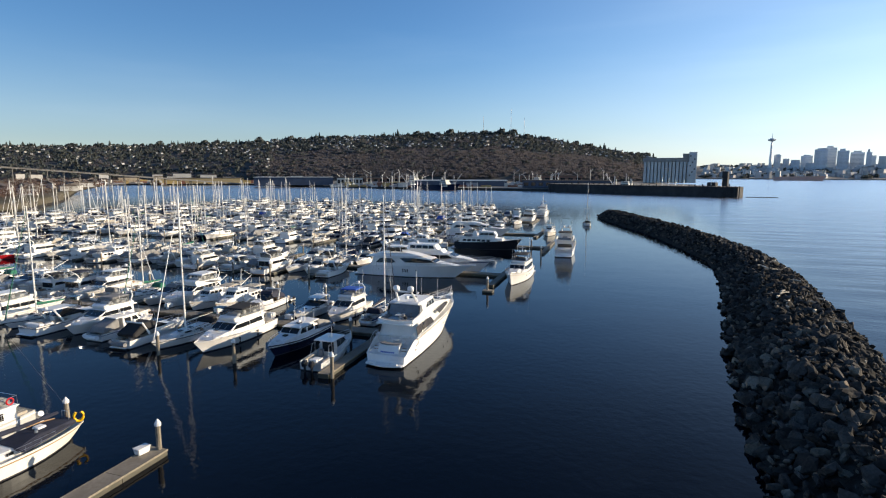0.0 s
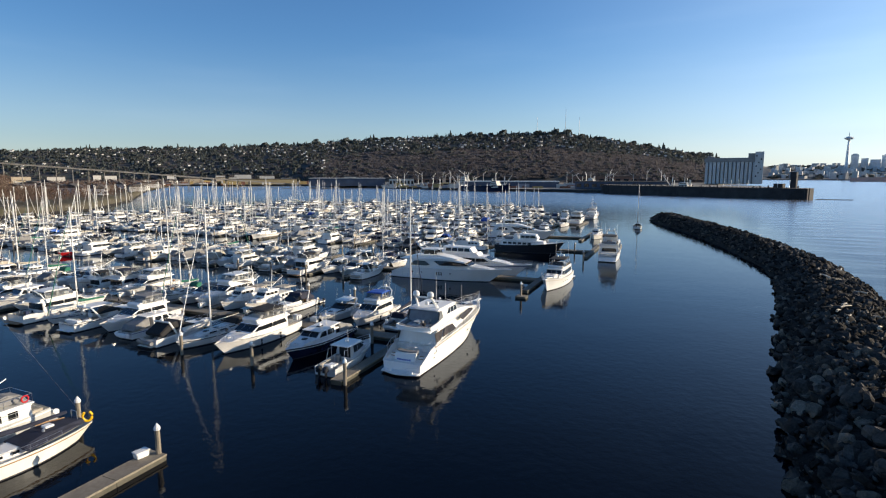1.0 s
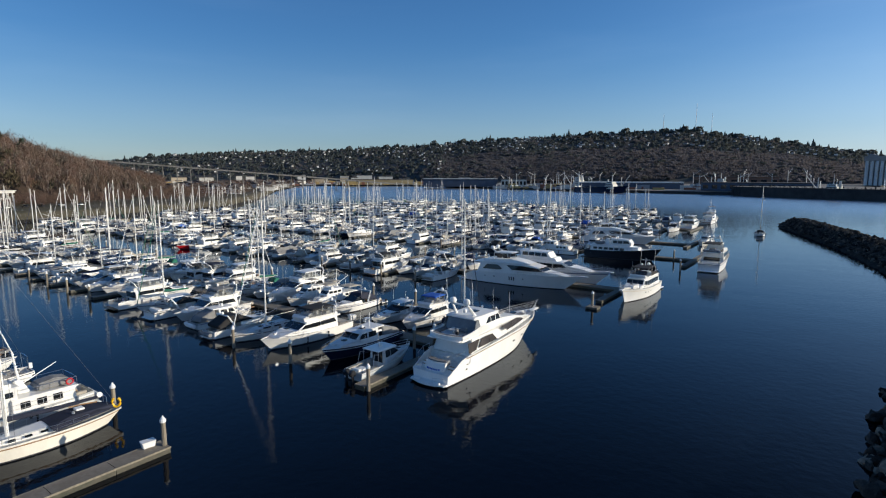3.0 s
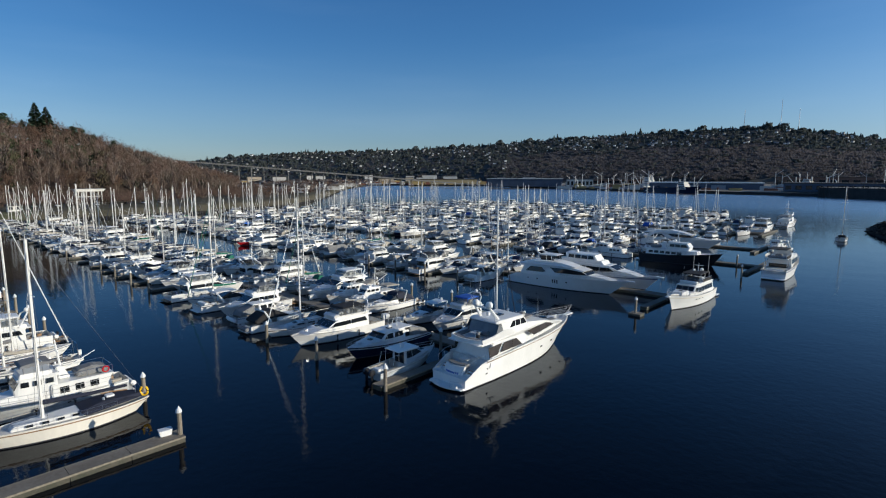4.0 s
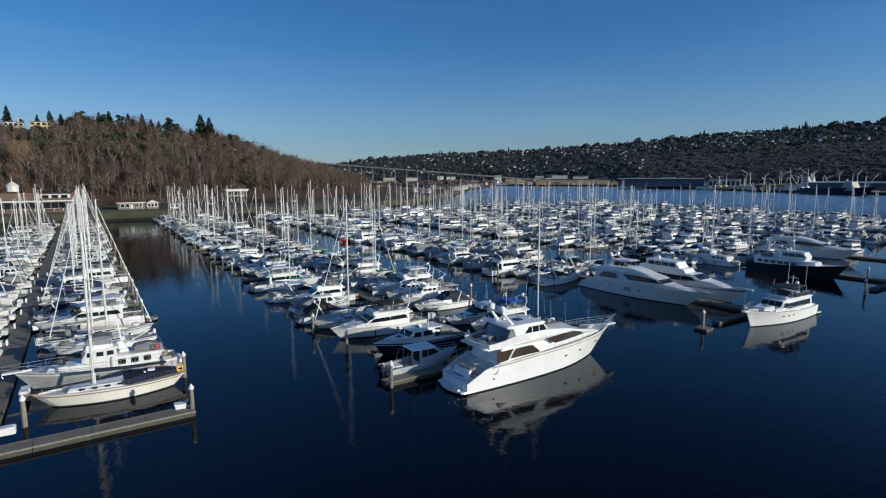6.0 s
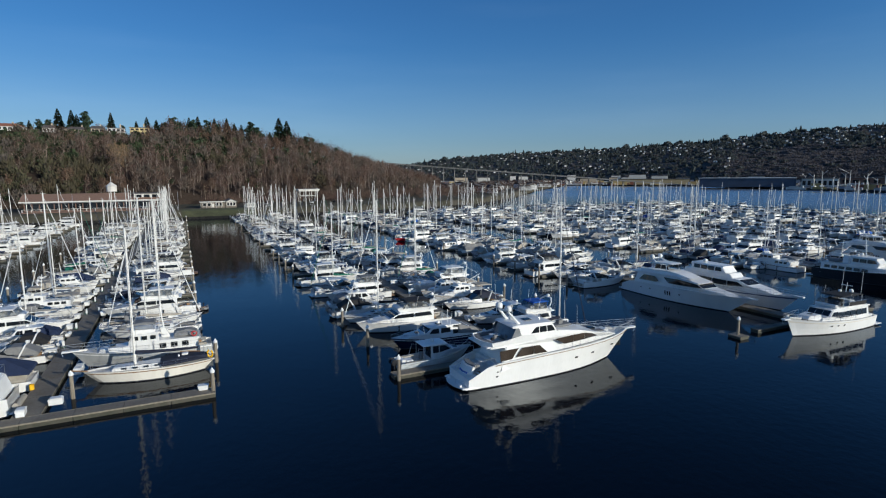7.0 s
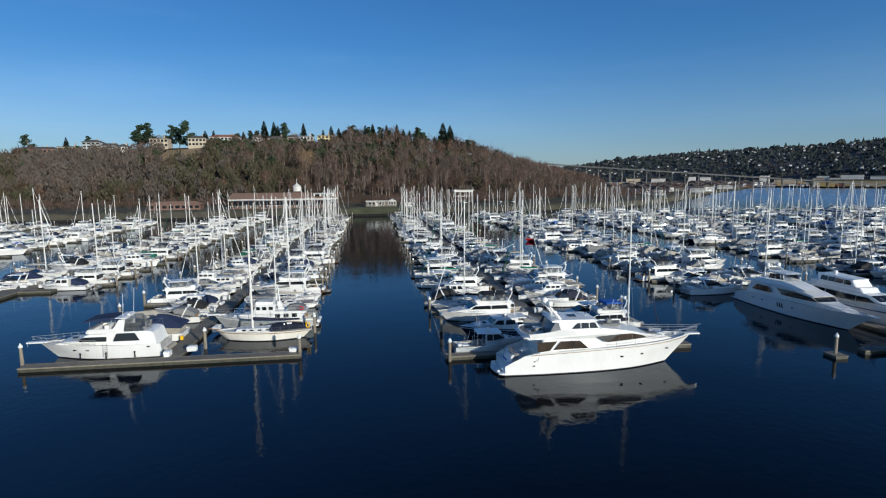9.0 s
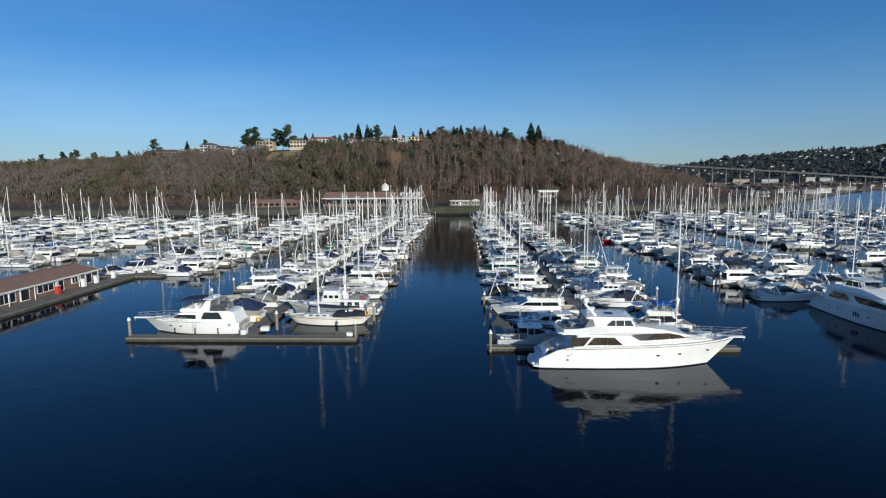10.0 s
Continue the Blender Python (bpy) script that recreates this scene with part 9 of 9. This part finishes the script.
# fuel dock with its long shop
fuel = thing("fuel_dock", "floating fuel dock of weathered concrete", "dock", "floating docks")
part("walkway", slab(-26, -33.6, -86, -32.2, 4.2, z=0.6, panels=6.0), [CONCRETE, TIMBER, FLOATSIDE], fuel)
part("float", slab(-28, -40.3, -74, -39.0, 9.0, z=0.55, panels=8.0), [CONCRETE, TIMBER, FLOATSIDE], fuel)
part("end_pier", slab(-86.5, -46, -85.5, -20.5, 2.4, z=0.55, panels=5.0), [CONCRETE, TIMBER, FLOATSIDE], fuel)
shop = thing("fuel_dock_shop", "long brown shop with white framed doors and a brown shingle roof", "building")
bm = B()
box(bm, -21, -3.2, 0, 21, 3.2, 2.7)
part("wall", bm, WALLBROWN, shop)
bm = B()
prism(bm, [(-22.2, 2.7), (22.2, 2.7), (22.2, 2.85), (19.5, 4.4), (-19.5, 4.4), (-22.2, 2.85)], lambda a, q: 4.3 if q < 2.9 else 0.5, bev=0)
part("roof", bm, ROOFBROWN, shop)
bm = B()
box(bm, -22.3, 4.15, 2.6, 22.3, 4.4, 2.88), box(bm, -22.3, -4.4, 2.6, 22.3, -4.15, 2.88)
part("gutter", bm, WALLW, shop)
for k, (a, b, z0) in enumerate(((-20, -18.2, 0.1), (-16.5, -14.0, 0.9), (-11.5, -9.6, 0.1), (-8.8, -4.6, 0.7), (-2.6, -0.6, 0.1), (0.6, 4.4, 0.4), (6.4, 8.2, 0.1), (10.0, 13.5, 0.9), (15.5, 17.2, 0.1), (18.0, 20.4, 0.8))):
    f = part("door_frame" if z0 < 0.3 else "window_frame", box(B(), a - 0.15, 3.15, z0, b + 0.15, 3.32, 2.35, bev=0.02), BOXWHITE, shop)
    n = 1 if b - a < 2.1 else 3
    for i in range(n):
        w = (b - a) / n
        part("pane", box(B(), a + i * w + 0.1, 3.30, z0 + 0.15, a + (i + 1) * w - 0.1, 3.35, 2.2), GLASS, f)
for k in range(8):
    part("post", tube(B(), [(-21 + k * 6, 4.1, 0), (-21 + k * 6, 4.1, 2.7)], 0.08, n=6), BOXWHITE, shop)
shop.matrix_basis = pose(-50.5, -39.0, 0.6, 0, 0, -1.8)
for x, m, label in ((-33.5, ORANGE, "orange life ring box on the fuel dock"), (-58.5, mat("red_cabinet", (0.5, 0.04, 0.03), 0.4), "red fire hose cabinet on the fuel dock"), (-66.0, BOXWHITE, "white fuel pump on the dock"), (-70.0, BOXWHITE, "white fuel pump on the dock"), (-76.0, BOXWHITE, "white pump shelter on the dock")):
    t = thing("dock_cabinet", label, "cabinet", "fuel dock cabinets")
    part("body", box(B(), -0.45, -0.35, 0, 0.45, 0.35, 1.6, bev=0.05), m, t)
    part("top", box(B(), -0.5, -0.4, 1.6, 0.5, 0.4, 1.7, bev=0.03), BOXWHITE, t)
    t.matrix_basis = pose(x, -34.4 + (x + 50) * -0.03, 0.62)

# ---- bridge on columns ----
bridge = thing("road_bridge", "long elevated concrete road bridge on columns", "bridge")
P0, P1 = Vector((-797, 375, 41.5)), Vector((-610, 680, 13))
dv = (P1 - P0)
side = Vector((-dv.y, dv.x, 0)).normalized()
bm = B()
for a, b in ((-7.0, 0.0), ):
    q = []
    for p in (P0 - dv * 0.08, P1 + dv * 0.25):
        q.append([p - side * 7, p + side * 7, p + side * 7 - Vector((0, 0, 1.1)), p - side * 7 - Vector((0, 0, 1.1))])
    v0, v1 = [bm.verts.new(c) for c in q[0]], [bm.verts.new(c) for c in q[1]]
    for k in range(4):
        face(bm, [v0[k], v0[(k + 1) % 4], v1[(k + 1) % 4], v1[k]])
    bmesh.ops.recalc_face_normals(bm, faces=bm.faces)
part("deck", bm, BRIDGEC, bridge)
for s in (1, -1):
    bm = B()
    tube(bm, [P0 - dv * 0.08 + side * 6.9 * s + Vector((0, 0, 0.6)), P1 + dv * 0.25 + side * 6.9 * s + Vector((0, 0, 0.5))], 0.3, n=4)
    part("parapet", bm, BRIDGEC, bridge)
for k in range(22):
    p = P0 + dv * (k / 20)
    bm = B()
    for s in (1, -1):
        tube(bm, [p + side * 5.0 * s + Vector((0, 0, -p.z * 0.6)), p - side * 5.0 * s + Vector((0, 0, -2.0))], 0.2, n=4)
        tube(bm, [p + side * 4.5 * s + Vector((0, 0, -p.z)), p + side * 4.5 * s + Vector((0, 0, -1.1))], 0.45, n=6)
    tube(bm, [p - side * 6 + Vector((0, 0, -1.6)), p + side * 6 + Vector((0, 0, -1.6))], 0.5, n=5)
    part("bent", bm, BRIDGEC, bridge)


# ---- terminal, by heading (degrees left of +y) and distance from the first eye ----
def polar(h, r, z=0.0):
    return Vector((5.6 - r * math.sin(radians(h)), -2.5 + r * math.cos(radians(h)), z))


def shed(name, label, h0, h1, r, z0, z1, depth, wall, roof, bays=0, zroof=1.0):
    a, b = polar(h0, r), polar(h1, r)
    d = b - a
    t = thing(name, label, "building", "terminal buildings")
    ln = d.length
    bm = B()
    box(bm, 0, 0, z0, ln, depth, z1)
    part("wall", bm, wall, t)
    bm = B()
    box(bm, -0.8, -0.8, z1, ln + 0.8, depth + 0.8, z1 + zroof)
    part("roof", bm, roof, t)
    for k in range(bays):
        w = ln / bays
        bm = B()
        box(bm, k * w + w * 0.2, -0.25, z0 + (z1 - z0) * 0.25, k * w + w * 0.8, 0.3, z0 + (z1 - z0) * 0.75)
        part("bay", bm, GLASS, t)
    t.matrix_basis = pose(a.x, a.y, 0, 0, 0, math.degrees(math.atan2(d.y, d.x)))
    return t


shed("terminal_shed", "huge dark blue clad warehouse on the quay", 35.3, 27.6, 930, 3, 15.5, 60, SHEDBLUE, SHEDWHITE)
shed("terminal_office", "pale office building with window bands", 27.2, 24.6, 925, 3, 15, 30, SHEDWHITE, ROOFDARK, 7)
shed("terminal_shed", "long low warehouse with a bright white roof", 19.2, 9.6, 830, 3, 11.5, 40, SHEDBLUE, GEL, 0, 1.3)
shed("terminal_shed", "dark low quay shed with pale doors", 8.0, -1.0, 740, 4, 13, 40, SHEDBLUE, ROOFDARK, 12)
shed("terminal_shed", "brown low warehouse with a long roof", 9.0, 2.0, 1000, 3, 19, 50, WALLBROWN, ROOFDARK, 9)
shed("terminal_shed", "low sheds under the wooded hill", 25.0, 19.5, 1200, 3, 13, 40, WALLBROWN, ROOFDARK, 8)
shed("terminal_shed", "yellowish low freight building behind the bay", 43.5, 36.5, 1120, 3, 13, 20, mat("yellow_cladding", (0.34, 0.27, 0.15), 0.7), ROOFDARK)
for k in range(18):   # small freight buildings at the foot of the hill
    h = rnd.uniform(30, 60)
    hw_ = rnd.uniform(0.5, 1.6)
    shed("freight_building", "pale freight building at the foot of the hill", h, h - hw_, rnd.uniform(1250, 1500), 3, rnd.uniform(10, 22), 20, rnd.choice((WALLW, WALLB, SHEDWHITE)), ROOFDARK)


def ship(label, h, r, deg, L, W, hullmat, house_at, hh, tower=False):
    t = thing("ship", label, "ship", "ships")
    part("hull", hull(L, W, 9.0, 6.5, rake=7, transom=0.85, n=12), [hullmat, BOOTRED, hullmat, PAVE], t)
    bm = B()
    x = L * house_at
    for k in range(4):
        box(bm, x - 8 + k, -W * 0.42 + k * 0.4, 5 + k * hh / 4, x + 6 - k, W * 0.42 - k * 0.4, 5 + (k + 1) * hh / 4, bev=0.1)
    part("superstructure", bm, SHEDWHITE, t)
    for k in range(4):
        bm = B()
        box(bm, x - 7.4 + k, -W * 0.42 + k * 0.4 - 0.15, 6 + k * hh / 4, x + 5 - k, W * 0.42 - k * 0.4 + 0.15, 6.6 + k * hh / 4)
        part("window_band", bm, GLASS, t)
    for nm, p0, p1, r0, r1 in (("mast", (x, 0, 5 + hh), (x, 0, 14 + hh), 0.6, 0.2), ("funnel", (x - 6, 0, 5 + hh * 0.6), (x - 6, 0, 8 + hh), 1.2, 1.2),
                               ("crane_boom", (x + 14, 0, 8), (x + 26, 0, 22), 0.5, 0.4), ("crane_post", (x + 14, 0, 6), (x + 14, 0, 20), 0.6, 0.6)):
        bm = B()
        tube(bm, [p0, p1], r0, r1, n=6)
        part(nm, bm, SHEDWHITE, t)
    p = polar(h, r)
    t.matrix_basis = pose(p.x, p.y, 0, 0, 0, deg)


ship("white superstructure ship moored at the terminal", 20.5, 860, 160, 90, 15, NAVY, -0.25, 14)
ship("dark hulled factory trawler at the quay", 17.0, 745, -20, 80, 13, NAVY, 0.2, 9)
ship("white fishing vessel behind the quay sheds", 7.0, 930, 165, 80, 14, GREYHULL, -0.1, 12)
ship("grey vessel lying at the terminal pier", -4.0, 640, 150, 90, 15, BLACKHULL, 0.25, 9)
for k in range(36):   # masts and derricks on the yards and fishing vessels
    h = rnd.choice((rnd.uniform(-3, 30), rnd.uniform(18, 27), rnd.uniform(-1, 7)))
    t = thing("yard_crane", "small yard crane on the terminal quay", "crane", "yard cranes")
    bm = B()
    hh = rnd.uniform(12, 26)
    tube(bm, [(0, 0, 0), (0, 0, hh)], 0.6, 0.35, n=5), tube(bm, [(0, 0, hh * 0.8), (rnd.uniform(-12, 12), 4, hh * 1.1)], 0.35, n=4)
    box(bm, -2, -2, 0, 2, 2, 4, bev=0.1)
    part("boom", bm, rnd.choice((SHEDWHITE, CREAM, CREAM, GREYHULL)), t)
    p = polar(h, rnd.uniform(800, 960))
    t.matrix_basis = pose(p.x, p.y, 3.2, 0, 0, rnd.uniform(0, 360))
yard = [[], [], [], []]
for _ in range(520):   # stacked containers, trucks and rail wagons on the yards
    h = rnd.uniform(-2, 62)
    p = polar(h, rnd.uniform(770, 1000) if h < 28 else rnd.uniform(1010, 1420))
    yard[rnd.randrange(4)].append(pose(p.x, p.y, 3.2, 0, 0, h + rnd.choice((0, 0, 90))) @ Matrix.Diagonal((rnd.uniform(0.5, 1.6), rnd.uniform(0.7, 1.3), rnd.choice((0.7, 1, 1, 2)), 1)))
v, f = raw(box(B(), -6, -1.3, 0, 6, 1.3, 2.8))
for ms, m, c in zip(yard, (SHEDWHITE, mat("rust_red_steel", (0.22, 0.09, 0.06), 0.7), mat("grey_steel", (0.30, 0.31, 0.33), 0.6), mat("ochre_steel", (0.42, 0.30, 0.12), 0.7)), ("white", "rust red", "grey", "ochre")):
    tagged(joined("yard_containers", v, f, m, ms), c + " containers and wagons on the terminal yard", "containers", kind="stuff")
pt = thing("pier_tower", "dark square tower at the end of the pier", "tower")
part("shaft", box(B(), -2.6, -2.6, 0, 2.6, 2.6, 15, bev=0.3), QUAY, pt)
part("pier_house", box(B(), -16, -4, 0, -8, 4, 4, bev=0.3), QUAY, pt)
p = polar(-11.0, 618)
pt.matrix_basis = pose(p.x, p.y, 10.0, 0, 0, -28)
bm = B()
for k in range(60):   # fender piles along the pier's face
    a = Vector((-58, 688.5, 0)).lerp(Vector((131, 578, 0)), k / 59)
    tube(bm, [(a.x, a.y - 0.6, -2), (a.x, a.y - 0.6, 10.8)], 0.45, n=5)
tagged(part("fender_piles", bm, QUAY, bpy.data.objects["pier"]), kind="stuff")

boom = tagged(part("log_boom", tube(B(), [(139, 587, 0.1), (153, 585, 0.15), (166, 585, 0.1)], 0.5, n=6), TIMBER), "low floating log boom off the pier's end", "boom")
for k in range(26):   # mooring bitts, lamp posts and rails along the pier's edge
    q = Vector((-40, 682, 10)).lerp(Vector((126, 584, 10)), (k + rnd.random() * 0.6) / 26)
    tall = rnd.random() < 0.3
    t = thing("pier_lamp" if tall else "bollard", "slender lamp post on the terminal pier" if tall else "squat mooring bollard on the terminal pier", "lamp post" if tall else "bollard", "pier fittings")
    part("post", tube(B(), [(0, 0, -0.2), (0, 0, rnd.uniform(6, 9) if tall else rnd.uniform(1.2, 2.6))], 0.22 if tall else 0.6, n=6), QUAY if not tall else STEEL, t)
    t.matrix_basis = pose(q.x + 1.5, q.y + 3, 10.0)
# grain silos
silo = thing("grain_elevator", "row of tall pale grain silos with a head house", "building")
a, b = polar(-3.9, 1330), polar(-8.1, 1330)
d = b - a
ang = math.degrees(math.atan2(d.y, d.x))
for k in range(14):
    q = a + d * (k / 13)
    part("silo", tube(B(), [(q.x, q.y - 3.5, 3), (q.x, q.y - 3.5, 49)], 2.75, n=14), SILO, silo)
for name, x0, y0, z0, x1, y1, z1, m in (("back_wall", -0.02, -1.5, 3, 1.0, 9, 49, GALLERY), ("gallery", -0.05, -6.0, 49, 0.98, 9, 58, GALLERY), ("vent_house", 0.0, -2, 58, 0.16, 6, 61, GALLERY),
                                         ("head_house", 0.93, -9, 3, 1.09, 9, 70, SILO), ("stair_tower", 0.80, -5, 58, 0.93, 7, 67, GALLERY)):
    o = part(name, box(B(), x0 * d.length, y0, z0, x1 * d.length, y1, z1, bev=0.3), m, silo)
    o.matrix_basis = pose(a.x, a.y, 0, 0, 0, ang)
for k in range(7):
    o = part("window", box(B(), 0.945 * d.length + (k % 3) * 4.2, -9.2, 18 + 7 * k, 0.945 * d.length + (k % 3) * 4.2 + 2.4, -8.8, 21 + 7 * k), GLASS, silo)
    o.matrix_basis = pose(a.x, a.y, 0, 0, 0, ang)

# ---- city ----
rows = []
for i in range(41):
    h = -48 + 44 * i / 40
    rows.append([polar(h, 2750, -2), polar(h, 2760, 4), polar(h, 3100, 16 + 6 * math.sin(h)), polar(h, 3700, 62 + 8 * math.sin(h * 0.7)), polar(h, 4300, 74 + 5 * math.sin(h * 1.3))])
sheet("city_ground", rows, PAVE, "low built-up shore of the city", "ground")


def tower(label, h0, h1, r, z1, m, floors=18, cols=5):
    a, b = polar(h0, r), polar(h1, r)
    d = b - a
    t = thing("skyscraper", label, "building", "city towers")
    part("shaft", box(B(), 0, 0, 0, d.length, d.length * 0.8, z1), m, t)
    if floors and z1 > 120:
        part("crown", box(B(), d.length * 0.2, d.length * 0.1, z1, d.length * rnd.uniform(0.55, 0.85), d.length * 0.6, z1 + rnd.uniform(4, 14)), m, t)
    bm = B()
    for k in range(floors):
        z = z1 * (0.08 + 0.88 * k / floors)
        box(bm, d.length * 0.06, -0.8, z, d.length * 0.94, 0.5, z + z1 * 0.45 / floors)
    tagged(part("facade_glazing", bm, TOWERA, t), kind="stuff")
    t.matrix_basis = pose(a.x, a.y, 0, 0, 0, math.degrees(math.atan2(d.y, d.x)))


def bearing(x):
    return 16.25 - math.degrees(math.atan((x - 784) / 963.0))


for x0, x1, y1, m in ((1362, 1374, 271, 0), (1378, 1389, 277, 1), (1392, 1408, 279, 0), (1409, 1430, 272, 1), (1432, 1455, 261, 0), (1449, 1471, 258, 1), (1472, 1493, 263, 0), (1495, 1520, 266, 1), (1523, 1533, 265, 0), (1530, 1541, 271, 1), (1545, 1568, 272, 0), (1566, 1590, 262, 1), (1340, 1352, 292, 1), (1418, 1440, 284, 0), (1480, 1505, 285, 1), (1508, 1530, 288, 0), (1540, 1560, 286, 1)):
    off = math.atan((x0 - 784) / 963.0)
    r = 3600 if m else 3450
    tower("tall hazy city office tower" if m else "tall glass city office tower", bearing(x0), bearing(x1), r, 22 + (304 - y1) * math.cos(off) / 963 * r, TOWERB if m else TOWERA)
needle = thing("observation_tower", "slender observation tower with a saucer top", "tower")
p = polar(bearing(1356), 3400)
part("legs", tube(tube(B(), [(0, 0, 0), (0, 0, 110), (0, 0, 188)], 9, 4, n=6), [(0, 0, 188), (0, 0, 200)], 4, 10, n=8), TOWERB, needle)
part("saucer", tube(tube(B(), [(0, 0, 196), (0, 0, 203)], 15, 21, n=16), [(0, 0, 203), (0, 0, 210)], 21, 7, n=16), TOWERB, needle)
part("spire", tube(B(), [(0, 0, 208), (0, 0, 234)], 2.0, 0.4, n=5), TOWERB, needle)
needle.matrix_basis = pose(p.x, p.y, 0)
low, greens = [], []
for k in range(1500):   # blocks and street trees climb the slope behind the waterfront
    h, r = rnd.uniform(-47, -9), rnd.uniform(2790, 4150)
    z = 6 + 12 * max(0.0, r - 2790) / 310 if r < 3100 else 18 + 44 * (r - 3100) / 600 if r < 3700 else 62 + 10 * (r - 3700) / 600
    if k % 3:
        low.append(pose(*polar(h, r, z), 0, 0, rnd.uniform(0, 90)) @ Matrix.Diagonal((rnd.uniform(0.5, 1.7), rnd.uniform(0.6, 1.5), rnd.choice((0.6, 0.9, 1.3, 2.0)), 1)))
    else:
        greens.append(pose(*polar(h, r, z - 2), 0, 0, rnd.uniform(0, 90)) @ Matrix.Diagonal((rnd.uniform(1.5, 4.5), rnd.uniform(1.5, 3.0), rnd.uniform(1.0, 1.7), 1)))
v, f = raw(canopy(12, 13, 9, 34))
tagged(joined("city_trees", v, f, FARTREE, greens), "hazy trees between the city blocks", "woods", kind="stuff")
bm = B()
box(bm, -8, -8, -6, 8, 8, 12)
v, f = raw(bm)
tagged(joined("city_blocks", v, f, mat("far_city_blocks", (0.50, 0.50, 0.49), 0.8, var=0.1, scale=0.01, island=0.4), low), "low city blocks along the far waterfront", "buildings", kind="stuff")
t = thing("cargo_ship", "salmon red cargo ship lying off the city", "ship", "ships")
part("hull", hull(160, 26, 17, 14, rake=12, transom=0.8, n=12), [SHIPRED, BOOTRED, SHIPRED, PAVE], t)
part("bridge_house", box(box(B(), -76, -12, 12, -60, 12, 34, bev=0.5), -72, -5, 34, -66, 5, 43, bev=0.5), SHEDWHITE, t)
for k in range(4):
    part("deck_crane", tube(tube(B(), [(-38 + k * 27, 0, 14), (-38 + k * 27, 0, 30)], 1.6, n=6), [(-38 + k * 27, 0, 28), (-20 + k * 27, 0, 32)], 0.9, n=5), SHEDWHITE, t)
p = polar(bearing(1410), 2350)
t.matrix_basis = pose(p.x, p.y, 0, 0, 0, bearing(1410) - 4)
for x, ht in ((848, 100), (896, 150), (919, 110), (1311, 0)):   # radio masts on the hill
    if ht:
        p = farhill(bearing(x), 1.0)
        t = thing("radio_mast", "slender lattice radio mast on the hill", "mast", "radio masts")
        part("lattice", tube(B(), [(0, 0, 0), (0, 0, ht * 0.62)], 1.1, 0.5, n=3), TOWERB, t)
        t.matrix_basis = pose(p.x, p.y, p.z - 3)
